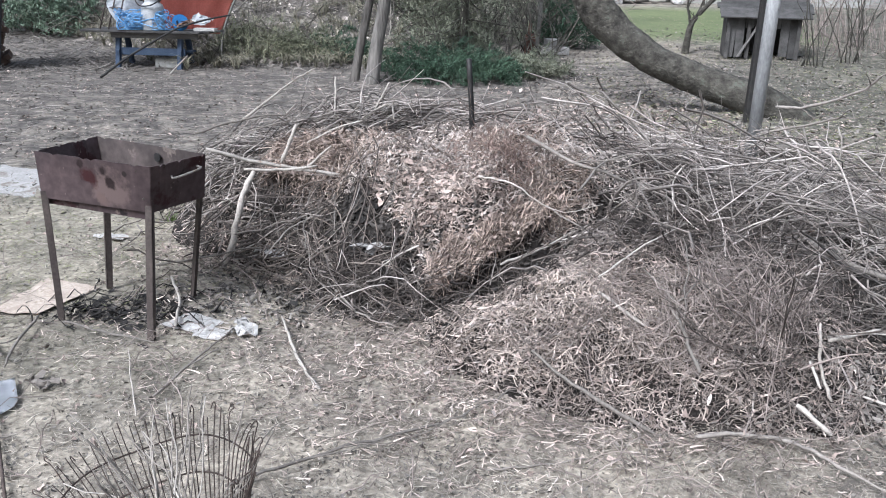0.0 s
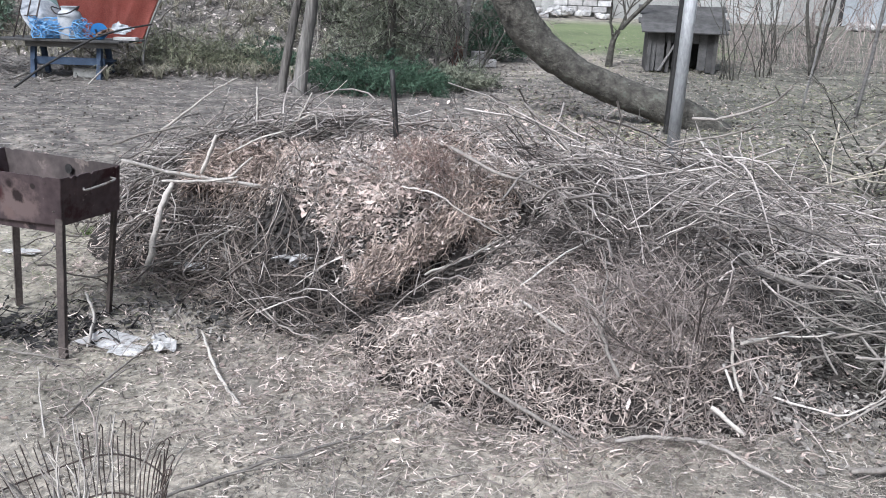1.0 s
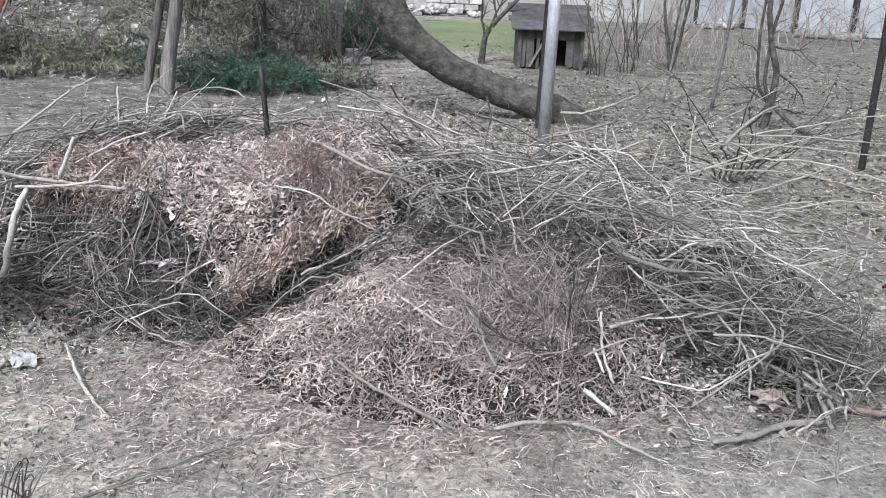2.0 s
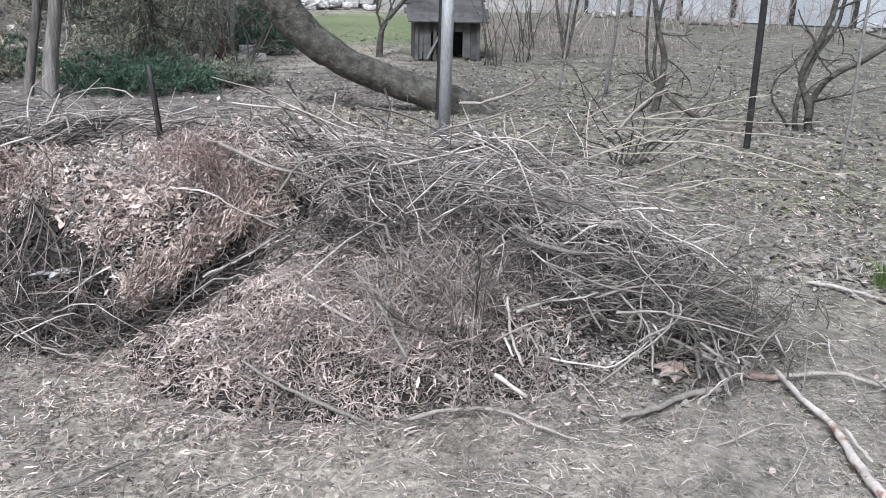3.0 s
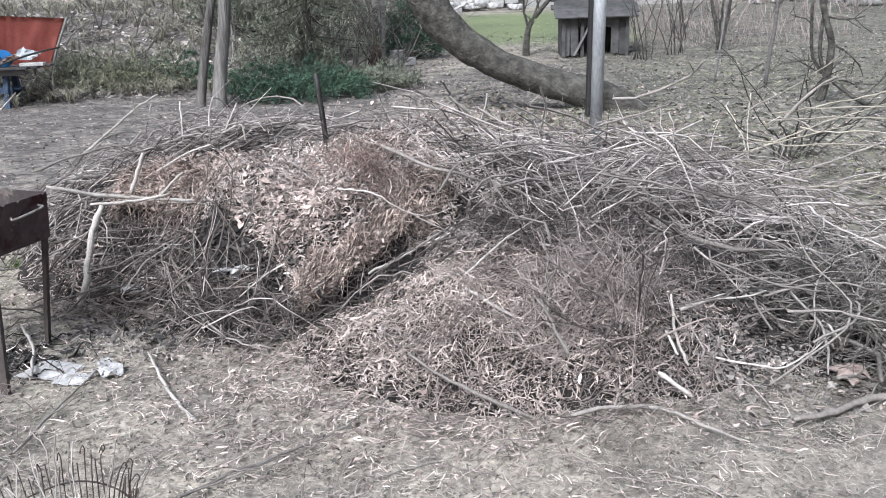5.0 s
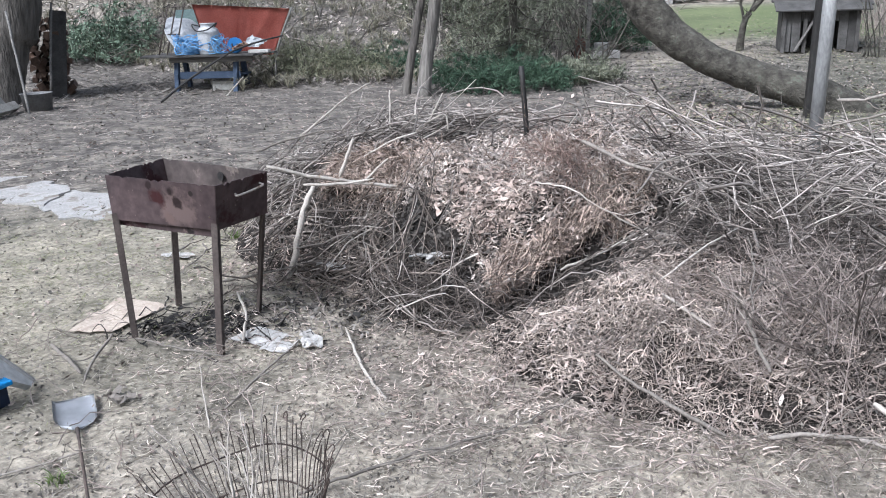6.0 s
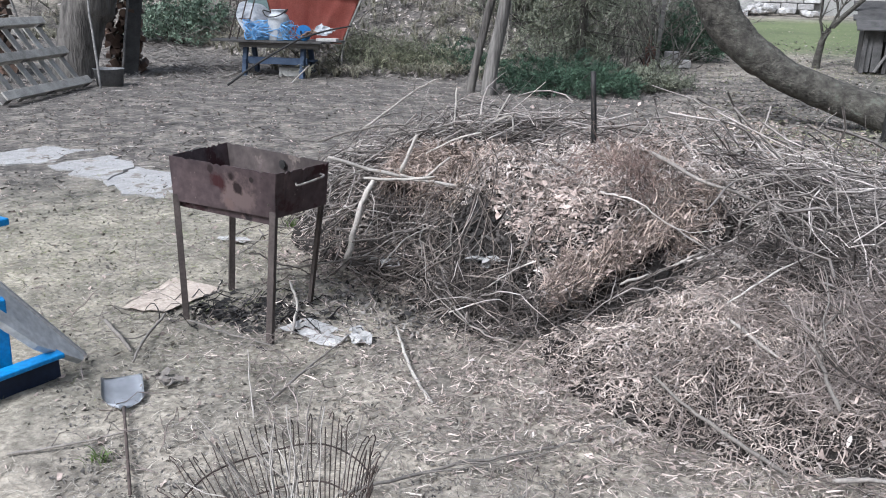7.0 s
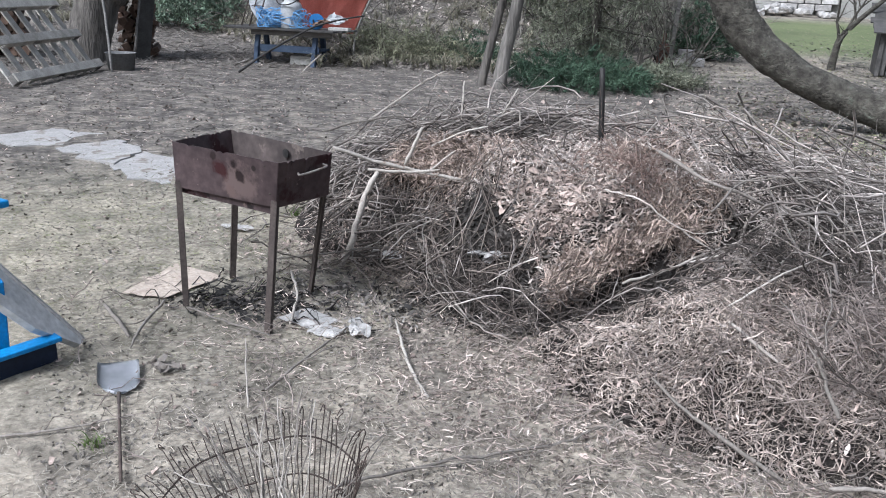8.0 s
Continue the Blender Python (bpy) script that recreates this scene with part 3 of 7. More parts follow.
def clumped(x, y, keep=0.62):
    """Straw and leaves lie in clumps: a ragged pattern of tufts a hand or a fist across."""
    k = np.sin(17 * x + 6 * y) * np.sin(15 * y - 7 * x + 1.0) + 0.8 * np.sin(41 * x - 13 * y + 2.0) * np.sin(37 * y + 17 * x)
    return k + RNG.normal(0, 0.35, np.shape(x)) > 0.9 - 2.0 * keep


def in_clearing(x, y):
    """Where leaves and straw lie bare of brushwood: the open face of the heap and the mound before it."""
    face = ((x + 0.72) / 0.70) ** 2 + ((y - 4.22) / 0.58) ** 2
    mound = ((x - 0.12) / 0.62) ** 2 + ((y - 3.05) / 0.55) ** 2
    lawn = ((x + 1.6) / 0.9) ** 2 + ((y - 2.6) / 0.5) ** 2
    shelf = ((x + 1.50) / 0.42) ** 2 + ((y - 4.32) / 0.30) ** 2
    return np.minimum(np.minimum(face, mound), np.minimum(lawn, shelf)) < RNG.uniform(0.75, 1.15, np.shape(x))


def build_dry_grass():
    n = 102000
    r = 1.3 + 6.3 * RNG.uniform(0, 1, n) ** 1.75
    az = np.radians(RNG.uniform(-42, 55, n))
    x, y = -r * np.sin(az), r * np.cos(az)
    patchy = np.sin(2.3 * x + 1.1) * np.sin(2.9 * y - 0.7) + 0.6 * np.sin(6.1 * x) * np.sin(5.3 * y + x)
    keep = (patchy + RNG.normal(0, 0.7, n) > -0.6) & (heap_height(x, y) < 0.02) & (np.hypot((x + 2.25) * 0.8, y - 3.22) > 0.36)
    keep &= ~((r > 5.2) & (az > 0.15) & (RNG.uniform(0, 1, n) < 0.92))
    x, y = x[keep], y[keep]
    ln = 0.018 + 0.050 * RNG.uniform(0, 1, len(x)) ** 1.6
    p = lying(x, y, ln, RNG.uniform(0.0, 0.014, len(x)), 3, 2.0, 0.35)
    dull = RNG.uniform(0, 1, len(x)) < 0.30 + 0.36 * smooth(0.2, 0.9, x)
    stuff("dry_grass", strips(p[~dull], taper((~dull).sum(), 3, 0.0029)), M_STRAW, "matted dry pale grass blades on the yard", "dry grass")
    stuff("dry_grass", strips(p[dull], taper(dull.sum(), 3, 0.0023)), M_THATCH, "dull trodden grass blades on the yard", "dry grass")
    n = 26000
    r = 6 + 22 * RNG.uniform(0, 1, n) ** 1.3
    az = np.radians(RNG.uniform(-46, 56, n))
    x, y = -r * np.sin(az), r * np.cos(az)
    keep = ~((r < 15) & (az > 0.12) & (RNG.uniform(0, 1, n) < 0.93))
    x, y, r = x[keep], y[keep], r[keep]
    p = lying(x, y, RNG.uniform(0.04, 0.10, len(x)), np.full(len(x), 0.004), 3, 1.4, 0.35)
    stuff("far_dry_grass", strips(p, taper(len(x), 3, 0.0055)), M_LITTER, "sparse dry grass on the far ground", "dry grass")


build_dry_grass()


def build_green_tinge():
    """Thin olive blades where the grass is coming back, left of the brazier and along the slope."""
    x1, y1 = RNG.normal(-3.6, 0.9, 6000), RNG.normal(3.7, 0.7, 6000)
    x2, y2 = RNG.normal(2.6, 0.9, 4000), RNG.normal(5.2, 1.3, 4000)
    x, y = np.concatenate([x1, x2]), np.concatenate([y1, y2])
    keep = (heap_height(x, y) < 0.01) & clumped(x, y, 0.5)
    x, y = x[keep], y[keep]
    p = lying(x, y, RNG.uniform(0.02, 0.05, len(x)), RNG.uniform(0.002, 0.02, len(x)), 3, 1.4, 0.5)
    stuff("new_grass", strips(p, taper(len(x), 3, 0.0032)), M_SPROUT, "thin olive grass blades coming up through the dead thatch", "grass")
    r, az = RNG.uniform(6.5, 20, 14000), np.radians(RNG.uniform(-42, 4, 14000))
    x, y = -r * np.sin(az), r * np.cos(az)
    patchy = np.sin(0.9 * x + 0.4) * np.sin(0.7 * y + 0.8) + RNG.normal(0, 0.5, len(x)) > 0
    x, y = x[patchy], y[patchy]
    p = lying(x, y, RNG.uniform(0.05, 0.11, len(x)), RNG.uniform(0.004, 0.03, len(x)), 3, 1.4, 0.5)
    stuff("new_grass", strips(p, taper(len(x), 3, 0.009)), M_SPROUT, "patches of olive grass on the far slope", "grass")
    x, y = RNG.uniform(0.1, 2.3, 15000), 1.85 + 1.3 * RNG.uniform(0, 1, 15000) ** 0.8
    keep = heap_height(x, y) < 0.03
    x, y = x[keep], y[keep]
    p = lying(x, y, RNG.uniform(0.012, 0.040, len(x)), RNG.uniform(0.001, 0.012, len(x)), 3, 1.8, 0.4)
    stuff("dry_grass", strips(p, taper(len(x), 3, 0.0021)), M_STRAW, "fine short dead grass before the brush", "dry grass")


build_green_tinge()


def build_grass_round():
    """Dry grass on the rest of the yard."""
    n = 26000
    r, a = 0.4 + 7.5 * RNG.uniform(0, 1, n) ** 0.8, np.radians(RNG.uniform(55, 318, n))
    x, y = -r * np.sin(a), r * np.cos(a)
    p = lying(x, y, 0.03 + 0.06 * RNG.uniform(0, 1, n), RNG.uniform(0.0, 0.012, n), 4, 2.2, 0.25)
    stuff("dry_grass", strips(p, taper(n, 4, 0.0026)), M_STRAW, "matted dry pale grass on the open yard", "dry grass")


build_grass_round()


def build_leaf_litter():
    n = 34000
    r = 1.3 + 5.0 * RNG.uniform(0, 1, n) ** 1.3
    az = np.radians(RNG.uniform(-44, 50, n))
    x, y = -r * np.sin(az), r * np.cos(az)
    keep = heap_height(x, y) < 0.02
    x, y = x[keep], y[keep]
    stuff("yard_crumbs", leaves(np.stack([x, y, top_height(x, y) + RNG.uniform(0.0, 0.006, len(x))], 1), 0.017, 0.6, 1.0, True), M_CRUMBS, "crumbs of soil, bark and leaf between the dry grass", "litter")
    n = 4600
    r = 1.3 + 9 * RNG.uniform(0, 1, n) ** 1.1
    az = np.radians(RNG.uniform(-42, 54, n))
    x, y = -r * np.sin(az), r * np.cos(az)
    c = np.stack([x, y, top_height(x, y) + 0.008], 1)
    stuff("fallen_leaves", leaves(c, 0.026, 0.45), M_LEAF, "brown dead leaves scattered over the yard", "leaves")
    n = 17000
    r = 4.2 + 12.5 * RNG.uniform(0, 1, n) ** 0.9
    az = np.radians(RNG.uniform(4, 56, n))
    x, y = -r * np.sin(az), r * np.cos(az)
    on_path = (x < -3.9) & (np.abs(y - 5.45 + 0.12 * (x + 5.3)) < 0.45)
    keep = ~on_path & (RNG.uniform(0, 1, n) < smooth(4.2, 8.0, r)) & (heap_height(x, y) < 0.02)
    c = np.stack([x, y, top_height(x, y) + 0.006], 1)[keep]
    pale = RNG.uniform(0, 1, len(c)) < 0.30
    stuff("yard_litter", leaves(c[~pale], 0.034, 0.35, 1.0, True), M_SOAKED, "small dark crumbs of leaf and bark on bare earth", "litter")
    stuff("yard_litter", leaves(c[pale], 0.040, 0.35, 1.0, True), M_LEAF, "curled pale leaves and chips on bare earth", "litter")
    x, y = RNG.uniform(-10, -2.5, 1500), RNG.uniform(5.5, 13, 1500)
    q = lying(x, y, RNG.uniform(0.04, 0.22, 1500), np.full(1500, 0.006), 4, 0.6, 0.1)
    stuff("yard_twigs", tubes(q, taper(1500, 4, 0.0042), 3), M_TWIG, "short broken twigs strewn over the bare yard", "twigs")
    n = 3400
    az = RNG.uniform(12, 46, n)
    r, az = bank_foot(az) + RNG.uniform(0.3, 6, n), np.radians(az)
    x, y = -r * np.sin(az), r * np.cos(az)
    stuff("bank_leaves", leaves(np.stack([x, y, top_height(x, y) + 0.03], 1), 0.10, 0.6, 1.0, True), M_CHAFF, "pale dead leaves caught on the bank", "leaves")
    n = 15000
    r = 4.8 + 19 * RNG.uniform(0, 1, n) ** 1.2
    az = np.radians(RNG.uniform(-42, 8, n))
    x, y = -r * np.sin(az), r * np.cos(az)
    c = np.stack([x, y, top_height(x, y) + 0.012], 1)
    stuff("slope_leaves", leaves(c, 0.065, 0.4, 1.0, True), M_SOAKED, "dark soaked dead leaves over the far slope", "leaves")
    n = 4500
    r = 5.0 + 17 * RNG.uniform(0, 1, n) ** 1.2
    az = np.radians(RNG.uniform(-42, 4, n))
    x, y = -r * np.sin(az), r * np.cos(az)
    stuff("slope_leaves", leaves(np.stack([x, y, top_height(x, y) + 0.014], 1), 0.042, 0.5, 1.0, True), M_LEAF, "brown dry leaves over the far slope", "leaves")
    x, y = spread(6500, -0.3, 8.0, 1.1, 1.9)
    keep = (heap_height(x, y) < 0.05) & (y > 5.3)
    x, y = x[keep], y[keep]
    stuff("brown_litter", leaves(np.stack([x, y, top_height(x, y) + RNG.uniform(0, 0.03, len(x))], 1), 0.06, 0.5), M_LEAF, "brown dead leaves gathered before the leaning tree", "leaves")
    # on the heap: thickest on the open face between the brush
    x1, y1 = spread(1900, -0.85, 4.0, 0.32, 0.18)
    x2, y2 = spread(2600, 0.10, 3.2, 0.62, 0.42)
    x3, y3 = spread(900, -2.15, 4.05, 0.30, 0.20)
    x, y = np.concatenate([x1, x2, x3]), np.concatenate([y1, y2, y3])
    xb, yb = spread(1500, -0.78, 3.88, 0.22, 0.10)
    x, y = np.concatenate([x, xb]), np.concatenate([y, yb])
    keep = ~in_hollow(x, y)
    x, y = x[keep], y[keep]
    c = np.stack([x, y, top_height(x, y) + RNG.uniform(0.0, 0.065, len(x))], 1)
    x1, y1 = spread(800, -0.93, 3.95, 0.20, 0.14)
    face = np.stack([x1, y1, top_height(x1, y1) + RNG.uniform(0.01, 0.07, len(x1))], 1)[~in_hollow(x1, y1)]
    stuff("face_leaves", leaves(face, 0.052, 0.75, 0.75), M_LEAF, "grey-beige curled leaves on the steep face of the heap", "leaves")
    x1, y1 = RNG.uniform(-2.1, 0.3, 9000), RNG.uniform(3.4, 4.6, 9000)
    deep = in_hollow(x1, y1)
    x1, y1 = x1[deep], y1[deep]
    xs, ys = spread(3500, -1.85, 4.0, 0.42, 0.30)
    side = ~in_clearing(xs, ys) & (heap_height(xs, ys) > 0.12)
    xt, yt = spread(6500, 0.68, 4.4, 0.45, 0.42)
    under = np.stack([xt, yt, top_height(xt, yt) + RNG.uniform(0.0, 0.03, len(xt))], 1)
    # dark underlayer that paints the shade between the branches
    stuff("soaked_leaves", leaves(under[~in_clearing(xt, yt)], 0.06, 0.7), M_WET_SHADE, "soaked leaves under the tangle of branches, darkened for its shade", "leaves")
    xg, yg = spread(2600, 1.16, 3.18, 0.34, 0.26)
    stuff("earth_litter", leaves(np.stack([xg, yg, top_height(xg, yg) + RNG.uniform(0.0, 0.012, len(xg))], 1), 0.030, 0.45, 1.0, True), M_SOAKED, "brown leaf crumbs on the bare earth beside the thorny pile", "litter")
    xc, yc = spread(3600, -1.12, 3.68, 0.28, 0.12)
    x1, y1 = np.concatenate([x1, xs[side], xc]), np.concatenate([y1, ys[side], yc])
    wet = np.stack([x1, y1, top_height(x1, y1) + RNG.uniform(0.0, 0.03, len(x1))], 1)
    # wet leaves whose black also stands for the hollow's own shade
    stuff("hollow_leaves", leaves(wet, 0.044, 0.9), M_WET_SHADE, "wet leaves in the hollows of the heap, blackened for the shade there", "leaves")
    stuff("heap_leaves", leaves(c, 0.032, 0.6, 0.6), M_LEAF, "thick dead brown leaves on the heap", "leaves")


x, y = spread(800, -1.72, 3.50, 0.36, 0.17)
stuff("debris", leaves(np.stack([x, y, top_height(x, y) + 0.012], 1), 0.036, 0.5, 0.7), M_SOAKED, "pale chips and torn leaves beside the brazier", "litter")
x, y = spread(280, -2.25, 3.20, 0.20, 0.10)
stuff("charcoal", leaves(np.stack([x, y, top_height(x, y) + 0.010], 1), 0.05, 0.25), M_CHAR, "black charred bits and ash under the brazier", "charcoal")
build_leaf_litter()


def build_slope_litter():
    """Short dry grass and crumbs that roughen the far slope and the bank."""
    for n, near, far, a0, a1, ln, w, mat, label in ((16000, 4.5, 22, -46, 6, 0.07, 0.006, M_LITTER, "short dry grass on the far slope"),
                                                    (11000, 5.0, 26, -46, 6, 0.06, 0.010, M_CRUMBS, "dark crumbs of leaf on the far slope"),
                                                    (13000, 14.6, 24, 10, 50, 0.16, 0.016, M_CRUMBS, "dark leaf litter on the bank"),
                                                    (4000, 6.0, 15, 6, 56, 0.030, 0.012, M_CRUMBS, "thin dark litter on the bare yard")):
        r = near + (far - near) * RNG.uniform(0, 1, n) ** 1.15
        az = np.radians(RNG.uniform(a0, a1, n))
        x, y = -r * np.sin(az), r * np.cos(az)
        keep = heap_height(x, y) < 0.02
        x, y = x[keep], y[keep]
        q = lying(x, y, ln * RNG.uniform(0.4, 1.5, len(x)), np.full(len(x), 0.004), 3, 1.6, 0.45)
        stuff("ground_litter", strips(q, taper(len(x), 3, w)), mat, label, "litter")


build_slope_litter()


def build_heap_straw():
    x1, y1 = spread(7000, -0.85, 4.45, 0.50, 0.36)
    x2, y2 = spread(15000, -0.05, 3.16, 0.62, 0.44)
    x3, y3 = spread(3400, -2.15, 4.05, 0.35, 0.22)
    x4, y4 = spread(5000, -0.9, 2.95, 0.85, 0.38)
    x, y = np.concatenate([x1, x2, x3, x4]), np.concatenate([y1, y2, y3, y4])
    keep = ~in_hollow(x, y) & clumped(x, y)
    x, y = x[keep], y[keep]
    on_heap = np.clip(heap_height(x, y) / 0.12, 0.0, 1.0)
    p = lying(x, y, 0.022 + (0.045 + 0.085 * on_heap) * RNG.uniform(0, 1, len(x)) ** 2.0, RNG.uniform(0.0, 1.0, len(x)) ** 2 * 0.055, 4, 0.8, 0.35)
    stuff("heap_straw", strips(p, taper(len(x), 4, 0.0050)), M_LITTER, "tangled dry straw and grass on the heap", "straw")


build_heap_straw()


def mat(place, size, n, length, material, label, lift=0.05):
    """A cushion of short curled strands, with a fringe that hangs over steps in the heap."""
    x, y = spread(n, *place, *size)
    keep = ~in_hollow(x, y) & clumped(x, y, 0.7)
    x, y = x[keep], y[keep]
    m = len(x)
    ln = length * RNG.uniform(0.35, 1.5, m)
    p = lying(x, y, ln, RNG.uniform(0.0, 1.0, m) ** 1.6 * lift, 5, 1.3, 0.3)
    p[..., 2] += (RNG.uniform(-0.1, 0.35, m) * ln)[:, None] * np.sin(np.linspace(0, math.pi, 5))
    hang = RNG.uniform(0, 1, m) < 0.07
    front = np.linspace(0, 1, 5) * RNG.uniform(0.4, 1.0, (m, 1)) * ln[:, None]
    p[hang, :, 1] = y[hang, None] - 0.7 * front[hang]
    p[hang, :, 2] = p[hang, :1, 2] - 0.8 * front[hang] ** 2 / ln[hang, None]
    stuff("straw_mat", strips(p, taper(m, 5, 0.0056)), material, label, "straw")


def straw_sheet(low, high, thick, n, label, material=None):
    """A thick felted sheet of straw between its lower, hanging edge and its upper edge, with strands over it and a fringe below."""
    lo, hi = glide(low, 40), glide(high, 40)
    w = np.linspace(0, 1, 14)
    top = lo[:, None] + (hi - lo)[:, None] * w[None, :, None]
    top[..., 2] += thick * (np.clip(w * 6, 0, 1) ** 0.5 - 0.5 - 0.5 * w)[None]
    bump = np.array([noise.fractal(Vector(p * 9.0), 0.9, 2.0, 4) for p in top.reshape(-1, 3)]).reshape(top.shape[:2])
    top[..., 2] += 0.045 * bump
    top[..., 1] -= 0.02 * bump
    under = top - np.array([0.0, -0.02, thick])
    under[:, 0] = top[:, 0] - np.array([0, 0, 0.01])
    a, b = top.shape[:2]
    ii, jj = np.meshgrid(np.arange(a - 1), np.arange(b - 1), indexing="ij")
    k = (ii * b + jj).ravel()
    f = np.stack([k, k + b, k + b + 1, k + 1], -1)
    # the sheet's body takes the dark felt colour that paints in its shade
    stuff("shaded_straw_felt", (np.concatenate([top.reshape(-1, 3), under.reshape(-1, 3)]), np.concatenate([f, f[:, ::-1] + a * b])), M_FELT_SHADE, "felted underside, darkened for its shade, of " + label, "straw", True)
    iu, iw = RNG.uniform(0, a - 1.001, n), RNG.uniform(0, 1, n) ** 1.7 * (b - 1.001)
    fu, fw = (iu % 1)[:, None], (iw % 1)[:, None]
    iu, iw = iu.astype(int), iw.astype(int)
    c = top[iu, iw] * (1 - fu) * (1 - fw) + top[iu + 1, iw] * fu * (1 - fw) + top[iu, iw + 1] * (1 - fu) * fw + top[iu + 1, iw + 1] * fu * fw
    tu, tw = top[iu + 1, iw] - top[iu, iw], top[iu, iw + 1] - top[iu, iw]
    tu, tw = tu / (np.linalg.norm(tu, axis=1, keepdims=True) + 1e-9), tw / (np.linalg.norm(tw, axis=1, keepdims=True) + 1e-9)
    nrm = np.cross(tu, tw)
    nrm /= np.linalg.norm(nrm, axis=1, keepdims=True) + 1e-9
    nrm *= np.sign(nrm[:, 2:3] + 1e-6)
    d = RNG.uniform(0, 2 * math.pi, n)
    way = tu * np.cos(d)[:, None] + tw * np.sin(d)[:, None] + nrm * RNG.normal(0.12, 0.2, n)[:, None]
    ln = 0.03 + 0.11 * RNG.uniform(0, 1, n) ** 2.0
    along = RNG.uniform(0, 1, n) < 0.35
    way[along] = (tu * np.sign(RNG.normal(0, 1, (n, 1))) + tw * RNG.normal(0, 0.3, (n, 1)) + nrm * RNG.normal(0.08, 0.12, (n, 1)))[along]
    ln[along] *= 1.7
    hang = (iw < 3) & (RNG.uniform(0, 1, n) < 0.3)
    way[hang] = (-tw * RNG.uniform(0.0, 0.6, (n, 1)) + tu * RNG.normal(0, 1.0, (n, 1)))[hang]
    t = np.linspace(-0.5, 0.5, 5)
    q = c[:, None] + way[:, None] * (ln[:, None] * t)[..., None] + nrm[:, None] * RNG.uniform(0.0, 0.02, (n, 1, 1))
    q += np.cumsum(RNG.normal(0, 0.005, (n, 5, 3)), 1)
    q[hang, :, 2] -= (ln[hang, None] * (t + 0.5) ** 2 * RNG.uniform(0.2, 1.0, (int(hang.sum()), 1)))
    seam = hi[RNG.integers(0, 40, 700)] + RNG.normal(0, 1, (700, 3)) * (0.06, 0.06, 0.012)
    seam[:, 2] = np.maximum(seam[:, 2], top_height(seam[:, 0], seam[:, 1]) + 0.01)
    stuff("leaf_chips", leaves(seam, 0.036, 0.8, 0.7), M_CHAFF, "pale broken leaves above " + label, "leaves")
    chip = RNG.uniform(0, 1, n) < 0.3
    stuff("leaf_chips", leaves(c[chip] + nrm[chip] * 0.016, 0.042, 0.9, 0.7), M_LEAF, "dead leaves caught in " + label, "leaves")
    stuff("straw_lip", strips(q, taper(n, 5, 0.0054)), material or M_MAT, label, "straw")


def build_sheets():
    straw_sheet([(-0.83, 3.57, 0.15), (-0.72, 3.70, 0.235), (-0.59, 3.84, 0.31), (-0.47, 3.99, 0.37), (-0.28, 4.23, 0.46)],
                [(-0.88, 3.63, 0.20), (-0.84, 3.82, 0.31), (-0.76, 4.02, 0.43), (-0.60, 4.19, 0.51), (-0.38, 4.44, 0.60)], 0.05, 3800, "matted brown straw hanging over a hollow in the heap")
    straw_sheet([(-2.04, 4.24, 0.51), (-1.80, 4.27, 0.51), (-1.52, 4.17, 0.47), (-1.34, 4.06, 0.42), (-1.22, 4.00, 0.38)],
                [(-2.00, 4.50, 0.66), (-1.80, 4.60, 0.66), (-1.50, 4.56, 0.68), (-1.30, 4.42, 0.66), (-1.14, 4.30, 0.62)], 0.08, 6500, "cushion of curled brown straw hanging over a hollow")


def build_mats():
    mat((-1.58, 4.27), (0.25, 0.15), 2500, 0.09, M_MAT, "cushion of curled brown straw on the heap")
    mat((-0.93, 4.02), (0.24, 0.18), 5000, 0.06, M_LITTER, "crumbled straw on the face of the heap")
    mat((-1.05, 4.25), (0.24, 0.20), 9000, 0.05, M_CHAFF, "pale matted chaff on top of the heap")
    mat((-0.28, 4.25), (0.26, 0.18), 4500, 0.07, M_CHAFF, "pale chaff and leaves on the heap crest")
    mat((-0.60, 4.34), (0.15, 0.14), 3000, 0.09, M_MAT, "tuft of curled red-brown straw")
    for u in (0.55, 0.7):
        mat((LIP[0] - 0.06 + 0.70 * u, LIP[1] + 0.08 + 0.714 * u), (0.05, 0.045), 900, 0.08, M_MAT, "matted curled straw along the lip of the hollow", 0.08)
    mat((0.05, 3.15), (0.42, 0.22), 6000, 0.065, M_LITTER, "curled straw bits on the front mound", 0.03)
    x, y = np.concatenate([RNG.normal(-0.95, 0.30, 6500), RNG.normal(-0.25, 0.30, 3600), RNG.normal(0.0, 0.42, 900)]), np.concatenate([RNG.normal(4.34, 0.24, 6500), RNG.normal(4.36, 0.22, 3600), RNG.normal(3.2, 0.30, 900)])
    keep = ~in_hollow(x, y)
    c = np.stack([x, y, top_height(x, y) + RNG.uniform(0.01, 0.06, len(x))], 1)[keep]
    stuff("leaf_chips", leaves(c, 0.034, 0.7, 0.5), M_CHAFF, "small pale broken leaves on the heap", "leaves")


build_sheets()
build_mats()


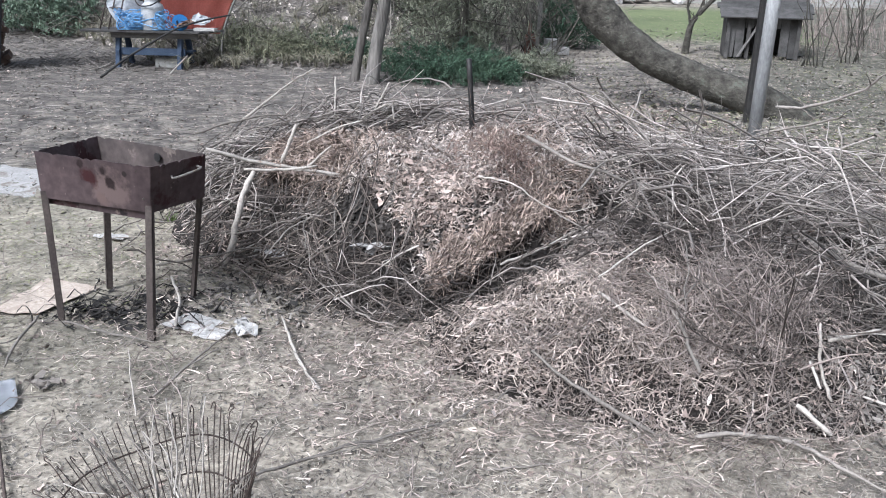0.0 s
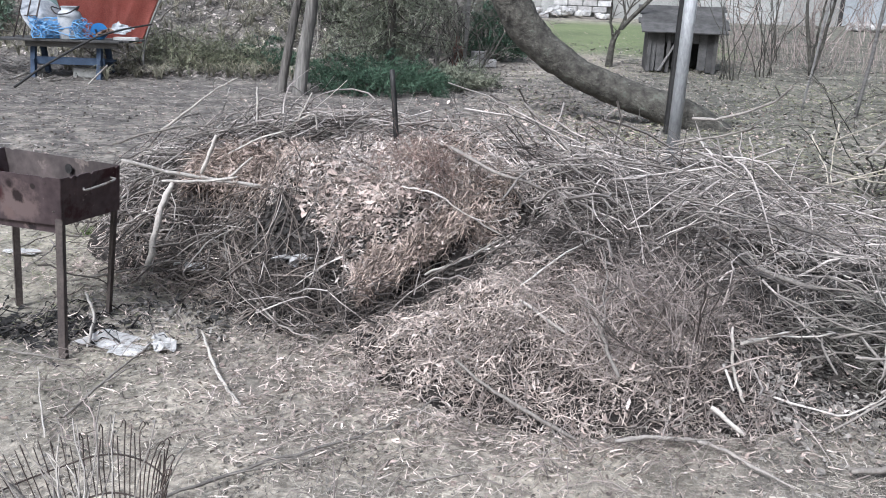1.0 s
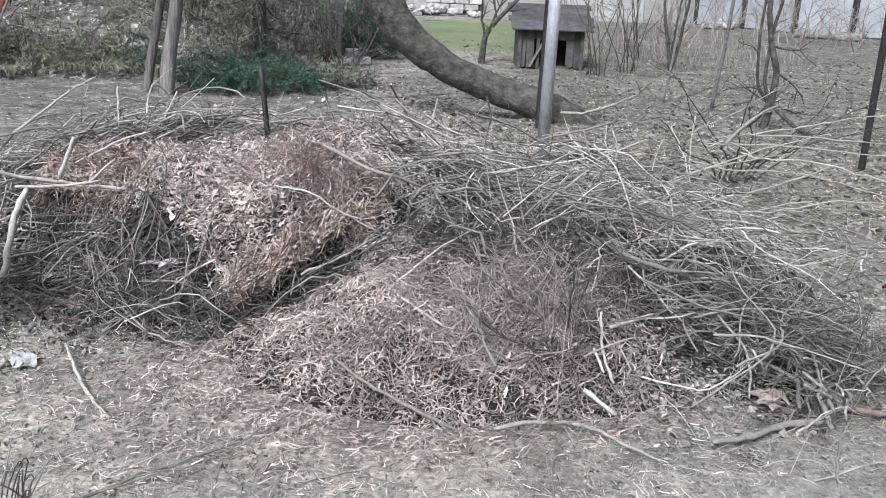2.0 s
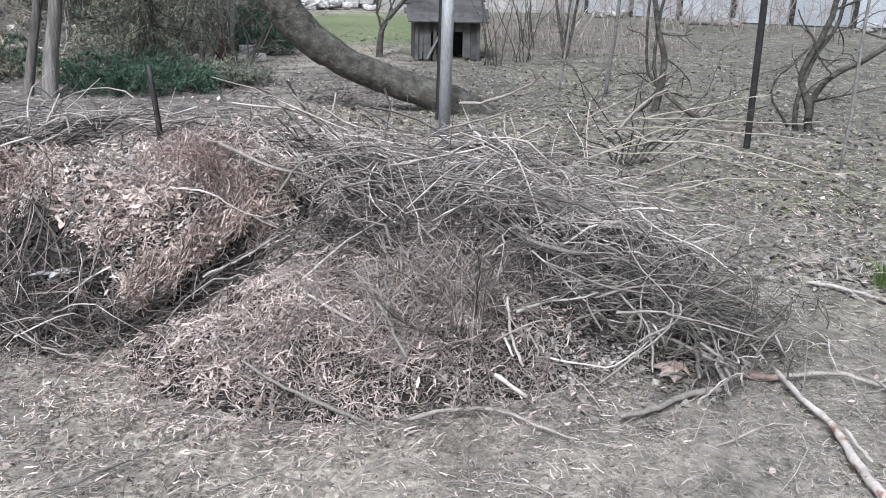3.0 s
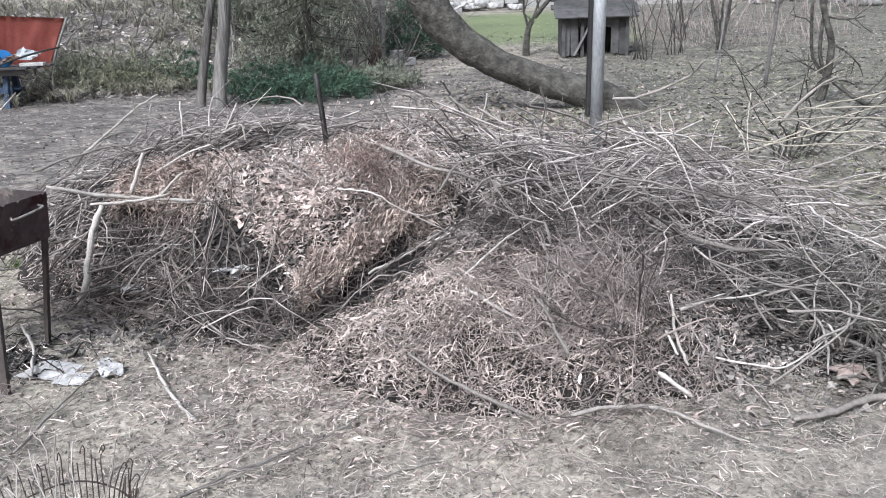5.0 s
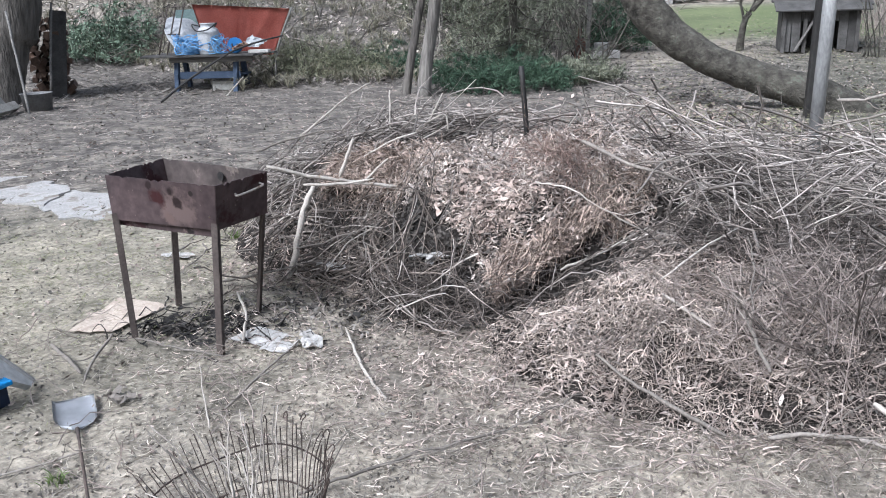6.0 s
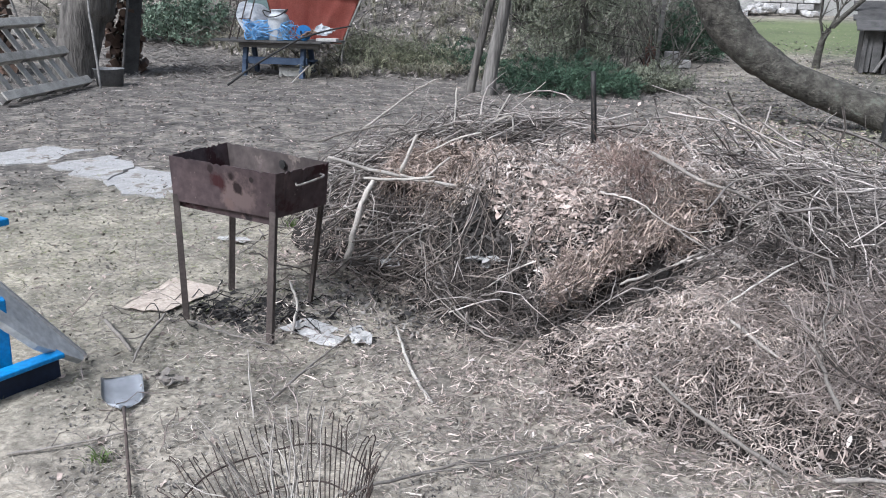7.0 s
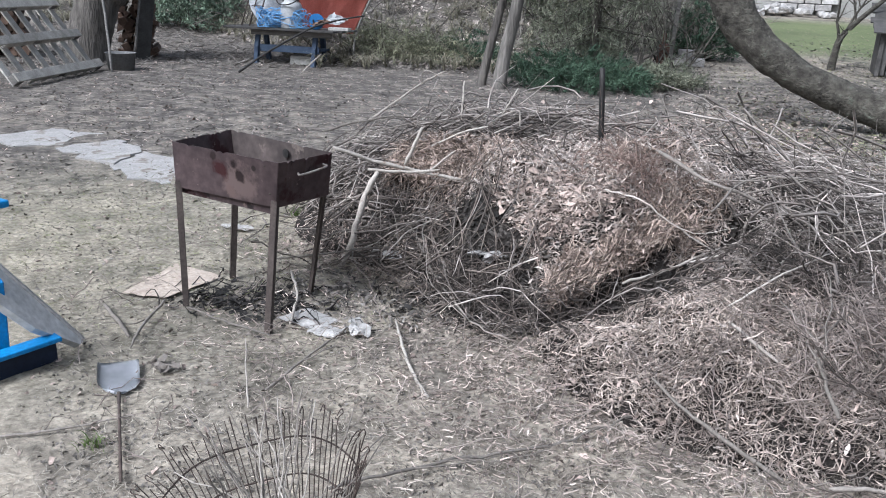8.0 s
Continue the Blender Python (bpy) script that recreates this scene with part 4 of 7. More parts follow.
def twigs(x, y, length, thick, lift, k=9, bend=0.5, arch=0.06, heading=None, wide=math.pi, pitch=0.12, cling=(0.45, 1.0)):
    n = len(x)
    a = RNG.uniform(-wide, wide, n) + (heading if heading is not None else 0.0)
    turn = RNG.normal(0, bend, n)
    kink = np.cumsum(RNG.normal(0, 0.36, (n, k)) * (RNG.uniform(0, 1, (n, k)) < 0.4), 1)
    u = np.linspace(0, 1, k)
    px, py = np.zeros((n, k)), np.zeros((n, k))
    for i in range(1, k):
        d = a + turn * u[i] + kink[:, i]
        c, s = in_slope(x, y, d) if cling[0] > 0.4 else (np.cos(d), np.sin(d))
        px[:, i] = px[:, i - 1] + c * length / (k - 1)
        py[:, i] = py[:, i - 1] + s * length / (k - 1)
    px += (x - px[:, k // 2])[:, None]
    py += (y - py[:, k // 2])[:, None]
    z = top_height(px, py)
    line = z[:, :1] + (z[:, -1:] - z[:, :1]) * u
    follow = RNG.uniform(*cling, (n, 1))
    z = follow * z + (1 - follow) * line + lift[:, None] + 4 * arch * RNG.uniform(-0.5, 1, (n, 1)) * u * (1 - u)
    z += np.cumsum(RNG.normal(0, 0.018, (n, k)), 1) * np.sin(math.pi * u) + RNG.normal(0, 0.004, (n, k)) + RNG.normal(0, pitch, (n, 1)) * (u - 0.5) * length[:, None]
    floor = top_height(px, py) - 0.02
    fits = (floor - z).max(1) < 0.10
    return np.stack([px, py, np.maximum(z, floor)], -1)[fits], taper(n, k, thick, 0.35)[fits]


def with_sides(p, r, per=2, length=0.26):
    """Side twigs that fork off the given ones."""
    n, k, _ = p.shape
    at = RNG.integers(1, k - 1, n * per)
    who = np.repeat(np.arange(n), per)
    base = p[who, at]
    way = p[who, np.minimum(at + 1, k - 1)] - base
    way /= np.linalg.norm(way, axis=1, keepdims=True) + 1e-9
    off = RNG.normal(0, 0.7, way.shape)
    off[:, 2] = np.abs(off[:, 2]) * 0.6
    way = way + off
    way /= np.linalg.norm(way, axis=1, keepdims=True)
    ln = (length * RNG.uniform(0.4, 1.3, len(who)))[:, None]
    u = np.linspace(0, 1, 4)
    q = base[:, None] + way[:, None] * ln[:, None] * u[None, :, None]
    q[:, 1:] += np.cumsum(RNG.normal(0, 0.012, (len(who), 3, 3)), 1)
    floor = top_height(q[..., 0], q[..., 1]) + 0.003
    fits = (floor - q[..., 2]).max(1) < 0.05
    q[..., 2] = np.maximum(q[..., 2], floor)
    rr = (r[who, at] * 0.7)[:, None] * np.linspace(1, 0.4, 4)
    return q[fits], rr[fits]


def brush(name, n, place, size, length, thick, lift, material, label, per=2, arch=0.08, heading=None, wide=math.pi, bend=0.5, bare=True, pitch=0.12):
    x, y = spread(n, *place, *size)
    if bare:
        keep = ~in_clearing(x, y) | (RNG.uniform(0, 1, n) < 0.05)
        x, y = x[keep], y[keep]
        n = len(x)
    ln = length * RNG.uniform(0.45, 1.35, n)
    p, r = twigs(x, y, ln, thick, lift * RNG.uniform(0, 1, n) ** 1.3, arch=arch, heading=heading, wide=wide, bend=bend, pitch=pitch, cling=(0.1, 0.5) if name == "brushwood" else (0.45, 1.0))
    open_face = ((p[..., 0] + 0.74) / 0.60) ** 2 + ((p[..., 1] - 4.26) / 0.52) ** 2 < 1
    open_face |= ((p[..., 0] + 1.56) / 0.46) ** 2 + ((p[..., 1] - 4.40) / 0.27) ** 2 < 1
    open_face |= ((p[..., 0] - 0.02) / 0.52) ** 2 + ((p[..., 1] - 3.15) / 0.42) ** 2 < 1
    gap = ((p[..., 0] - 1.16) / 0.22) ** 2 + ((p[..., 1] - 2.95) / 0.38) ** 2 < 1
    bare_foot = gap | (p[..., 0] < -1.25) & (p[..., 1] < 3.95 - 0.72 * (p[..., 0] + 2.2))
    n = len(p)
    clear = ((open_face.sum(1) < 3) & (bare_foot.sum(1) < 2)) | (RNG.uniform(0, 1, n) < 0.04) | (name != "brushwood") | (thick < 0.003)
    p, r = p[clear], r[clear]
    data = tubes(p, r, 4)
    if per:
        q, s = with_sides(p, r, per)
        data = joined(data, tubes(q, s, 3))
    return stuff(name, data, material, label, "brushwood", True)


def build_brush():
    brush("brushwood", 120, (-2.06, 4.16), (0.40, 0.20), 0.75, 0.0046, 0.17, M_TWIG, "grey-brown brushwood heaped on the compost side", per=1, bend=1.2, pitch=0.2, wide=0.8, arch=0.1)
    # the dark layers under the grey twigs paint the shade inside the brush
    brush("brushwood", 420, (-1.80, 4.15), (0.42, 0.20), 0.55, 0.0046, 0.09, M_TWIG_DARK_SHADE, "lower brushwood on the compost side, darkened for shade", per=1, bend=1.1, pitch=0.3, wide=0.8)
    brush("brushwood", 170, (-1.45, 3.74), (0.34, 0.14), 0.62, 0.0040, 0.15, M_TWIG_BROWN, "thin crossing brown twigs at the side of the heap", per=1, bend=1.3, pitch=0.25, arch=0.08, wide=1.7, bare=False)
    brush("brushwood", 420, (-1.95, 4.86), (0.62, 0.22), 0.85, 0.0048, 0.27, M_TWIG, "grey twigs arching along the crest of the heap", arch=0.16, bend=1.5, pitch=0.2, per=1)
    brush("brushwood", 300, (-1.95, 4.82), (0.62, 0.20), 0.70, 0.0045, 0.16, M_TWIG_DARK_SHADE, "twigs under the grey ones on the crest, darkened for shade", arch=0.12, bend=1.4, pitch=0.16)
    brush("brushwood", 190, (-1.15, 3.56), (0.34, 0.12), 0.40, 0.0036, 0.14, M_TWIG_DARK_SHADE, "twigs at the foot of the heap, darkened for the hollow's shade", bend=1.5, pitch=0.4, bare=False)
    brush("brushwood", 75, (-1.22, 3.56), (0.34, 0.14), 0.50, 0.0036, 0.15, M_TWIG, "thin pale twigs at the foot of the heap", bend=1.7, pitch=0.5, bare=False)
    brush("brushwood", 170, (0.85, 4.65), (0.55, 0.42), 1.0, 0.0058, 0.27, M_TWIG, "dense tangle of grey cut branches", per=1, heading=0.0, wide=0.9, arch=0.14, pitch=0.25, bend=1.2)
    brush("brushwood", 105, (0.80, 4.45), (0.55, 0.45), 0.8, 0.0054, 0.30, M_TWIG, "criss-cross grey twigs over the tangle", wide=3.1, arch=0.1, pitch=0.5, bend=1.2)
    brush("brushwood", 300, (0.55, 4.45), (0.42, 0.36), 0.70, 0.0040, 0.13, M_TWIG_DARK_SHADE, "tangle of cut branches below the grey ones, darkened for shade", heading=0.0, wide=1.4, pitch=0.2)
    brush("brushwood", 300, (0.42, 3.98), (0.34, 0.24), 0.45, 0.0037, 0.14, M_TWIG_DARK_SHADE, "dark tangle where the brush meets the straw mound", heading=0.2, wide=1.2, pitch=0.3, bend=1.3)
    brush("brushwood", 260, (0.42, 3.58), (0.30, 0.20), 0.38, 0.0031, 0.16, M_TWIG_DARK_SHADE, "dark fine brush lying on the straw mound", heading=0.3, wide=1.5, pitch=0.4, bend=1.4)
    brush("brushwood", 70, (0.45, 3.95), (0.36, 0.26), 0.60, 0.0040, 0.20, M_TWIG, "grey twigs where the brush meets the straw mound", heading=0.2, wide=1.4, pitch=0.4, bend=1.3)
    brush("brushwood", 190, (0.35, 5.6), (0.75, 0.45), 0.8, 0.0048, 0.22, M_TWIG, "thin grey branches heaped towards the leaning tree", arch=0.15, pitch=0.3, bend=1.3)
    brush("brushwood", 200, (0.40, 5.7), (0.75, 0.45), 0.8, 0.0046, 0.12, M_TWIG_DARK_SHADE, "dark branches heaped towards the leaning tree", arch=0.15, pitch=0.2, bend=1.3)
    brush("brushwood", 430, (1.70, 3.38), (0.21, 0.20), 0.42, 0.0040, 0.22, M_THORN, "low pile of dark thorny brushwood", heading=-0.3, wide=1.4, pitch=0.4, bend=1.2, per=3)
    brush("brushwood", 34, (1.68, 3.22), (0.20, 0.18), 0.40, 0.0036, 0.14, M_TWIG, "grey thorny brushwood on the low pile", heading=-0.3, wide=1.4, pitch=0.3, bend=1.2)
    brush("brushwood", 150, (0.45, 5.15), (0.95, 0.32), 0.8, 0.0044, 0.26, M_TWIG, "thin grey branches behind the heap", arch=0.2, pitch=0.3, bend=1.3)
    brush("brushwood", 150, (0.46, 3.05), (0.18, 0.16), 0.30, 0.0030, 0.15, M_TWIG_DARK_SHADE, "dark fine twigs at the foot of the straw mound", bend=1.5, pitch=0.4, bare=False)
    brush("brushwood", 190, (0.50, 3.16), (0.19, 0.18), 0.34, 0.0029, 0.20, M_STALK, "fine brown twigs with dry flower stalks", bend=1.6, pitch=0.45, bare=False)
    brush("brushwood", 260, (0.30, 3.02), (0.34, 0.20), 0.26, 0.0019, 0.05, M_STALK, "fine brown stalks over the straw mound", bend=1.6, pitch=0.4, bare=False)
    brush("brushwood", 87, (-0.5, 5.4), (0.9, 0.25), 0.8, 0.0044, 0.10, M_TWIG_DARK_SHADE, "dark twigs lying behind the heap", arch=0.12, pitch=0.3, bend=1.3)
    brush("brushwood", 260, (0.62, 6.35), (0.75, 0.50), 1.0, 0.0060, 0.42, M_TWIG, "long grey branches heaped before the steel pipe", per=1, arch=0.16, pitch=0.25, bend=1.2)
    brush("brushwood", 190, (0.62, 6.30), (0.75, 0.50), 0.9, 0.0054, 0.26, M_TWIG_DARK_SHADE, "branches under the grey ones before the pipe, darkened for shade", per=1, arch=0.12, pitch=0.2, bend=1.2)
    brush("loose_twigs", 260, (1.55, 5.3), (0.62, 0.75), 0.70, 0.0044, 0.07, M_TWIG, "thin grey cut twigs strewn over the slope", per=2, bare=False, pitch=0.06, bend=1.0)
    brush("loose_twigs", 160, (1.2, 6.9), (0.7, 0.8), 0.7, 0.0042, 0.10, M_TWIG_DARK_SHADE, "dark cut twigs strewn before the leaning tree", per=2, bare=False, pitch=0.08, bend=1.0)
    brush("loose_twigs", 330, (-0.8, 2.9), (1.2, 0.6), 0.36, 0.0024, 0.02, M_STALK, "loose thin twigs lying on the ground", per=1, bare=False, pitch=0.04, bend=1.0)
    brush("loose_twigs", 300, (2.2, 4.3), (0.9, 0.9), 0.5, 0.0032, 0.03, M_TWIG, "loose thin twigs lying on the grass", per=1, pitch=0.04, bend=1.0)
    brush("loose_twigs", 80, (-2.2, 3.22), (0.28, 0.14), 0.26, 0.0040, 0.012, M_CHAR, "charred twigs lying under the brazier", per=0, pitch=0.02, bend=1.0, arch=0.005)
    brush("red_twigs", 140, (-0.62, 4.20), (0.12, 0.10), 0.20, 0.0023, 0.07, M_RED_TWIG, "fine red-brown dry stalks on the heap", per=2, bare=False, pitch=0.5, bend=1.2)


build_brush()


# ---- single branches on and round the heap ----
M_TEAL = surface("faded_teal_paint", [(0.10, 0.15, 0.15), (0.18, 0.24, 0.235)], 4.0, 50, 0.7, bump=0.1, depth=0.002, sat=1.0)
M_RED_BARK = surface("red_bark", [(0.17, 0.09, 0.07), (0.30, 0.18, 0.14)], 9.0, 80, 0.85, bump=0.4, depth=0.003)


def branch(points, r0, r1, material, label, side_shoots=0):
    """A branch through the points; its side shoots are parts."""
    base = Vector(points[0])
    local = np.asarray(points, float) - np.array(base)
    line = glide(local, 4 * len(points))
    size = np.linalg.norm(local[-1])
    line[1:-1] += RNG.normal(0, 0.0012 + 0.0022 * size, (len(line) - 2, 3))
    r = np.linspace(r0, r1, len(line)) * RNG.uniform(0.85, 1.15, len(line))
    r[0], r[-1] = r0 * 0.75, r1 * 0.6
    cap = np.concatenate([line[:1] + (line[0] - line[1]) * 0.02, line, line[-1:] + (line[-1] - line[-2]) * 0.05])
    data = tubes(cap[None], np.concatenate([[r0 * 0.1], r, [r1 * 0.1]])[None], 7)
    ob = new("branch", mesh_of("branch", data[0], data[1], material, True))
    ob.location = base
    tagged(ob, label, "branch", "cut branches of the heap")
    for _ in range(side_shoots):
        i = RNG.integers(len(line) // 4, len(line) - 2)
        way = line[i + 1] - line[i]
        way = way / np.linalg.norm(way) + RNG.normal(0, 0.6, 3) * (1, 1, 0.5)
        way[2] = abs(way[2]) * 0.5
        ln = min(0.45, size * 0.4) * RNG.uniform(0.6, 1.2)
        tip = line[i] + way / np.linalg.norm(way) * ln
        mid = (line[i] + tip) / 2 + RNG.normal(0, 0.03, 3)
        raw_part("side_shoot", rod([line[i], mid, tip], r[i] * 0.6, r[i] * 0.25, 7, 5, 0.004), material, ob)
    return ob


branch([(1.58, 3.28, 0.20), (1.64, 3.10, 0.12), (1.66, 2.98, 0.06), (1.63, 2.86, 0.03)], 0.0110, 0.0085, M_BARK, "crooked lichened branch in the thorny pile", 2)
branch([(1.70, 3.42, 0.24), (1.75, 3.18, 0.14), (1.84, 2.98, 0.05)], 0.0120, 0.0090, M_BARK, "crooked lichened branch in the thorny pile", 2)
branch([(1.36, 3.36, 0.26), (1.43, 3.14, 0.17), (1.40, 2.98, 0.05)], 0.0065, 0.0048, M_BARK, "thin forked branch at the side of the thorny pile", 2)
branch([(1.56, 3.70, 0.34), (1.66, 3.36, 0.27), (1.78, 3.08, 0.12)], 0.0055, 0.0040, M_BARK, "straight grey rod across the thorny pile", 1)
branch([(-0.55, 4.40, 0.76), (-0.27, 4.16, 0.69), (-0.07, 4.17, 0.63), (0.14, 4.32, 0.52), (0.40, 4.22, 0.43)], 0.0115, 0.0050, M_BARK, "grey-barked cut branch lying on the brush heap", 3)
branch([(0.08, 4.23, 0.55), (0.50, 4.47, 0.56), (0.88, 4.77, 0.50), (1.53, 6.54, 0.24)], 0.0108, 0.0054, M_BARK, "grey-barked cut branch lying on the brush heap", 3)
branch([(0.79, 4.69, 0.37), (0.93, 4.09, 0.37), (1.17, 3.91, 0.31), (1.49, 3.85, 0.27), (1.80, 3.87, 0.22)], 0.0162, 0.0099, M_BARK, "long grey peeling branch on the heap", 2)
branch([(1.12, 4.87, 0.83), (1.15, 4.86, 0.72), (1.14, 4.87, 0.43), (1.08, 4.88, 0.33)], 0.005, 0.0029, M_PALE, "grey-barked cut branch lying on the brush heap", 0)
branch([(0.35, 2.76, 0.25), (0.30, 2.92, 0.30), (0.27, 3.12, 0.36), (0.34, 3.24, 0.42), (0.37, 3.72, 0.39)], 0.0081, 0.0036, M_BARK, "forked grey twig on the straw mound", 2)
branch([(0.27, 3.12, 0.36), (0.19, 3.21, 0.41), (0.13, 3.31, 0.43)], 0.0054, 0.0036, M_BARK, "grey-barked cut branch lying on the brush heap", 1)
branch([(-0.04, 3.17, 0.36), (0.15, 3.01, 0.30)], 0.0072, 0.0065, M_PALE, "short pale barkless stick on the straw mound", 0)
branch([(-0.53, 3.64, 0.27), (-0.35, 3.81, 0.32), (-0.15, 4.00, 0.40)], 0.0072, 0.0043, M_PALE, "pale barkless stick lying on the heap", 0)
branch([(-0.71, 3.93, 0.63), (-0.54, 3.90, 0.61), (-0.38, 3.90, 0.52), (-0.15, 4.02, 0.36)], 0.005, 0.0029, M_PALE, "dry pale stalk on the straw heap", 1)
branch([(-0.27, 2.90, 0.19), (-0.13, 2.78, 0.15), (0.05, 2.69, 0.10), (0.21, 2.60, 0.07)], 0.0054, 0.009, M_BARK, "uprooted pale stem with a tuft of roots", 1)
branch([(0.35, 2.65, 0.05), (0.48, 2.67, 0.07), (0.67, 2.69, 0.06), (0.79, 2.61, 0.05), (0.93, 2.49, 0.04)], 0.0099, 0.0045, M_BARK, "thin dark branch lying on the ground", 2)
branch([(-1.51, 3.28, 0.03), (-1.31, 2.96, 0.03), (-1.17, 2.78, 0.02), (-1.07, 2.67, 0.02)], 0.0058, 0.0086, M_PALE, "pale bent stick lying on dry grass", 0)
branch([(-1.82, 4.07, 0.27), (-1.51, 3.71, 0.14), (-1.13, 3.26, 0.11), (-0.90, 3.14, 0.11)], 0.0072, 0.0036, M_BARK, "grey-barked cut branch lying on the brush heap", 2)
branch([(-1.95, 3.94, 0.56), (-2.00, 3.88, 0.42), (-2.03, 3.84, 0.27), (-2.05, 3.83, 0.16), (-2.11, 3.85, 0.05), (-2.16, 3.88, -0.04)], 0.0151, 0.0187, M_PALE, "thick pale barkless stick propped on the heap", 0)
branch([(-2.19, 3.87, 0.68), (-2.00, 3.98, 0.61), (-1.75, 4.10, 0.55), (-1.55, 4.18, 0.52)], 0.0094, 0.0108, M_PALE, "dry pale stalk on the straw heap", 0)
branch([(-1.76, 4.09, 0.80), (-1.84, 4.05, 0.59)], 0.0115, 0.0101, M_PALE, "dry pale stalk on the straw heap", 0)
branch([(-1.84, 4.05, 0.58), (-1.74, 4.10, 0.55), (-1.59, 4.16, 0.68)], 0.0079, 0.0065, M_PALE, "dry pale stalk on the straw heap", 0)
branch([(-2.00, 3.92, 0.57), (-1.82, 4.01, 0.56), (-1.65, 4.09, 0.58)], 0.0086, 0.0072, M_PALE, "dry pale stalk on the straw heap", 0)
branch([(-1.74, 4.64, 1.00), (-1.75, 4.64, 0.77)], 0.005, 0.005, M_PALE, "pale broken stalk standing in the heap", 0)
branch([(-1.44, 4.75, 0.97), (-1.52, 4.72, 0.81)], 0.0043, 0.005, M_PALE, "pale broken stalk standing in the heap", 0)
branch([(-1.62, 4.69, 0.73), (-1.44, 4.75, 0.84), (-1.41, 4.76, 0.73)], 0.0065, 0.005, M_PALE, "dry pale stalk on the straw heap", 0)
branch([(-1.83, 4.39, 0.64), (-1.66, 4.46, 0.73), (-1.53, 4.51, 0.77)], 0.005, 0.0043, M_PALE, "dry pale stalk on the straw heap", 0)
branch([(-1.10, 1.96, 0.04), (-1.00, 2.08, 0.04), (-0.84, 2.27, 0.03), (-0.68, 2.41, 0.03), (-0.51, 2.57, 0.03), (-0.41, 2.72, 0.04), (-0.31, 2.79, 0.07)], 0.0067, 0.0036, M_BARK, "long dark branch lying across the dry grass", 3)
branch([(-0.33, 2.31, 0.01), (-0.21, 2.37, 0.01), (-0.01, 2.46, 0.02)], 0.0045, 0.0027, M_BARK, "thin dark branch lying on the ground", 1)
branch([(-2.25, 1.74, 0.03), (-2.11, 1.87, 0.03), (-1.94, 2.04, 0.04)], 0.0054, 0.0027, M_BARK, "thin dark branch lying on the ground", 1)
branch([(-1.64, 2.41, 0.04), (-1.65, 2.80, 0.04), (-1.65, 3.21, 0.04)], 0.0063, 0.0036, M_BARK, "thin dark branch lying on the ground", 1)
branch([(-1.63, 2.28, 0.03), (-1.80, 2.51, 0.03), (-2.00, 2.78, 0.03)], 0.0036, 0.0022, M_PALE, "dry pale stalk on the straw heap", 0)
branch([(-2.82, 2.80, 0.02), (-2.60, 2.66, 0.03), (-2.45, 2.56, 0.03)], 0.0117, 0.009, M_BARK, "short grey stick lying on the ground", 0)
branch([(-2.60, 2.96, 0.03), (-2.46, 2.65, 0.04), (-2.35, 2.46, 0.04)], 0.0072, 0.0054, M_BARK, "thin dark branch lying on the ground", 1)
branch([(-2.28, 3.58, 0.04), (-2.07, 3.31, 0.04), (-1.90, 2.98, 0.04)], 0.0072, 0.0065, M_PALE, "pale crooked stick by the brazier", 0)
branch([(-2.43, 2.92, 0.04), (-2.17, 2.87, 0.04), (-1.91, 2.84, 0.04)], 0.0054, 0.0045, M_BARK, "thin dark branch lying on the ground", 1)
branch([(-2.45, 4.76, 0.67), (-2.30, 4.83, 0.79), (-2.13, 4.91, 0.93), (-2.00, 4.97, 1.01)], 0.0094, 0.005, M_PALE, "long pale branch arching over the crest", 2)
branch([(-2.59, 4.45, 0.64), (-2.37, 4.58, 0.71), (-2.12, 4.70, 0.74), (-1.87, 4.81, 0.66)], 0.0081, 0.0045, M_BARK, "grey-barked cut branch lying on the brush heap", 2)
branch([(1.43, 3.32, 0.13), (1.61, 3.10, 0.10), (1.72, 2.84, 0.11)], 0.0108, 0.0072, M_BARK, "grey-barked cut branch lying on the brush heap", 2)
branch([(1.93, 3.97, 0.23), (1.76, 3.38, 0.20), (1.67, 3.01, 0.16), (1.56, 2.73, 0.17)], 0.0081, 0.0045, M_BARK, "grey-barked cut branch lying on the brush heap", 2)
branch([(1.15, 2.64, 0.04), (1.28, 2.68, 0.04), (1.49, 2.80, 0.04), (1.65, 2.83, 0.04)], 0.0108, 0.0153, M_BARK, "crooked grey branch lying on the earth", 1)
branch([(1.67, 3.18, 0.09), (1.54, 2.84, 0.09)], 0.009, 0.0108, M_BARK, "grey-barked cut branch lying on the brush heap", 0)
branch([(1.70, 3.10, 0.08), (1.60, 2.69, 0.09)], 0.0101, 0.0108, M_PALE, "split pale stick with torn bark", 0)
branch([(1.78, 2.95, 0.04), (1.93, 2.93, 0.03)], 0.0144, 0.0126, M_RED_BARK, "short red-brown barked stick", 0)
branch([(1.91, 2.95, 0.03), (2.19, 2.94, 0.04), (2.27, 2.87, 0.04), (2.37, 2.77, 0.04)], 0.0108, 0.0081, M_BARK, "grey-barked cut branch lying on the brush heap", 1)
branch([(1.95, 3.02, 0.04), (1.92, 2.71, 0.04), (1.93, 2.52, 0.04), (1.87, 2.28, 0.04), (1.84, 2.11, 0.04), (1.86, 2.03, 0.04)], 0.0108, 0.0198, M_PEEL, "long peeled pale branch lying on the earth", 0)
branch([(1.94, 2.47, 0.06), (1.91, 2.33, 0.06), (1.90, 2.24, 0.06)], 0.0072, 0.0065, M_PALE, "short pale side stick", 0)
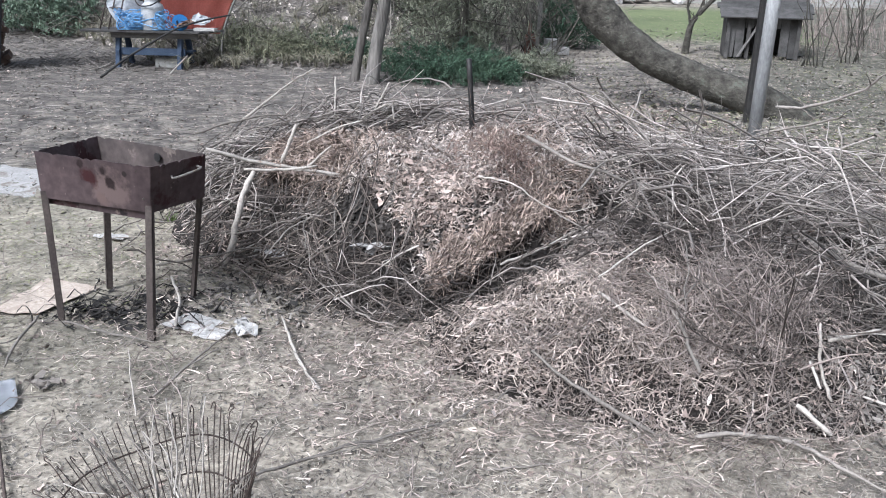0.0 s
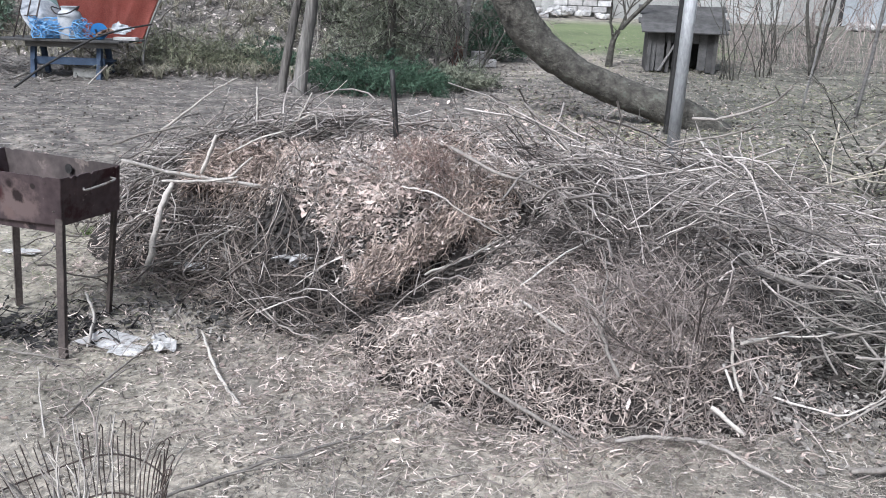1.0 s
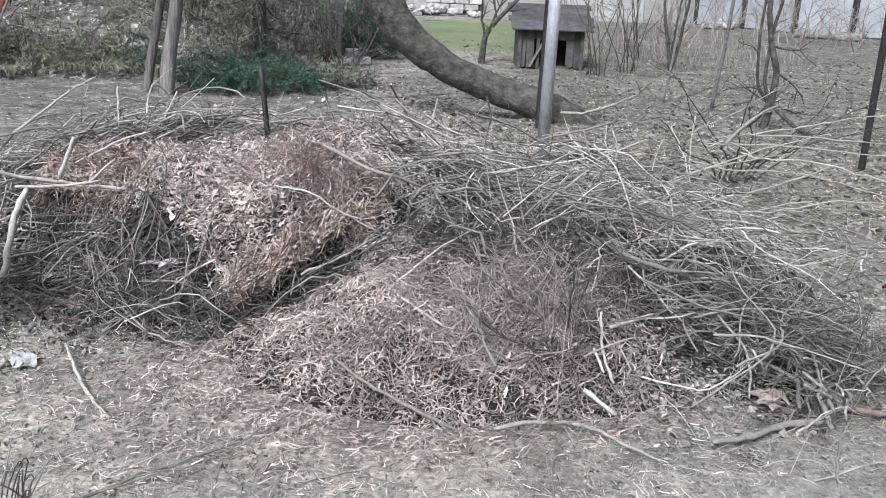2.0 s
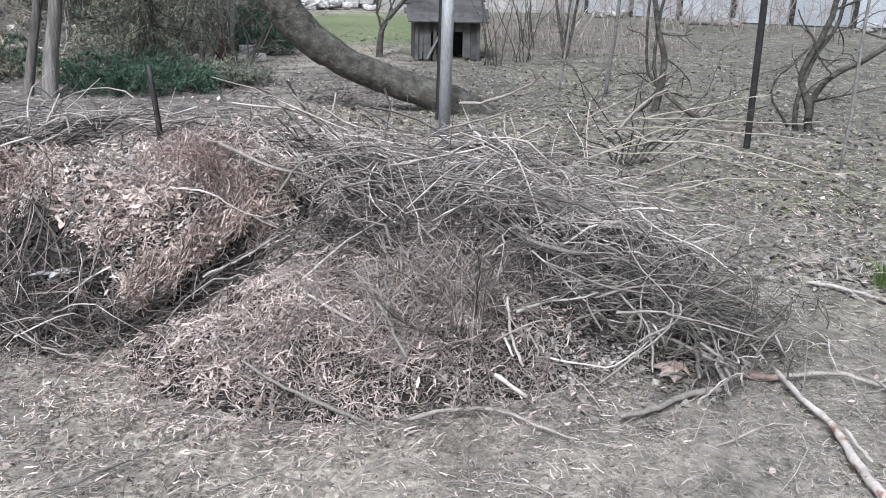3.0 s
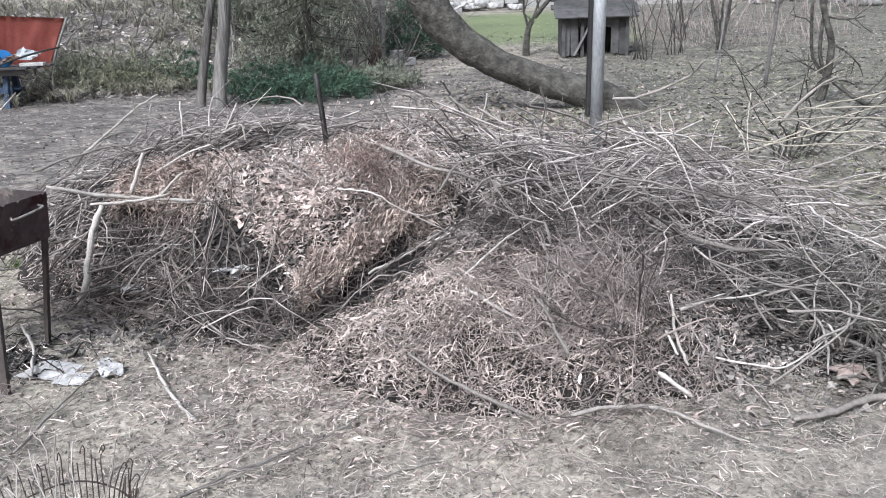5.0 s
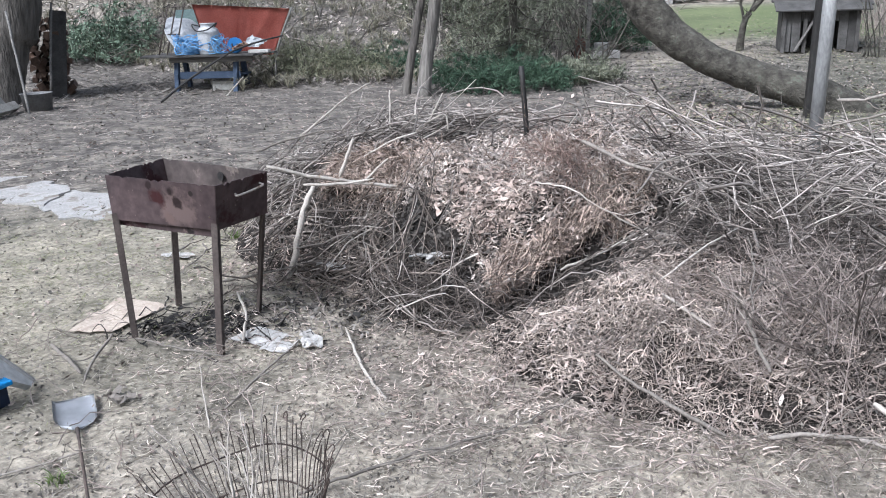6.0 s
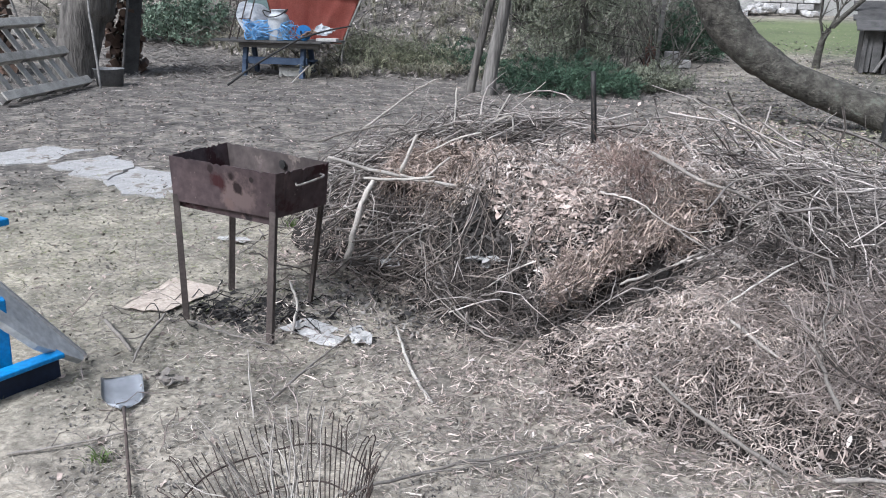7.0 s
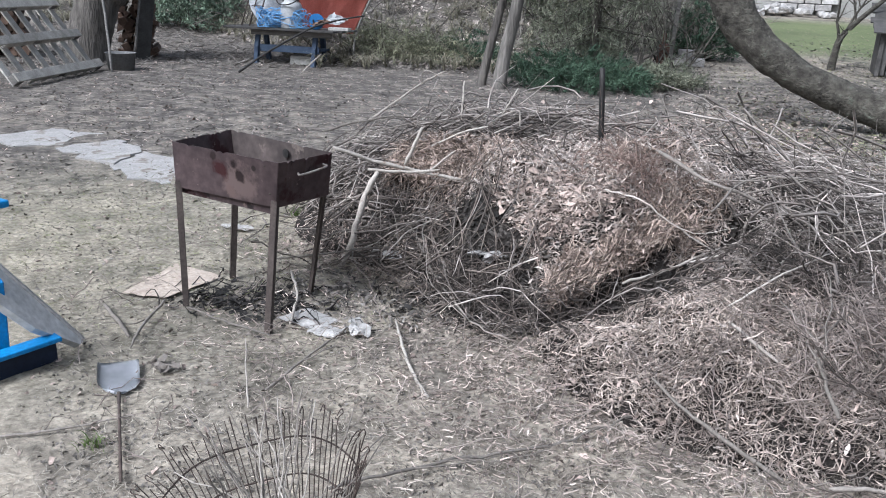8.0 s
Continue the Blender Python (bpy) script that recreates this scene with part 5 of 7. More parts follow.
branch([(2.68, 4.04, 0.05), (2.84, 3.97, 0.04), (2.94, 3.81, 0.04), (2.96, 3.67, 0.04), (2.85, 3.49, 0.04)], 0.0115, 0.0065, M_PALE, "dry pale branch lying on bare earth", 1)
branch([(2.51, 7.11, 0.45), (2.76, 6.92, 0.55), (3.07, 6.68, 0.66), (3.31, 6.46, 0.77), (3.50, 6.26, 0.83)], 0.0072, 0.0032, M_SHOOT, "long thin pale shoot of a fallen shrub", 0)
branch([(2.46, 7.13, 0.47), (2.72, 6.93, 0.53), (3.03, 6.70, 0.57), (3.40, 6.42, 0.59), (3.73, 6.12, 0.62), (3.87, 5.92, 0.69)], 0.0072, 0.0032, M_SHOOT, "long thin pale shoot of a fallen shrub", 0)
branch([(2.39, 7.15, 0.41), (2.73, 6.82, 0.47), (3.09, 6.46, 0.51), (3.39, 6.09, 0.54), (3.63, 5.83, 0.53), (3.83, 5.59, 0.52)], 0.0072, 0.0032, M_SHOOT, "long thin pale shoot of a fallen shrub", 0)
branch([(2.58, 6.77, 0.41), (2.68, 6.52, 0.40), (3.01, 6.27, 0.43), (3.27, 5.81, 0.41), (3.46, 5.35, 0.40), (3.56, 5.17, 0.42)], 0.0072, 0.0032, M_SHOOT, "long thin pale shoot of a fallen shrub", 0)
branch([(2.21, 6.89, 0.30), (2.43, 6.50, 0.31), (2.74, 6.28, 0.35), (3.01, 5.83, 0.37), (3.18, 5.29, 0.36)], 0.0072, 0.0032, M_SHOOT, "long thin pale shoot of a fallen shrub", 0)
branch([(2.10, 6.61, 0.24), (2.59, 6.55, 0.39), (2.88, 6.44, 0.47)], 0.0072, 0.0032, M_SHOOT, "long thin pale shoot of a fallen shrub", 0)
branch([(1.60, 6.02, 0.14), (2.07, 5.68, 0.25), (2.44, 5.54, 0.40), (2.83, 5.58, 0.55)], 0.0099, 0.0045, M_BARK, "long thin pale shoot of a fallen shrub", 1)
branch([(2.49, 7.01, 0.39), (2.71, 6.94, 0.67), (2.88, 6.87, 0.80)], 0.0162, 0.0072, M_BARK, "grey shoot of a fallen shrub", 1)
branch([(-0.05, 3.21, 0.41), (0.15, 3.54, 0.48), (0.35, 4.18, 0.41)], 0.005, 0.0029, M_PALE, "dry pale stalk on the straw heap", 0)
branch([(0.76, 2.95, 0.41), (0.77, 2.88, 0.27), (0.81, 2.82, 0.17)], 0.005, 0.0072, M_PALE, "pale barkless stick lying on the heap", 0)
branch([(0.74, 2.92, 0.27), (0.77, 2.83, 0.21)], 0.0058, 0.0058, M_PALE, "pale barkless stick lying on the heap", 0)
branch([(0.82, 3.04, 0.31), (1.05, 3.26, 0.29)], 0.0086, 0.0072, M_PALE, "pale barkless stick lying on the heap", 0)
branch([(0.69, 2.78, 0.16), (0.81, 2.74, 0.08)], 0.0094, 0.0086, M_PALE, "torn pale stick end under the brush", 0)
branch([(1.02, 6.51, 0.71), (1.22, 6.38, 0.74), (1.50, 6.22, 0.88), (1.62, 6.09, 1.02)], 0.0126, 0.0072, M_BARK, "grey-barked cut branch lying on the brush heap", 3)
branch([(0.86, 6.13, 0.56), (1.23, 5.97, 0.69), (1.37, 5.84, 0.77)], 0.009, 0.0054, M_BARK, "grey-barked cut branch lying on the brush heap", 2)
branch([(-0.07, 5.28, 0.64), (0.45, 5.17, 0.68), (0.98, 5.00, 0.65)], 0.0065, 0.0036, M_PALE, "grey-barked cut branch lying on the brush heap", 1)
branch([(0.10, 5.28, 0.79), (0.22, 5.08, 0.64), (0.48, 4.86, 0.55), (0.68, 4.44, 0.35)], 0.0081, 0.0036, M_BARK, "grey-barked cut branch lying on the brush heap", 3)
branch([(0.41, 4.57, 0.28), (0.60, 4.35, 0.24), (0.82, 4.11, 0.25), (0.93, 4.09, 0.38)], 0.0081, 0.0036, M_BARK, "grey-barked cut branch lying on the brush heap", 3)
branch([(-0.05, 4.38, 0.47), (-0.06, 4.18, 0.38), (0.03, 4.08, 0.31)], 0.009, 0.0063, M_BARK, "grey-barked cut branch lying on the brush heap", 1)
branch([(0.79, 4.02, 0.39), (0.75, 3.82, 0.31), (0.76, 3.62, 0.22)], 0.005, 0.0036, M_PALE, "grey-barked cut branch lying on the brush heap", 0)
branch([(1.63, 2.85, 0.17), (1.60, 2.68, 0.23), (1.74, 2.88, 0.09)], 0.0069, 0.0043, M_BARK, "short broken stick on the thorny pile", 1)
branch([(1.97, 3.43, 0.16), (1.98, 3.32, 0.14), (1.98, 3.28, 0.08)], 0.0055, 0.0034, M_PALE, "short broken stick on the thorny pile", 1)
branch([(1.55, 2.52, 0.14), (1.45, 2.34, 0.15), (1.44, 2.27, 0.09)], 0.0069, 0.0043, M_BARK, "short broken stick on the thorny pile", 1)
branch([(1.64, 3.29, 0.18), (1.54, 3.14, 0.19), (1.59, 3.25, 0.08)], 0.0055, 0.0034, M_PALE, "short broken stick on the thorny pile", 1)
branch([(1.55, 2.89, 0.22), (1.62, 2.80, 0.18), (1.75, 2.83, 0.10)], 0.0069, 0.0043, M_BARK, "short broken stick on the thorny pile", 1)
branch([(1.39, 2.51, 0.17), (1.52, 2.62, 0.17), (1.74, 2.86, 0.10)], 0.0055, 0.0034, M_PALE, "short broken stick on the thorny pile", 1)
branch([(1.67, 3.26, 0.11), (1.61, 2.98, 0.12), (1.57, 2.82, 0.09)], 0.0069, 0.0043, M_BARK, "short broken stick on the thorny pile", 1)
branch([(1.60, 3.00, 0.23), (1.77, 3.19, 0.13), (1.90, 3.28, 0.09)], 0.0055, 0.0034, M_PALE, "short broken stick on the thorny pile", 1)
branch([(1.53, 2.82, 0.20), (1.60, 2.83, 0.16), (1.70, 2.87, 0.09)], 0.0069, 0.0043, M_BARK, "short broken stick on the thorny pile", 1)
branch([(1.44, 3.14, 0.20), (1.44, 3.03, 0.19), (1.50, 3.10, 0.09)], 0.0055, 0.0034, M_PALE, "short broken stick on the thorny pile", 1)
branch([(1.57, 2.70, 0.20), (1.53, 2.57, 0.22), (1.61, 2.71, 0.09)], 0.0069, 0.0043, M_BARK, "short broken stick on the thorny pile", 1)
branch([(1.89, 2.94, 0.23), (1.87, 2.84, 0.21), (1.98, 2.94, 0.09)], 0.0055, 0.0034, M_PALE, "short broken stick on the thorny pile", 1)
branch([(1.32, 2.75, 0.14), (1.35, 2.72, 0.17), (1.50, 2.87, 0.09)], 0.0069, 0.0043, M_BARK, "short broken stick on the thorny pile", 1)
branch([(1.72, 2.85, 0.13), (1.66, 2.73, 0.14), (1.67, 2.73, 0.10)], 0.0055, 0.0034, M_PALE, "short broken stick on the thorny pile", 1)
branch([(1.83, 3.24, 0.16), (1.85, 3.05, 0.14), (1.88, 2.94, 0.09)], 0.0069, 0.0043, M_BARK, "short broken stick on the thorny pile", 1)
branch([(1.75, 3.01, 0.12), (1.67, 2.79, 0.18), (1.68, 2.83, 0.09)], 0.0055, 0.0034, M_PALE, "short broken stick on the thorny pile", 1)
branch([(2.21, 7.62, 0.48), (2.24, 7.20, 0.28), (2.18, 6.69, 0.13)], 0.0072, 0.0029, M_SHOOT, "long thin pale shoot of a fallen shrub", 1)
branch([(2.32, 7.28, 0.63), (2.28, 7.18, 0.36), (2.23, 6.89, 0.09)], 0.0072, 0.0029, M_SHOOT, "long thin pale shoot of a fallen shrub", 1)
branch([(1.86, 6.68, 0.09), (2.11, 6.71, 0.15), (2.33, 6.43, 0.13)], 0.0072, 0.0029, M_SHOOT, "long thin pale shoot of a fallen shrub", 1)
branch([(2.19, 6.90, 0.16), (2.70, 6.73, 0.43), (3.16, 6.54, 0.62)], 0.0072, 0.0029, M_SHOOT, "long thin pale shoot of a fallen shrub", 1)
branch([(2.00, 5.70, 0.17), (2.38, 5.46, 0.23), (2.80, 5.38, 0.34), (3.35, 5.30, 0.35)], 0.0072, 0.0029, M_SHOOT, "long thin pale shoot of a fallen shrub", 1)
branch([(2.23, 7.20, 0.47), (2.60, 7.08, 0.70), (2.95, 6.95, 0.96)], 0.0072, 0.0029, M_SHOOT, "long thin pale shoot of a fallen shrub", 1)


# more cut branches thrown over the tangle, and a dry bush pulled up with its stalks
for i in range(84):
    cx, cy = RNG.normal(0.85, 0.5), RNG.normal(4.5, 0.42)
    if i % 4 == 1:
        cx, cy = RNG.normal(1.48, 0.22), RNG.normal(3.30, 0.18)
    if i % 4 == 3:
        cx, cy = RNG.normal(-2.0, 0.45), RNG.normal(4.15, 0.35)
    if bool(in_clearing(cx, cy)):
        continue
    a, ln = RNG.normal(0.0, 0.8), RNG.uniform(0.45, 1.15)
    z0 = float(top_height(cx, cy)) + (RNG.uniform(0.06, 0.27) if cx > 0 else RNG.uniform(0.05, 0.16))
    tilt, bow = RNG.normal(0, 0.16), RNG.uniform(-0.04, 0.14)
    pts = []
    for u in (-0.5, -0.2, 0.1, 0.5):
        d = a + 0.9 * u * RNG.normal(0, 1)
        pts.append((cx + math.cos(d) * ln * u, cy + math.sin(d) * ln * u, max(0.03, z0 + tilt * u * ln + bow * (0.25 - u * u) * 4)))
    r = RNG.uniform(0.0035, 0.0065)
    branch(pts, r, r * 0.45, M_PALE if i % 11 == 0 else M_BARK, "thin crooked grey branch in the brush tangle", int(RNG.integers(2, 5)))


def build_dry_bush():
    th = thing("dry_bush", (0.56, 3.05, float(top_height(0.56, 3.05))), "dead brown bush with fine dry stalks on the heap", "bush")
    for i in range(22):
        out = []
        limb_set((RNG.normal(0, 0.10), RNG.normal(0, 0.07), 0.0), (RNG.normal(0.2, 0.8), RNG.normal(0.2, 0.6), 0.45), RNG.uniform(0.22, 0.42), 0.0048, 2, out)
        raw_part("stalk", limbs_mesh(out, 6, 4), M_TWIG_DARK_SHADE if i % 2 else M_STALK, th)


# ---- brazier ----
M_BARE_ROD = surface("bare_rod", [(0.22, 0.19, 0.165), (0.42, 0.375, 0.335)], 14.0, 60, 0.5, 0.3, 0.1, 0.001, patch=((0.12, 0.08, 0.065), 20.0, 0.55))
def build_brazier():
    top = [(-2.62, 3.11, 0.785), (-1.945, 2.985, 0.785), (-1.865, 3.30, 0.785), (-2.585, 3.515, 0.785)]
    low = [(-2.602, 3.098, 0.570), (-1.995, 3.035, 0.565), (-1.905, 3.335, 0.570), (-2.535, 3.475, 0.575)]
    foot = [(-2.512, 3.01, 0.0), (-1.98, 2.925, 0.0), (-2.055, 3.42, 0.0), (-2.555, 3.437, 0.0)]
    base = (-2.25, 3.2, 0.0)
    th = thing("brazier", base, "rusty sheet-iron brazier box on four angle-iron legs", "brazier")
    off = Vector(base)

    def plate(name, a, b, c, d, label="", material=M_RUST):
        """A sheet with thickness through the four corners, its upper edge burnt ragged."""
        n = 30
        a, b, c, d = (Vector(p) - off for p in (a, b, c, d))
        nrm = (b - a).cross(d - a).normalized() * 0.0025
        bm = bmesh.new()
        rows = []
        for i in range(n + 1):
            u = i / n
            hi, lo = a.lerp(b, u), d.lerp(c, u)
            if 0 < i < n:
                hi = hi + Vector((0, 0, -0.002 * RNG.uniform(0, 1) - (0.008 if RNG.uniform(0, 1) < 0.10 else 0.0)))
            bow = nrm * 2.0 * math.sin(math.pi * u)
            rows.append([bm.verts.new(p) for p in (hi + nrm, (hi + lo) / 2 + nrm + bow, lo + nrm, lo - nrm, (hi + lo) / 2 - nrm + bow, hi - nrm)])
        for p, q in zip(rows, rows[1:]):
            for k in range(6):
                bm.faces.new((p[k], p[(k + 1) % 6], q[(k + 1) % 6], q[k]))
        bm.faces.new(rows[0])
        bm.faces.new(rows[-1][::-1])
        return part(name, bm, material, th, label)

    plate("front_plate", top[0], top[1], low[1], low[0], "dark rusty front plate with scorched stains", M_RUST_FRONT)
    end = plate("end_plate", top[1], top[2], low[2], low[1], "dark rusty end plate with a bent handle")
    plate("back_plate", top[2], top[3], low[3], low[2], "sooty back plate with ash stains", M_RUST_INNER)
    plate("end_plate", top[3], top[0], low[0], low[3])
    bm = bmesh.new()
    for dz in (0.012, 0.0):
        bm.faces.new([bm.verts.new(Vector(p) - off + Vector((0, 0, dz + 0.01))) for p in low])
    part("floor_plate", bm, M_RUST, th)
    ash = bmesh.new()
    bmesh.ops.create_grid(ash, x_segments=18, y_segments=9, size=0.5)
    for v in ash.verts:
        s, t = v.co.x + 0.5, v.co.y + 0.5
        a = Vector(low[0]).lerp(Vector(low[1]), s)
        b = Vector(low[3]).lerp(Vector(low[2]), s)
        v.co = a.lerp(b, t) - off + Vector((0, 0, 0.03 + RNG.uniform(0, 0.02)))
    part("ash_bed", ash, M_ASH, th, "grey ash in the bottom of the box")
    # a riveted flange under the front plate, hanging a little askew
    part("front_flange", bar(Vector(low[0]) - off + Vector((0.01, 0.022, -0.012)), Vector(low[1]) - off + Vector((-0.02, 0.022, -0.022)), 0.004, 0.040), M_RUST, th)
    for p, q in zip(low, foot):
        p, q = Vector(p) - off, Vector(q) - off
        p = p + (Vector((0.0, 0.0, p.z)) - p) * 0.03 + Vector((0, 0, 0.03))
        m, length = between(p, q)
        bm = box(length, 0.030, 0.004, m @ Matrix.Translation((0, 0, 0.013)))
        box(length, 0.004, 0.030, m @ Matrix.Translation((0, 0.013, 0)), 0, bm)
        part("leg", bm, M_RUST_LEG, th, "brown angle-iron leg")
    a = Vector(top[1]).lerp(Vector(top[2]), 0.35) - off
    b = Vector(top[1]).lerp(Vector(top[2]), 0.82) - off
    out = Vector((0.97, -0.2, 0)) * 0.020
    pts = [a + Vector((0, 0, -0.062)), a + out + Vector((0, 0, -0.068)), b + out + Vector((0, 0, -0.055)), b + Vector((0, 0, -0.045))]
    raw_part("handle", rod(pts, 0.005, 0.005, 14, 6), M_BARE_ROD, end, "bent bare rod handle")
    # pale scorch marks, rivets and the burnt hole in the back plate
    for u, dz in ((0.86, -0.03), (0.9, -0.15)):
        c = Vector(top[0]).lerp(Vector(top[1]), u) - off
        face = Vector((-0.18, -0.98, 0.0))
        bm = bmesh.new()
        bmesh.ops.create_icosphere(bm, subdivisions=1, radius=0.006, matrix=Matrix.Translation(c + face * 0.004 + Vector((0.01, 0.006, dz))))
        part("rivet", bm, M_RUST_LEG, th)
    c = Vector(top[3]).lerp(Vector(top[2]), 0.62) - off + Vector((-0.02, -0.014, -0.05))
    bm = bmesh.new()
    bmesh.ops.create_cone(bm, cap_ends=True, segments=14, radius1=0.022, radius2=0.022, depth=0.006, matrix=Matrix.Translation(c) @ Euler((radians(90), 0, radians(-17))).to_matrix().to_4x4())
    part("draught_hole", bm, M_BLACK, th, "round black draught hole")


build_brazier()


# ---- wire basket, shovel, blue bench in the foreground ----
def build_basket():
    base = Vector((-0.985, 1.53, 0.0))
    th = thing("wire_basket", base, "rusty conical wire basket full of thin twigs", "basket")
    lean = Matrix.Rotation(radians(-9), 4, "Y") @ Matrix.Rotation(radians(6), 4, "X")
    n = 80

    def ring(r, z, jag=0.0):
        a = np.linspace(0, 2 * math.pi, 49)
        return [lean @ Vector((r * math.cos(t), r * math.sin(t), z + jag * math.sin(5 * t))) for t in a]

    for i in range(n):
        t = 2 * math.pi * (i + RNG.uniform(-0.2, 0.2)) / n
        c, s = math.cos(t), math.sin(t)
        tip = 0.385 + RNG.uniform(-0.035, 0.025)
        pts = [lean @ Vector((r * c, r * s, z)) for r, z in ((0.14, 0.0), (0.19, 0.15), (0.248, 0.30), (0.285 + RNG.uniform(-0.012, 0.016), tip))]
        if i % 3 == 0:
            pts += [lean @ Vector((q * c, q * s, z)) for q, z in ((0.300, tip + 0.014), (0.297, tip + 0.028), (0.280, tip + 0.016))]
        raw_part("wire_rod", rod(pts, 0.0019, 0.0018, 16, 4), M_WIRE, th)
    for r, z in ((0.145, 0.01), (0.222, 0.23), (0.262, 0.325)):
        raw_part("hoop", rod(ring(r, z, 0.006), 0.0026, 0.0026, 60, 5), M_WIRE, th)
    # twigs thrown into the basket
    for i in range(36):
        a, b = RNG.uniform(0, 2 * math.pi, 2)
        p = [(0.12 * math.cos(a), 0.12 * math.sin(a), RNG.uniform(0.02, 0.08)), (0.1 * math.cos(b), 0.1 * math.sin(b), 0.25),
             (RNG.uniform(0.15, 0.33) * math.cos(b), RNG.uniform(0.15, 0.33) * math.sin(b), RNG.uniform(0.30, 0.52))]
        data = rod(np.asarray(p) + np.array(base), RNG.uniform(0.002, 0.0042), 0.0016, 9, 5, 0.006)
        ob = new("twig", mesh_of("twig", data[0], data[1], M_PALE if i % 4 == 0 else M_BARK, True))
        tagged(ob, "thin dry twig standing in the wire basket", "twig", "twigs in the wire basket")


build_basket()


def build_shovel():
    base = Vector((-2.19, 2.225, 0.0))
    th = thing("shovel", base, "grey steel scoop shovel lying on dry grass", "shovel")
    way = Vector((0.69, -0.72, 0)).normalized()
    side = Vector((-way.y, way.x, 0))
    bm = bmesh.new()
    rows, n = [], 10
    for i in range(n + 1):
        u = i / n
        half = 0.078 * (1.0 if u < 0.55 else math.sqrt(max(0.03, 1 - 0.93 * ((u - 0.55) / 0.45) ** 3)))
        row = []
        for j in range(11):
            v = j / 5 - 1
            p = way * (u * 0.27 - 0.155) + side * v * half
            z = 0.040 - 0.012 * u + (0.024 if v < 0 else 0.008) * abs(v) ** 5 * min(1.0, 0.4 + u) + 0.010 * max(0.0, u - 0.85) / 0.15 * (1 - abs(v))
            row.append(bm.verts.new((p.x, p.y, z)))
        rows.append(row)
    for p, q in zip(rows, rows[1:]):
        for k in range(10):
            bm.faces.new((p[k], p[k + 1], q[k + 1], q[k]))
    bmesh.ops.solidify(bm, geom=bm.faces[:], thickness=0.003)
    part("blade", bm, M_STEEL, th, "worn bluish-grey steel blade", True)
    p0, p1 = way * 0.12, way * 0.71
    raw_part("socket", rod([(p0.x, p0.y, 0.040), (p0.x + way.x * 0.1, p0.y + way.y * 0.1, 0.050)], 0.008, 0.0065, 6, 8), M_RUST_LEG, th)
    raw_part("shaft", rod([(p0.x + way.x * 0.07, p0.y + way.y * 0.07, 0.050), (p1.x, p1.y, 0.034)], 0.0056, 0.0056, 6, 8), M_WIRE, th, "thin rusty round shaft")


build_shovel()


def build_bench():
    o = Vector((-2.70, 2.10, 0.0))
    th = thing("garden_bench", o, "overturned bright blue bench with a grey seat board", "bench")
    rim = [Vector(p) - o for p in ((-2.614, 2.439, 0.012), (-2.863, 2.131, 0.541), (-2.714, 1.996, 0.421), (-2.60, 2.194, 0.164), (-2.588, 2.393, 0.015))]
    nrm = (rim[1] - rim[0]).cross(rim[2] - rim[0]).normalized()
    if nrm.dot(Vector((0.0, -1.0, 0.3))) > 0:
        nrm = -nrm
    bm = bmesh.new()
    f = bm.faces.new([bm.verts.new(p) for p in rim])
    got = bmesh.ops.extrude_face_region(bm, geom=[f])
    bmesh.ops.translate(bm, verts=[v for v in got["geom"] if isinstance(v, bmesh.types.BMVert)], vec=nrm * 0.03)
    seat = part("seat_board", bm, M_BOARD, th, "pale grey board with a worn white edge")
    part("edge_strip", bar(rim[0] + nrm * 0.014 + Vector((0.008, 0.004, 0.01)), rim[1] + nrm * 0.014 + Vector((0.008, 0.004, 0.01)), 0.034, 0.016, 0.003), M_PAPER, seat, "worn white edge")
    part("base_ledge", bar(Vector((-2.555, 2.285, 0.118)) - o, Vector((-2.70, 1.80, 0.100)) - o, 0.07, 0.02, 0.003), M_BLUE, th, "bright blue ledge")
    # one even dark navy for the panel below the ledge
    part("base_panel", bar(Vector((-2.585, 2.290, 0.058)) - o, Vector((-2.70, 1.82, 0.050)) - o, 0.03, 0.105, 0.003), M_NAVY, th, "dark navy side panel")
    part("post", bar(Vector((-2.702, 2.138, 0.02)) - o, Vector((-2.696, 2.148, 0.38)) - o, 0.05, 0.05, 0.004), M_BLUE, th)
    part("arm", bar(Vector((-2.655, 2.200, 0.69)) - o, Vector((-2.70, 1.75, 0.70)) - o, 0.06, 0.028, 0.004), M_BLUE, th)


build_bench()


# ---- scraps round the brazier ----
def scrap(name, corners, material, label, category, crumple=0.01):
    c = sum((Vector(p) for p in corners), Vector()) / 4
    bm = bmesh.new()
    bmesh.ops.create_grid(bm, x_segments=8, y_segments=8, size=0.5)
    for v in bm.verts:
        s, t = v.co.x + 0.5, v.co.y + 0.5
        p = Vector(corners[0]).lerp(Vector(corners[1]), s).lerp(Vector(corners[3]).lerp(Vector(corners[2]), s), t)
        wave = noise.noise(Vector((s * 3, t * 3, c.x * 7))) + 0.5 * noise.noise(Vector((s * 7, t * 7, c.y * 9)))
        ragged = noise.noise_vector(Vector((s * 4, t * 4, c.x * 5))) * crumple * 1.5
        v.co = p - c + Vector((ragged.x, ragged.y, crumple * (0.6 + wave)))
    bmesh.ops.solidify(bm, geom=bm.faces[:], thickness=0.003)
    ob = part(name, bm, material)
    ob.location = (c.x, c.y, float(top_height(c.x, c.y)) + 0.012 + c.z)
    return tagged(ob, label, category)


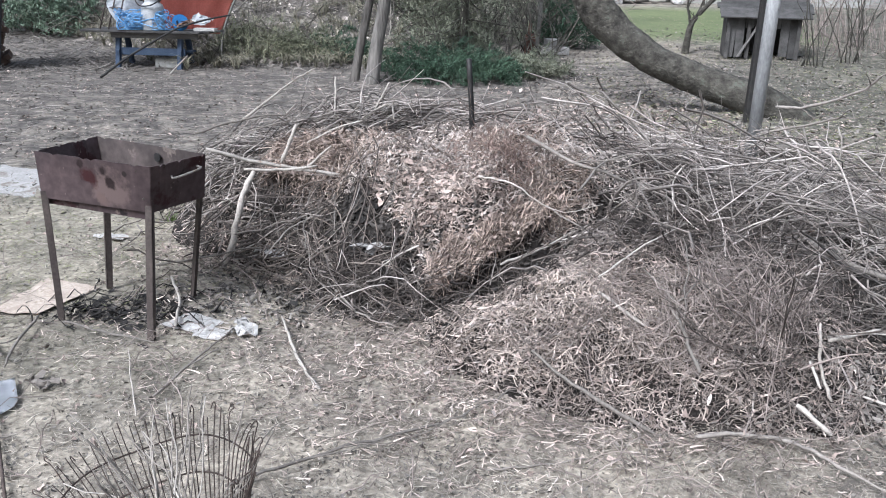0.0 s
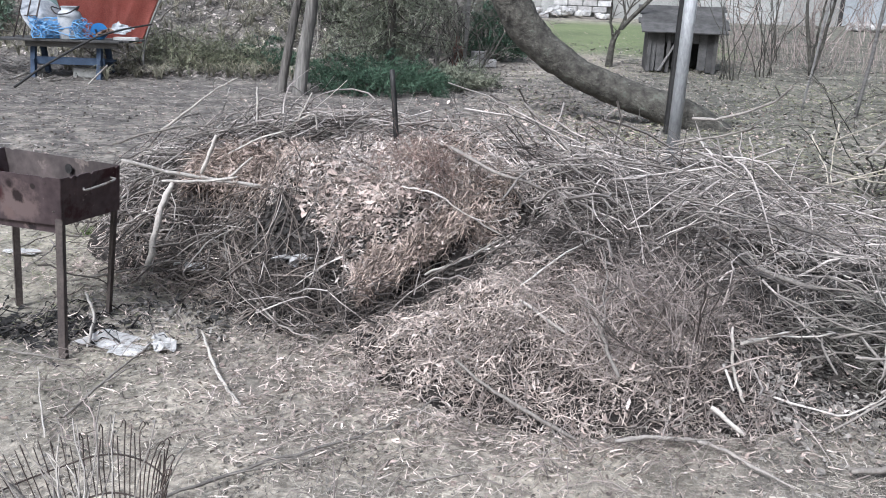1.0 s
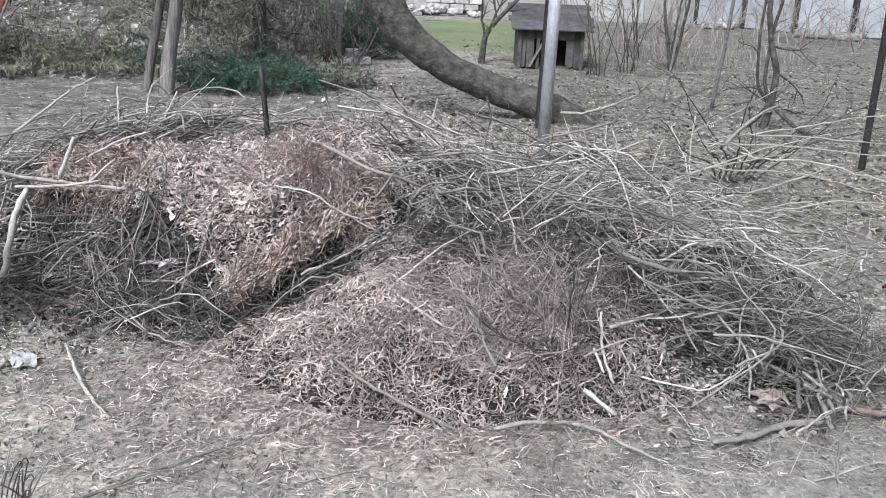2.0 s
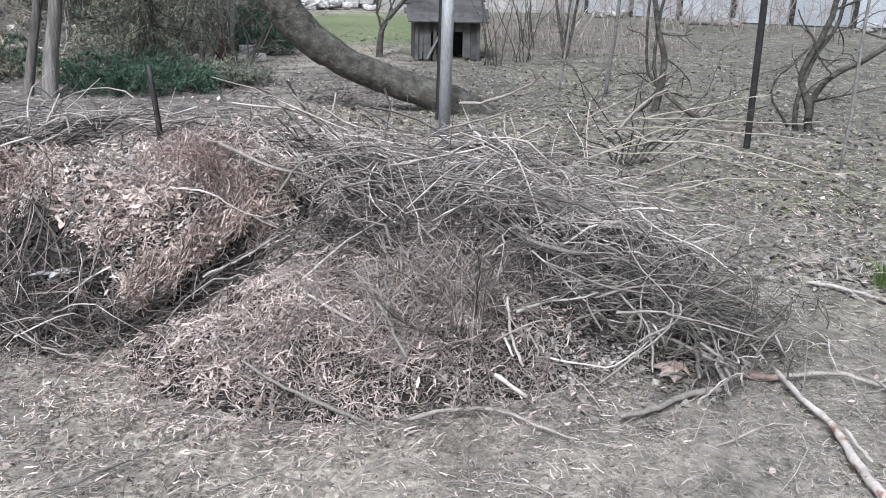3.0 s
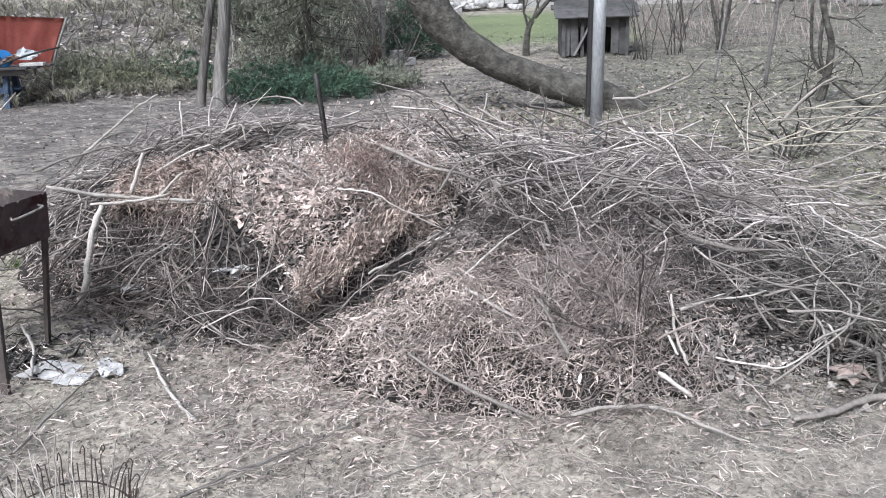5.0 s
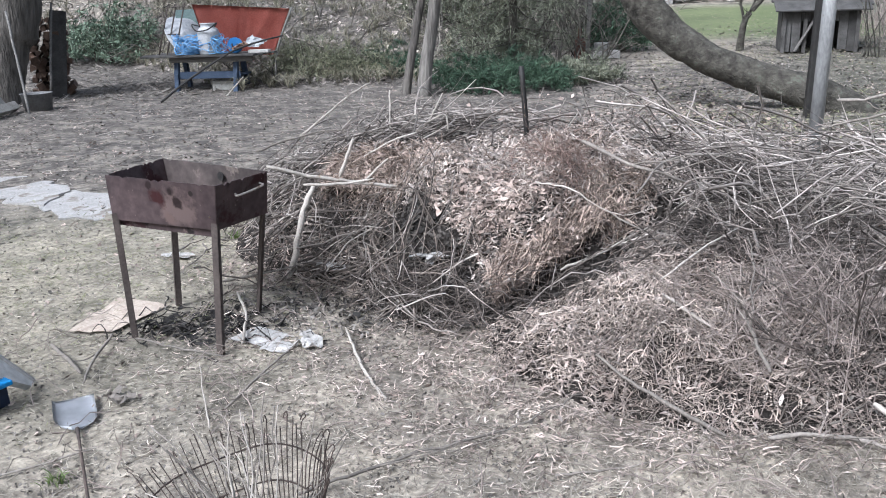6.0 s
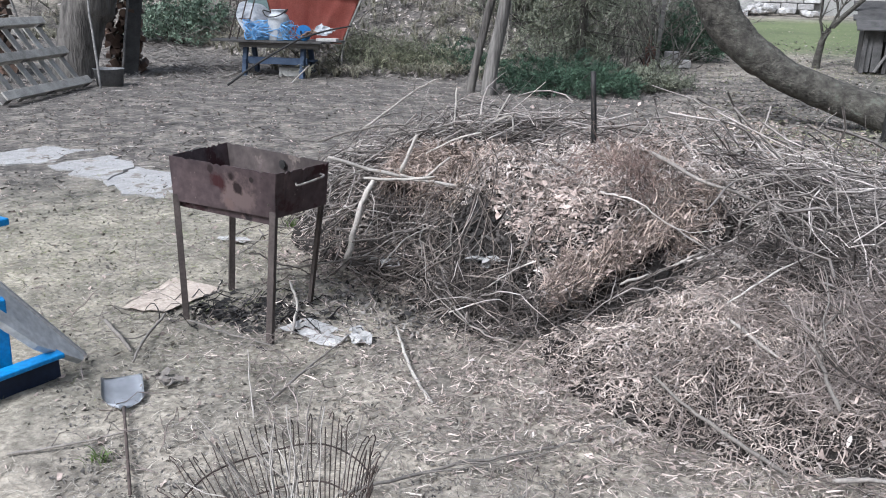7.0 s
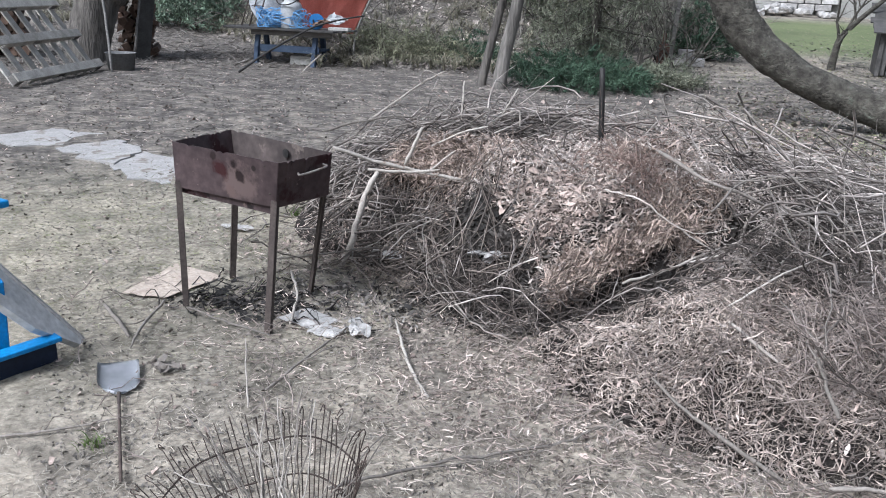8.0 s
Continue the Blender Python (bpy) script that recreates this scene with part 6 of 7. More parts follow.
scrap("cardboard", [(-2.89, 2.99, 0), (-2.66, 3.03, 0), (-2.60, 3.42, 0), (-2.95, 3.46, 0)], M_CARD, "flat brown cardboard sheet lying by the brazier", "cardboard", 0.008)
scrap("paper_scrap", [(-2.02, 3.06, 0), (-1.78, 3.02, 0), (-1.76, 3.17, 0), (-1.96, 3.22, 0)], M_PAPER, "torn white paper lying under the brazier", "paper", 0.008)
scrap("paper_scrap", [(-1.82, 2.98, 0), (-1.68, 2.98, 0), (-1.66, 3.08, 0), (-1.80, 3.09, 0)], M_PAPER, "dirty crumpled paper beside the brazier", "paper", 0.012)
scrap("paper_scrap", [(-1.66, 3.03, 0), (-1.58, 3.03, 0), (-1.56, 3.14, 0), (-1.64, 3.15, 0)], M_PAPER, "small white crumpled paper beside the brazier", "paper", 0.035)
scrap("paper_scrap", [(-1.93, 3.88, 0), (-1.78, 3.83, 0), (-1.73, 3.95, 0), (-1.90, 3.99, 0)], M_PAPER, "pale torn paper at the foot of the heap", "paper", 0.03)
scrap("paper_scrap", [(-1.75, 3.70, 0), (-1.60, 3.66, 0), (-1.58, 3.76, 0), (-1.70, 3.80, 0)], M_CARD, "torn cardboard scrap at the foot of the heap", "paper", 0.03)
scrap("paper_scrap", [(-1.33, 3.80, 0), (-1.20, 3.78, 0), (-1.17, 3.86, 0), (-1.30, 3.90, 0)], M_PAPER, "grey plastic scrap caught in the twigs", "scrap", 0.05)
scrap("paper_scrap", [(-3.18, 4.15, 0), (-2.98, 4.12, 0), (-2.96, 4.20, 0), (-3.15, 4.24, 0)], M_PAPER, "pale paper strip lying on dry grass", "paper", 0.01)
scrap("bark_chip", [(-2.21, 2.40, 0), (-2.10, 2.36, 0), (-2.07, 2.42, 0), (-2.17, 2.45, 0)], M_BARK, "broken piece of brown bark on the grass", "bark", 0.03)
scrap("dead_leaf", [(1.42, 2.98, 0), (1.54, 2.95, 0), (1.57, 3.05, 0), (1.45, 3.09, 0)], M_LEAF, "large curled brown leaf on the earth", "leaf", 0.05)

# ---- stake, pipe and posts ----
STAKE = [(-0.905, 4.72, 0.40), (-0.915, 4.72, 0.75), (-0.945, 4.72, 1.13)]
raw = rod(STAKE, 0.017, 0.016, 8, 4)
tagged(new("stake", mesh_of("stake", raw[0], raw[1], M_BLACK)), "dark iron stake standing in the heap", "stake")
raw = lathe([(0.001, 0.0), (0.055, 0.0), (0.055, 2.9), (0.050, 2.9), (0.050, 2.5), (0.001, 2.5)], 22)
ob = tagged(new("pipe_post", mesh_of("pipe_post", raw[0], raw[1], M_PIPE, False)), "upright pale grey metal pipe standing in the brush", "post")
ob.matrix_basis = pose(1.005, 7.44, -0.05, 0, 0.6, 0)
bm = box(0.10, 0.10, 2.9, Matrix.Translation((0, 0, 1.45)), 0.012)
ob = tagged(part("wooden_post", bm, M_BLACK), "dark tarred square post by the leaning tree", "post")
ob.matrix_basis = pose(1.29, 10.4, -0.05, 0, 0.8, 12)
bm = box(0.055, 0.055, 2.9, Matrix.Translation((0, 0, 1.45)), 0.006)
ob = tagged(part("iron_post", bm, M_BLACK), "black square iron post on the grass", "post")
ob.matrix_basis = pose(4.44, 8.39, -0.05, 0, -1.0, 25)
for x, y, tilt, r in ((4.817, 7.22, 0.0, 0.016), (4.28, 13.05, 4.0, 0.03), (3.65, 13.6, 5.0, 0.02)):
    raw = rod([(0, 0, -0.05), (0.01, 0, 1.0), (0.0, 0.01, 2.3)], r, r * 0.85, 8, 7, 0.004)
    ob = tagged(new("wooden_stake", mesh_of("wooden_stake", raw[0], raw[1], M_GREYWOOD, True)), "thin pale wooden stake on the slope", "stake", "garden stakes")
    ob.matrix_basis = pose(x, y, float(ground_height(x, y)), 0, tilt, 0)


# ---- trees ----
def limb_set(root, way, length, r, depth, out):
    """Twigs that branch again and again: a list of (points, r0, r1)."""
    way = np.asarray(way, float) / np.linalg.norm(way)
    pts = [np.asarray(root, float)]
    for _ in range(4):
        way = way + RNG.normal(0, 0.16, 3)
        way /= np.linalg.norm(way)
        pts.append(pts[-1] + way * length / 4)
    out.append((pts, r, r * 0.5))
    if depth:
        for _ in range(3):
            i = RNG.integers(1, 5)
            limb_set(pts[i], way + RNG.normal(0, 0.75, 3), length * RNG.uniform(0.45, 0.7), r * 0.5, depth - 1, out)


def limbs_mesh(out, n=7, sides=5):
    lines = np.array([glide(p, n) for p, _, _ in out])
    radii = np.array([np.linspace(a, b, n) for _, a, b in out])
    return tubes(lines, radii, sides)


def trunk_mesh(points, radii, n=30, sides=16, lump=0.07):
    line = glide(points, n)
    r = np.interp(np.linspace(0, 1, n), np.linspace(0, 1, len(radii)), radii)
    v, f = tubes(line[None], r[None], sides)
    c = np.repeat(line, sides, 0)
    k = np.array([noise.fractal(Vector(p * 5.0), 0.9, 2.0, 4) for p in v])
    return c + (v - c) * (1 + lump * k[:, None]), f


def build_leaning_tree():
    th = thing("leaning_tree", (2.15, 10.95, 0.0), "old dark leaning tree trunk curving up from the ground", "tree")
    o = np.array([2.15, 10.95, 0.0])
    pts = np.array([(2.05, 10.98, -0.25), (1.62, 10.95, 0.10), (1.26, 11.0, 0.24), (0.84, 11.1, 0.36), (0.46, 11.1, 0.49), (0.09, 11.1, 0.65), (-0.20, 11.1, 0.84), (-0.55, 11.1, 1.13), (-0.86, 11.1, 1.68), (-1.0, 11.0, 2.5), (-1.05, 10.9, 3.6)]) - o
    raw_part("trunk", trunk_mesh(pts, [0.30, 0.235, 0.20, 0.195, 0.195, 0.20, 0.21, 0.23, 0.25, 0.24, 0.20], 60, 24, 0.12), M_TRUNK, th, "rough dark bark with pale lichen spots")
    for root, way in ((pts[9], (-0.7, 0.1, 0.8)), (pts[10], (0.3, 0.4, 0.9)), (pts[10], (-0.4, -0.3, 0.8)), (pts[9], (0.5, 0.5, 0.6))):
        out = []
        limb_set(root, way, 1.8, 0.09, 2, out)
        raw_part("limb", limbs_mesh(out), M_TRUNK, th)


build_leaning_tree()


def tree(name, base, points, radii, material, label, limbs=(), lump=0.05):
    th = thing(name, base, label, "tree")
    raw_part("trunk", trunk_mesh(np.asarray(points, float), radii, 26, 14, lump), material, th)
    for root, way, ln, r in limbs:
        out = []
        limb_set(root, way, ln, r, 2, out)
        raw_part("limb", limbs_mesh(out), material, th)
    return th


tree("slender_tree", (-4.46, 12.40, 0), [(0, 0, -0.1), (0.11, 0.03, 0.5), (0.26, 0.1, 1.25), (0.5, 0.2, 2.4), (0.6, 0.3, 4.0)], [0.08, 0.066, 0.062, 0.06, 0.05], M_TRUNK_OLD,
     "thin dark leaning tree trunk beside a paler one", [((0.4, 0.15, 1.9), (0.6, -0.2, 0.6), 1.0, 0.03), ((0.55, 0.25, 3.2), (-0.5, 0.2, 0.9), 1.2, 0.04)])
tree("slender_tree", (-4.12, 12.30, 0), [(0, 0, -0.1), (0.07, 0.03, 0.5), (0.20, 0.08, 1.25), (0.34, 0.1, 2.4), (0.5, 0.2, 4.0)], [0.12, 0.10, 0.094, 0.085, 0.06], M_TRUNK_PALE,
     "thin pale grey leaning tree trunk", [((0.38, 0.1, 2.4), (0.7, 0.2, 0.7), 1.2, 0.04), ((0.45, 0.15, 3.2), (-0.4, 0.4, 0.9), 1.2, 0.04)])
tree("old_tree", (-10.81, 10.64, 0), [(0, 0, -0.15), (0.03, 0.03, 0.3), (0.16, 0.16, 1.0), (0.3, 0.3, 1.6), (0.5, 0.5, 4.0)], [0.38, 0.33, 0.36, 0.42, 0.40], M_TRUNK_OLD,
     "stout old tree trunk with deeply furrowed bark", [((0.1, 0.1, 3.5), (0.6, 0.3, 0.8), 2.0, 0.1), ((0.1, 0.1, 3.8), (-0.6, 0.1, 0.8), 2.0, 0.1)], 0.12)
tree("young_tree", (0.80, 18.57, 0.15), [(0, 0, -0.1), (0.02, 0, 0.3), (0.08, 0, 0.65), (0.3, 0, 0.95), (0.62, -0.02, 1.3), (1.1, 0, 1.8)], [0.09, 0.07, 0.06, 0.05, 0.045, 0.03], M_TRUNK,
     "small bare crooked tree on the far grass", [((0.05, 0, 0.5), (-0.15, 0, 1), 0.9, 0.035), ((0.1, 0, 0.7), (0.5, 0.1, 0.7), 0.8, 0.03), ((0.3, 0, 0.95), (0.2, 0, 1.0), 0.7, 0.025)])


tree("slender_tree", (-2.62, 19.4, 0.2), [(0, 0, -0.1), (0.03, 0.03, 0.5), (0.0, 0.1, 1.25), (0.08, 0.1, 2.4), (0.1, 0.2, 4.0)], [0.15, 0.13, 0.12, 0.11, 0.09], M_TRUNK_PALE,
     "pale grey young trunk beside the bricks", [((0.0, 0.1, 1.3), (0.5, -0.2, 0.8), 1.2, 0.03)])

build_dry_bush()


# ---- evergreens: sprays of short needles on spreading stems ----
def sprays(centres, spread_by, n_each, length, width, droop=0.2):
    c = np.repeat(centres, n_each, 0)
    n = len(c)
    c = c + RNG.normal(0, 1, (n, 3)) * spread_by
    way = RNG.normal(0, 1, (n, 3)) + (0, 0, -droop + 0.45)
    way /= np.linalg.norm(way, axis=1, keepdims=True)
    u = np.linspace(0, 1, 3)
    ln = length * RNG.uniform(0.5, 1.4, n)
    p = c[:, None] + way[:, None] * ln[:, None, None] * u[None, :, None]
    p[:, 2, 2] -= droop * ln
    return strips(p, taper(n, 3, width, 0.3))


def feathers(centres, n_each, length, width):
    """Plumes of short needles along a bent stem, one for each centre."""
    n = len(centres)
    out = centres * (1, 1, 0)
    out /= np.linalg.norm(out, axis=1, keepdims=True) + 1e-6
    way = out + RNG.normal(0, 0.55, (n, 3)) + (0, 0, 0.25)
    way /= np.linalg.norm(way, axis=1, keepdims=True)
    who = np.repeat(np.arange(n), n_each)
    at = RNG.uniform(-1, 1, len(who))
    stem = centres[who] + way[who] * (at * 2.2 * length)[:, None] - np.array([0, 0, 0.5 * length]) * (at**2)[:, None]
    stem += RNG.normal(0, 0.12 * length, stem.shape)
    side = RNG.normal(0, 0.7, (len(who), 3)) + way[who] * 0.9
    side /= np.linalg.norm(side, axis=1, keepdims=True)
    u = np.linspace(0, 1, 3)
    ln = length * RNG.uniform(0.4, 1.1, len(who)) * (1.1 - 0.5 * np.abs(at))
    p = stem[:, None] + side[:, None] * ln[:, None, None] * u[None, :, None]
    return strips(p, taper(len(who), 3, width, 0.4))


def low_juniper(name, place, size, clumps, material, label, n_each=60, length=0.06, width=0.011):
    x0, y0 = place
    z0 = float(ground_height(x0, y0))
    th = thing(name, (x0, y0, z0), label, "shrub")
    sx, sy, sz = size
    a, q = RNG.uniform(0, 2 * math.pi, clumps), np.sqrt(RNG.uniform(0, 1, clumps))
    x, y = q * np.cos(a) * sx, q * np.sin(a) * sy
    tier = RNG.integers(1, 4, clumps) / 3
    z = sz * np.sqrt(np.clip(1 - 0.85 * q * q, 0, 1)) * (tier + RNG.normal(0, 0.05, clumps)) * (0.8 + 0.25 * np.sin(7 * x) * np.sin(8 * y + x))
    z += np.asarray(ground_height(x0 + x, y0 + y)) - z0
    c = np.stack([x, y, z], 1)
    raw_part("foliage", feathers(c, max(3, int(n_each * 0.7)), length, width * 1.15), material, th, smooth_it=False)
    for a0, b0, c0 in c[:16]:
        raw_part("stem", rod([(0.2 * a0, 0.2 * b0, 0.0), (0.6 * a0, 0.6 * b0, 0.5 * c0), (a0, b0, c0)], 0.018, 0.006), M_TRUNK, th)
    return th


low_juniper("juniper_bush", (-3.05, 13.2), (1.15, 0.95, 0.58), 330, M_GREEN, "low spreading dark green juniper on the ground", 80, 0.10, 0.0095)
low_juniper("juniper_bush", (-2.0, 14.2), (0.8, 0.7, 0.42), 160, M_GREYGREEN, "dull green low juniper beside the path", 70, 0.10, 0.013)
low_juniper("juniper_bush", (-5.55, 14.6), (0.65, 0.5, 0.55), 130, M_GREEN, "small green juniper at the foot of the bank")
low_juniper("juniper_bush", (-4.9, 14.6), (0.5, 0.4, 0.40), 90, M_GREEN, "small green juniper by the slender trees")
low_juniper("juniper_bush", (-1.75, 18.6), (0.75, 0.5, 1.45), 240, M_GREEN, "rounded green evergreen shrub by the far lawn", 44, 0.10, 0.018)
low_juniper("evergreen_shrub", (-12.9, 16.0), (1.15, 0.9, 1.3), 330, M_GREYLEAF, "loose grey-green evergreen shrub behind the woodpile", 32, 0.12, 0.028)
for x, y, h, kind in ((-4.6, 18.2, 2.2, 0), (-3.5, 18.9, 2.4, 1), (-2.9, 21.0, 2.3, 1), (-5.4, 17.6, 1.5, 1), (-2.2, 22.5, 1.6, 0)):
    low_juniper("evergreen_shrub", (x, y), (0.95, 0.6, h), 230, M_GREYGREEN if kind else M_OLIVE, "tall dull evergreen shrub in the thicket behind the conifer", 26, 0.13, 0.022)
low_juniper("evergreen_shrub", (-4.0, 15.6), (0.7, 0.5, 1.2), 150, M_GREYGREEN, "loose dull green evergreen behind the slender trees", 40, 0.10, 0.014)
low_juniper("olive_shrub", (-6.95, 14.0), (0.85, 0.5, 0.75), 240, M_OLIVE, "bushy olive-grey shrub beside the table", 36, 0.12, 0.009)
low_juniper("olive_shrub", (-6.0, 14.3), (0.6, 0.4, 0.55), 150, M_OLIVE, "bushy olive-grey shrub at the foot of the bank", 50, 0.12, 0.009)


def build_conifer():
    base = (-3.28, 15.0, 0.05)
    th = thing("conifer", base, "dark shaggy conifer with drooping grey-green sprays", "tree")
    raw_part("trunk", trunk_mesh(np.array([(0, 0, -0.1), (0.03, 0, 1.0), (0.0, 0, 2.5), (0.02, 0, 4.5)]), [0.09, 0.075, 0.06, 0.03], 20, 10), M_TRUNK, th)
    cs, stems = [], []
    for i in range(160):
        h, a = RNG.uniform(0.45, 4.3), RNG.uniform(0, 2 * math.pi)
        reach = (1.35 - 0.14 * h) * RNG.uniform(0.35, 1.15)
        tip = np.array([math.cos(a) * reach, math.sin(a) * reach, h - RNG.uniform(0.1, 0.5) * reach])
        stems.append(([(0, 0, h), tip * (0.5, 0.5, 1) + (0, 0, 0.08), tip], 0.018, 0.005))
        for u in np.linspace(0.25, 1.0, 7):
            cs.append(np.array([tip[0] * u, tip[1] * u, h + (tip[2] - h) * u]))
    for line, r0, r1 in stems:
        raw_part("branch", rod(line, r0, r1, 7, 5), M_TRUNK, th)
    raw_part("foliage", sprays(np.array(cs), (0.07, 0.07, 0.07), 17, 0.10, 0.014, 0.5), M_GREYGREEN, th, smooth_it=False)


build_conifer()


# ---- dry growth on the bank and bare shrubs ----
def build_bank_growth():
    n = 620
    az = RNG.uniform(13, 48, n)
    r, az = bank_foot(az) + 8 * RNG.uniform(0, 1, n) ** 1.3, np.radians(az)
    cx, cy = -r * np.sin(az), r * np.cos(az)
    each = 26
    x, y = np.repeat(cx, each), np.repeat(cy, each)
    a = RNG.uniform(0, 2 * math.pi, len(x))
    ln = RNG.uniform(0.12, 0.55, len(x))
    u = np.linspace(0, 1, 4)
    out = ln * RNG.uniform(0.3, 0.9, len(x))
    px = x[:, None] + np.cos(a)[:, None] * out[:, None] * u**1.5
    py = y[:, None] + np.sin(a)[:, None] * out[:, None] * u**1.5
    arch = (1.6 * u - 1.25 * u * u)
    pz = ground_height(x, y)[:, None] + ln[:, None] * arch
    stuff("bank_grass", strips(np.stack([px, py, pz], -1), taper(len(x), 4, 0.012, 0.3)), M_BANK, "tufts of long dry grass arching on the bank", "dry grass")
    n = 90
    az = RNG.uniform(13, 48, n)
    r, az = bank_foot(az) + RNG.uniform(0.4, 7, n), np.radians(az)
    x, y = np.repeat(-r * np.sin(az), 60), np.repeat(r * np.cos(az), 60)
    ln = RNG.uniform(0.15, 0.5, len(x))
    a = RNG.normal(-0.9, 0.7, len(x))
    px = (x + RNG.normal(0, 0.10, len(x)))[:, None] + np.cos(a)[:, None] * ln[:, None] * 0.7 * u**1.5
    py = (y + RNG.normal(0, 0.10, len(x)))[:, None] + np.sin(a)[:, None] * ln[:, None] * 0.7 * u**1.5
    pz = ground_height(x, y)[:, None] + ln[:, None] * arch * 0.7
    stuff("bank_grass", strips(np.stack([px, py, pz], -1), taper(len(x), 4, 0.010, 0.3)), M_STRAW, "pale bent tussocks of dead grass on the bank", "dry grass")
    out = []
    for i in range(230):
        az = RNG.uniform(11, 50)
        r = float(bank_foot(az)) + RNG.uniform(0.8, 10)
        az = math.radians(az)
        p = np.array([-r * math.sin(az), r * math.cos(az), 0.0])
        p[2] = float(ground_height(p[0], p[1]))
        limb_set(p, RNG.normal(0, 0.5, 3) + (0, 0, 0.9), RNG.uniform(0.5, 1.3), 0.016, 2, out)
    stuff("bank_brush", limbs_mesh(out, 5, 4), M_THORN, "grey leafless undergrowth on the bank", "undergrowth", True)
    for i in range(120):
        x, y = RNG.uniform(-5.6, -1.6), RNG.uniform(16.2, 21.5)
        limb_set((x, y, float(ground_height(x, y))), RNG.normal(0, 0.4, 3) + (0, 0, 1.0), RNG.uniform(0.7, 1.8), 0.016, 2, out)
    stuff("bank_brush", limbs_mesh(out[-120 * 13:], 5, 4), M_THORN, "dark leafless undergrowth behind the conifer", "undergrowth", True)
    # thickets along the far boundary
    out = []
    for i in range(230):
        az = math.radians(RNG.uniform(-32, 2) if i % 3 else RNG.uniform(-46, 20))
        r = RNG.uniform(19, 27) if az > -0.28 else RNG.uniform(26, 30)
        p = np.array([-r * math.sin(az), r * math.cos(az), 0.0])
        if -1.5 < p[0] < 3.6 and p[1] < 31:
            continue
        p[2] = float(ground_height(p[0], p[1]))
        limb_set(p, RNG.normal(0, 0.35, 3) + (0, 0, 1.0), RNG.uniform(0.7, 1.8), 0.018, 2, out)
    stuff("far_thicket", limbs_mesh(out, 5, 4), M_STALK, "thin leafless thicket along the far fence", "undergrowth", True)
    n = 800
    x, y = RNG.uniform(3.2, 8.5, n), RNG.uniform(18.5, 25, n)
    a = RNG.uniform(0, 2 * math.pi, n)
    h = RNG.uniform(0.2, 0.6, n)
    u = np.linspace(0, 1, 3)
    px = x[:, None] + np.cos(a)[:, None] * (h * 0.3)[:, None] * u
    py = y[:, None] + np.sin(a)[:, None] * (h * 0.3)[:, None] * u
    pz = ground_height(x, y)[:, None] + h[:, None] * u
    stuff("weed_stalks", strips(np.stack([px, py, pz], -1), taper(n, 3, 0.012, 0.5)), M_STALK, "dry brown weed stalks near the kennel", "weeds")


build_bank_growth()


def bare_shrub(base, stems, label):
    z = float(ground_height(*base))
    th = thing("bare_shrub", (*base, z), label, "shrub", "bare shrubs of the garden")
    for pts, r0, r1 in stems:
        stem = raw_part("stem", rod(pts, r0, r1, 14, 7, 0.006), M_TRUNK, th)
        end = np.asarray(pts[-1], float)
        way = end - np.asarray(pts[-2], float)
        for root, w, ln, r, deep in [(end, way, 0.8, r1, 2)] + [(p, RNG.normal(0, 0.6, 3) + (0, 0, 0.3), 0.5, r1 * 0.5, 1) for p in pts[1:-1]]:
            out = []
            limb_set(root, w, ln, r, deep, out)
            raw_part("twig", limbs_mesh(out, 6, 4), M_TRUNK, stem)
    return th


bare_shrub((4.40, 11.30), [([(0.05, 0, -0.05), (0.12, 0, 0.3), (0.14, 0, 0.75), (0.02, 0.02, 1.1), (-0.06, 0.05, 1.6), (-0.1, 0, 2.2)], 0.055, 0.03),
                           ([(-0.25, -0.1, -0.03), (-0.02, 0, 0.15), (0.1, 0, 0.32), (0.0, 0.03, 0.6), (0.02, 0.05, 1.2), (0.1, 0, 1.9)], 0.035, 0.02),
                           ([(0.5, -0.6, -0.03), (0.3, -0.3, 0.12), (0.12, 0, 0.33), (-0.02, 0.1, 0.5), (-0.12, 0.1, 1.0), (-0.1, 0.1, 1.8)], 0.03, 0.018)],
           "old gnarled vine with twisted dark stems")
bare_shrub((5.75, 9.55), [([(0.06, 0, -0.05), (0.0, 0, 0.35), (-0.1, 0.05, 0.65), (0.0, 0.0, 1.05), (0.12, -0.05, 1.45), (0.1, 0, 2.1)], 0.05, 0.03),
                          ([(0.02, 0, 0.1), (0.05, -0.02, 0.42), (0.18, -0.15, 0.7), (0.36, -0.3, 0.86), (0.62, -0.5, 1.12), (0.9, -0.7, 1.6)], 0.045, 0.025),
                          ([(-0.08, 0.05, 0.0), (-0.12, 0.05, 0.4), (0.02, 0.05, 0.9), (0.22, 0.0, 1.3), (0.3, 0, 1.9)], 0.035, 0.02),
                          ([(-0.2, 0.05, 0.05), (-0.5, 0.0, 0.5), (-0.3, 0.0, 0.8), (-0.05, 0.0, 1.05)], 0.018, 0.01)],
           "old vine with bent dark stems on the slope")
bare_shrub((4.95, 18.37), [([(0, 0, 0), (-0.1, 0, 0.5), (-0.25, 0, 1.2), (-0.3, 0, 1.9)], 0.05, 0.025), ([(0, 0, 0), (0.12, 0, 0.5), (0.2, 0, 1.2), (0.3, 0, 1.9)], 0.045, 0.025),
                           ([(0.02, 0, 0), (0.02, 0.1, 0.6), (0.08, 0, 1.5)], 0.03, 0.02)], "bare shrub with dark upright stems")
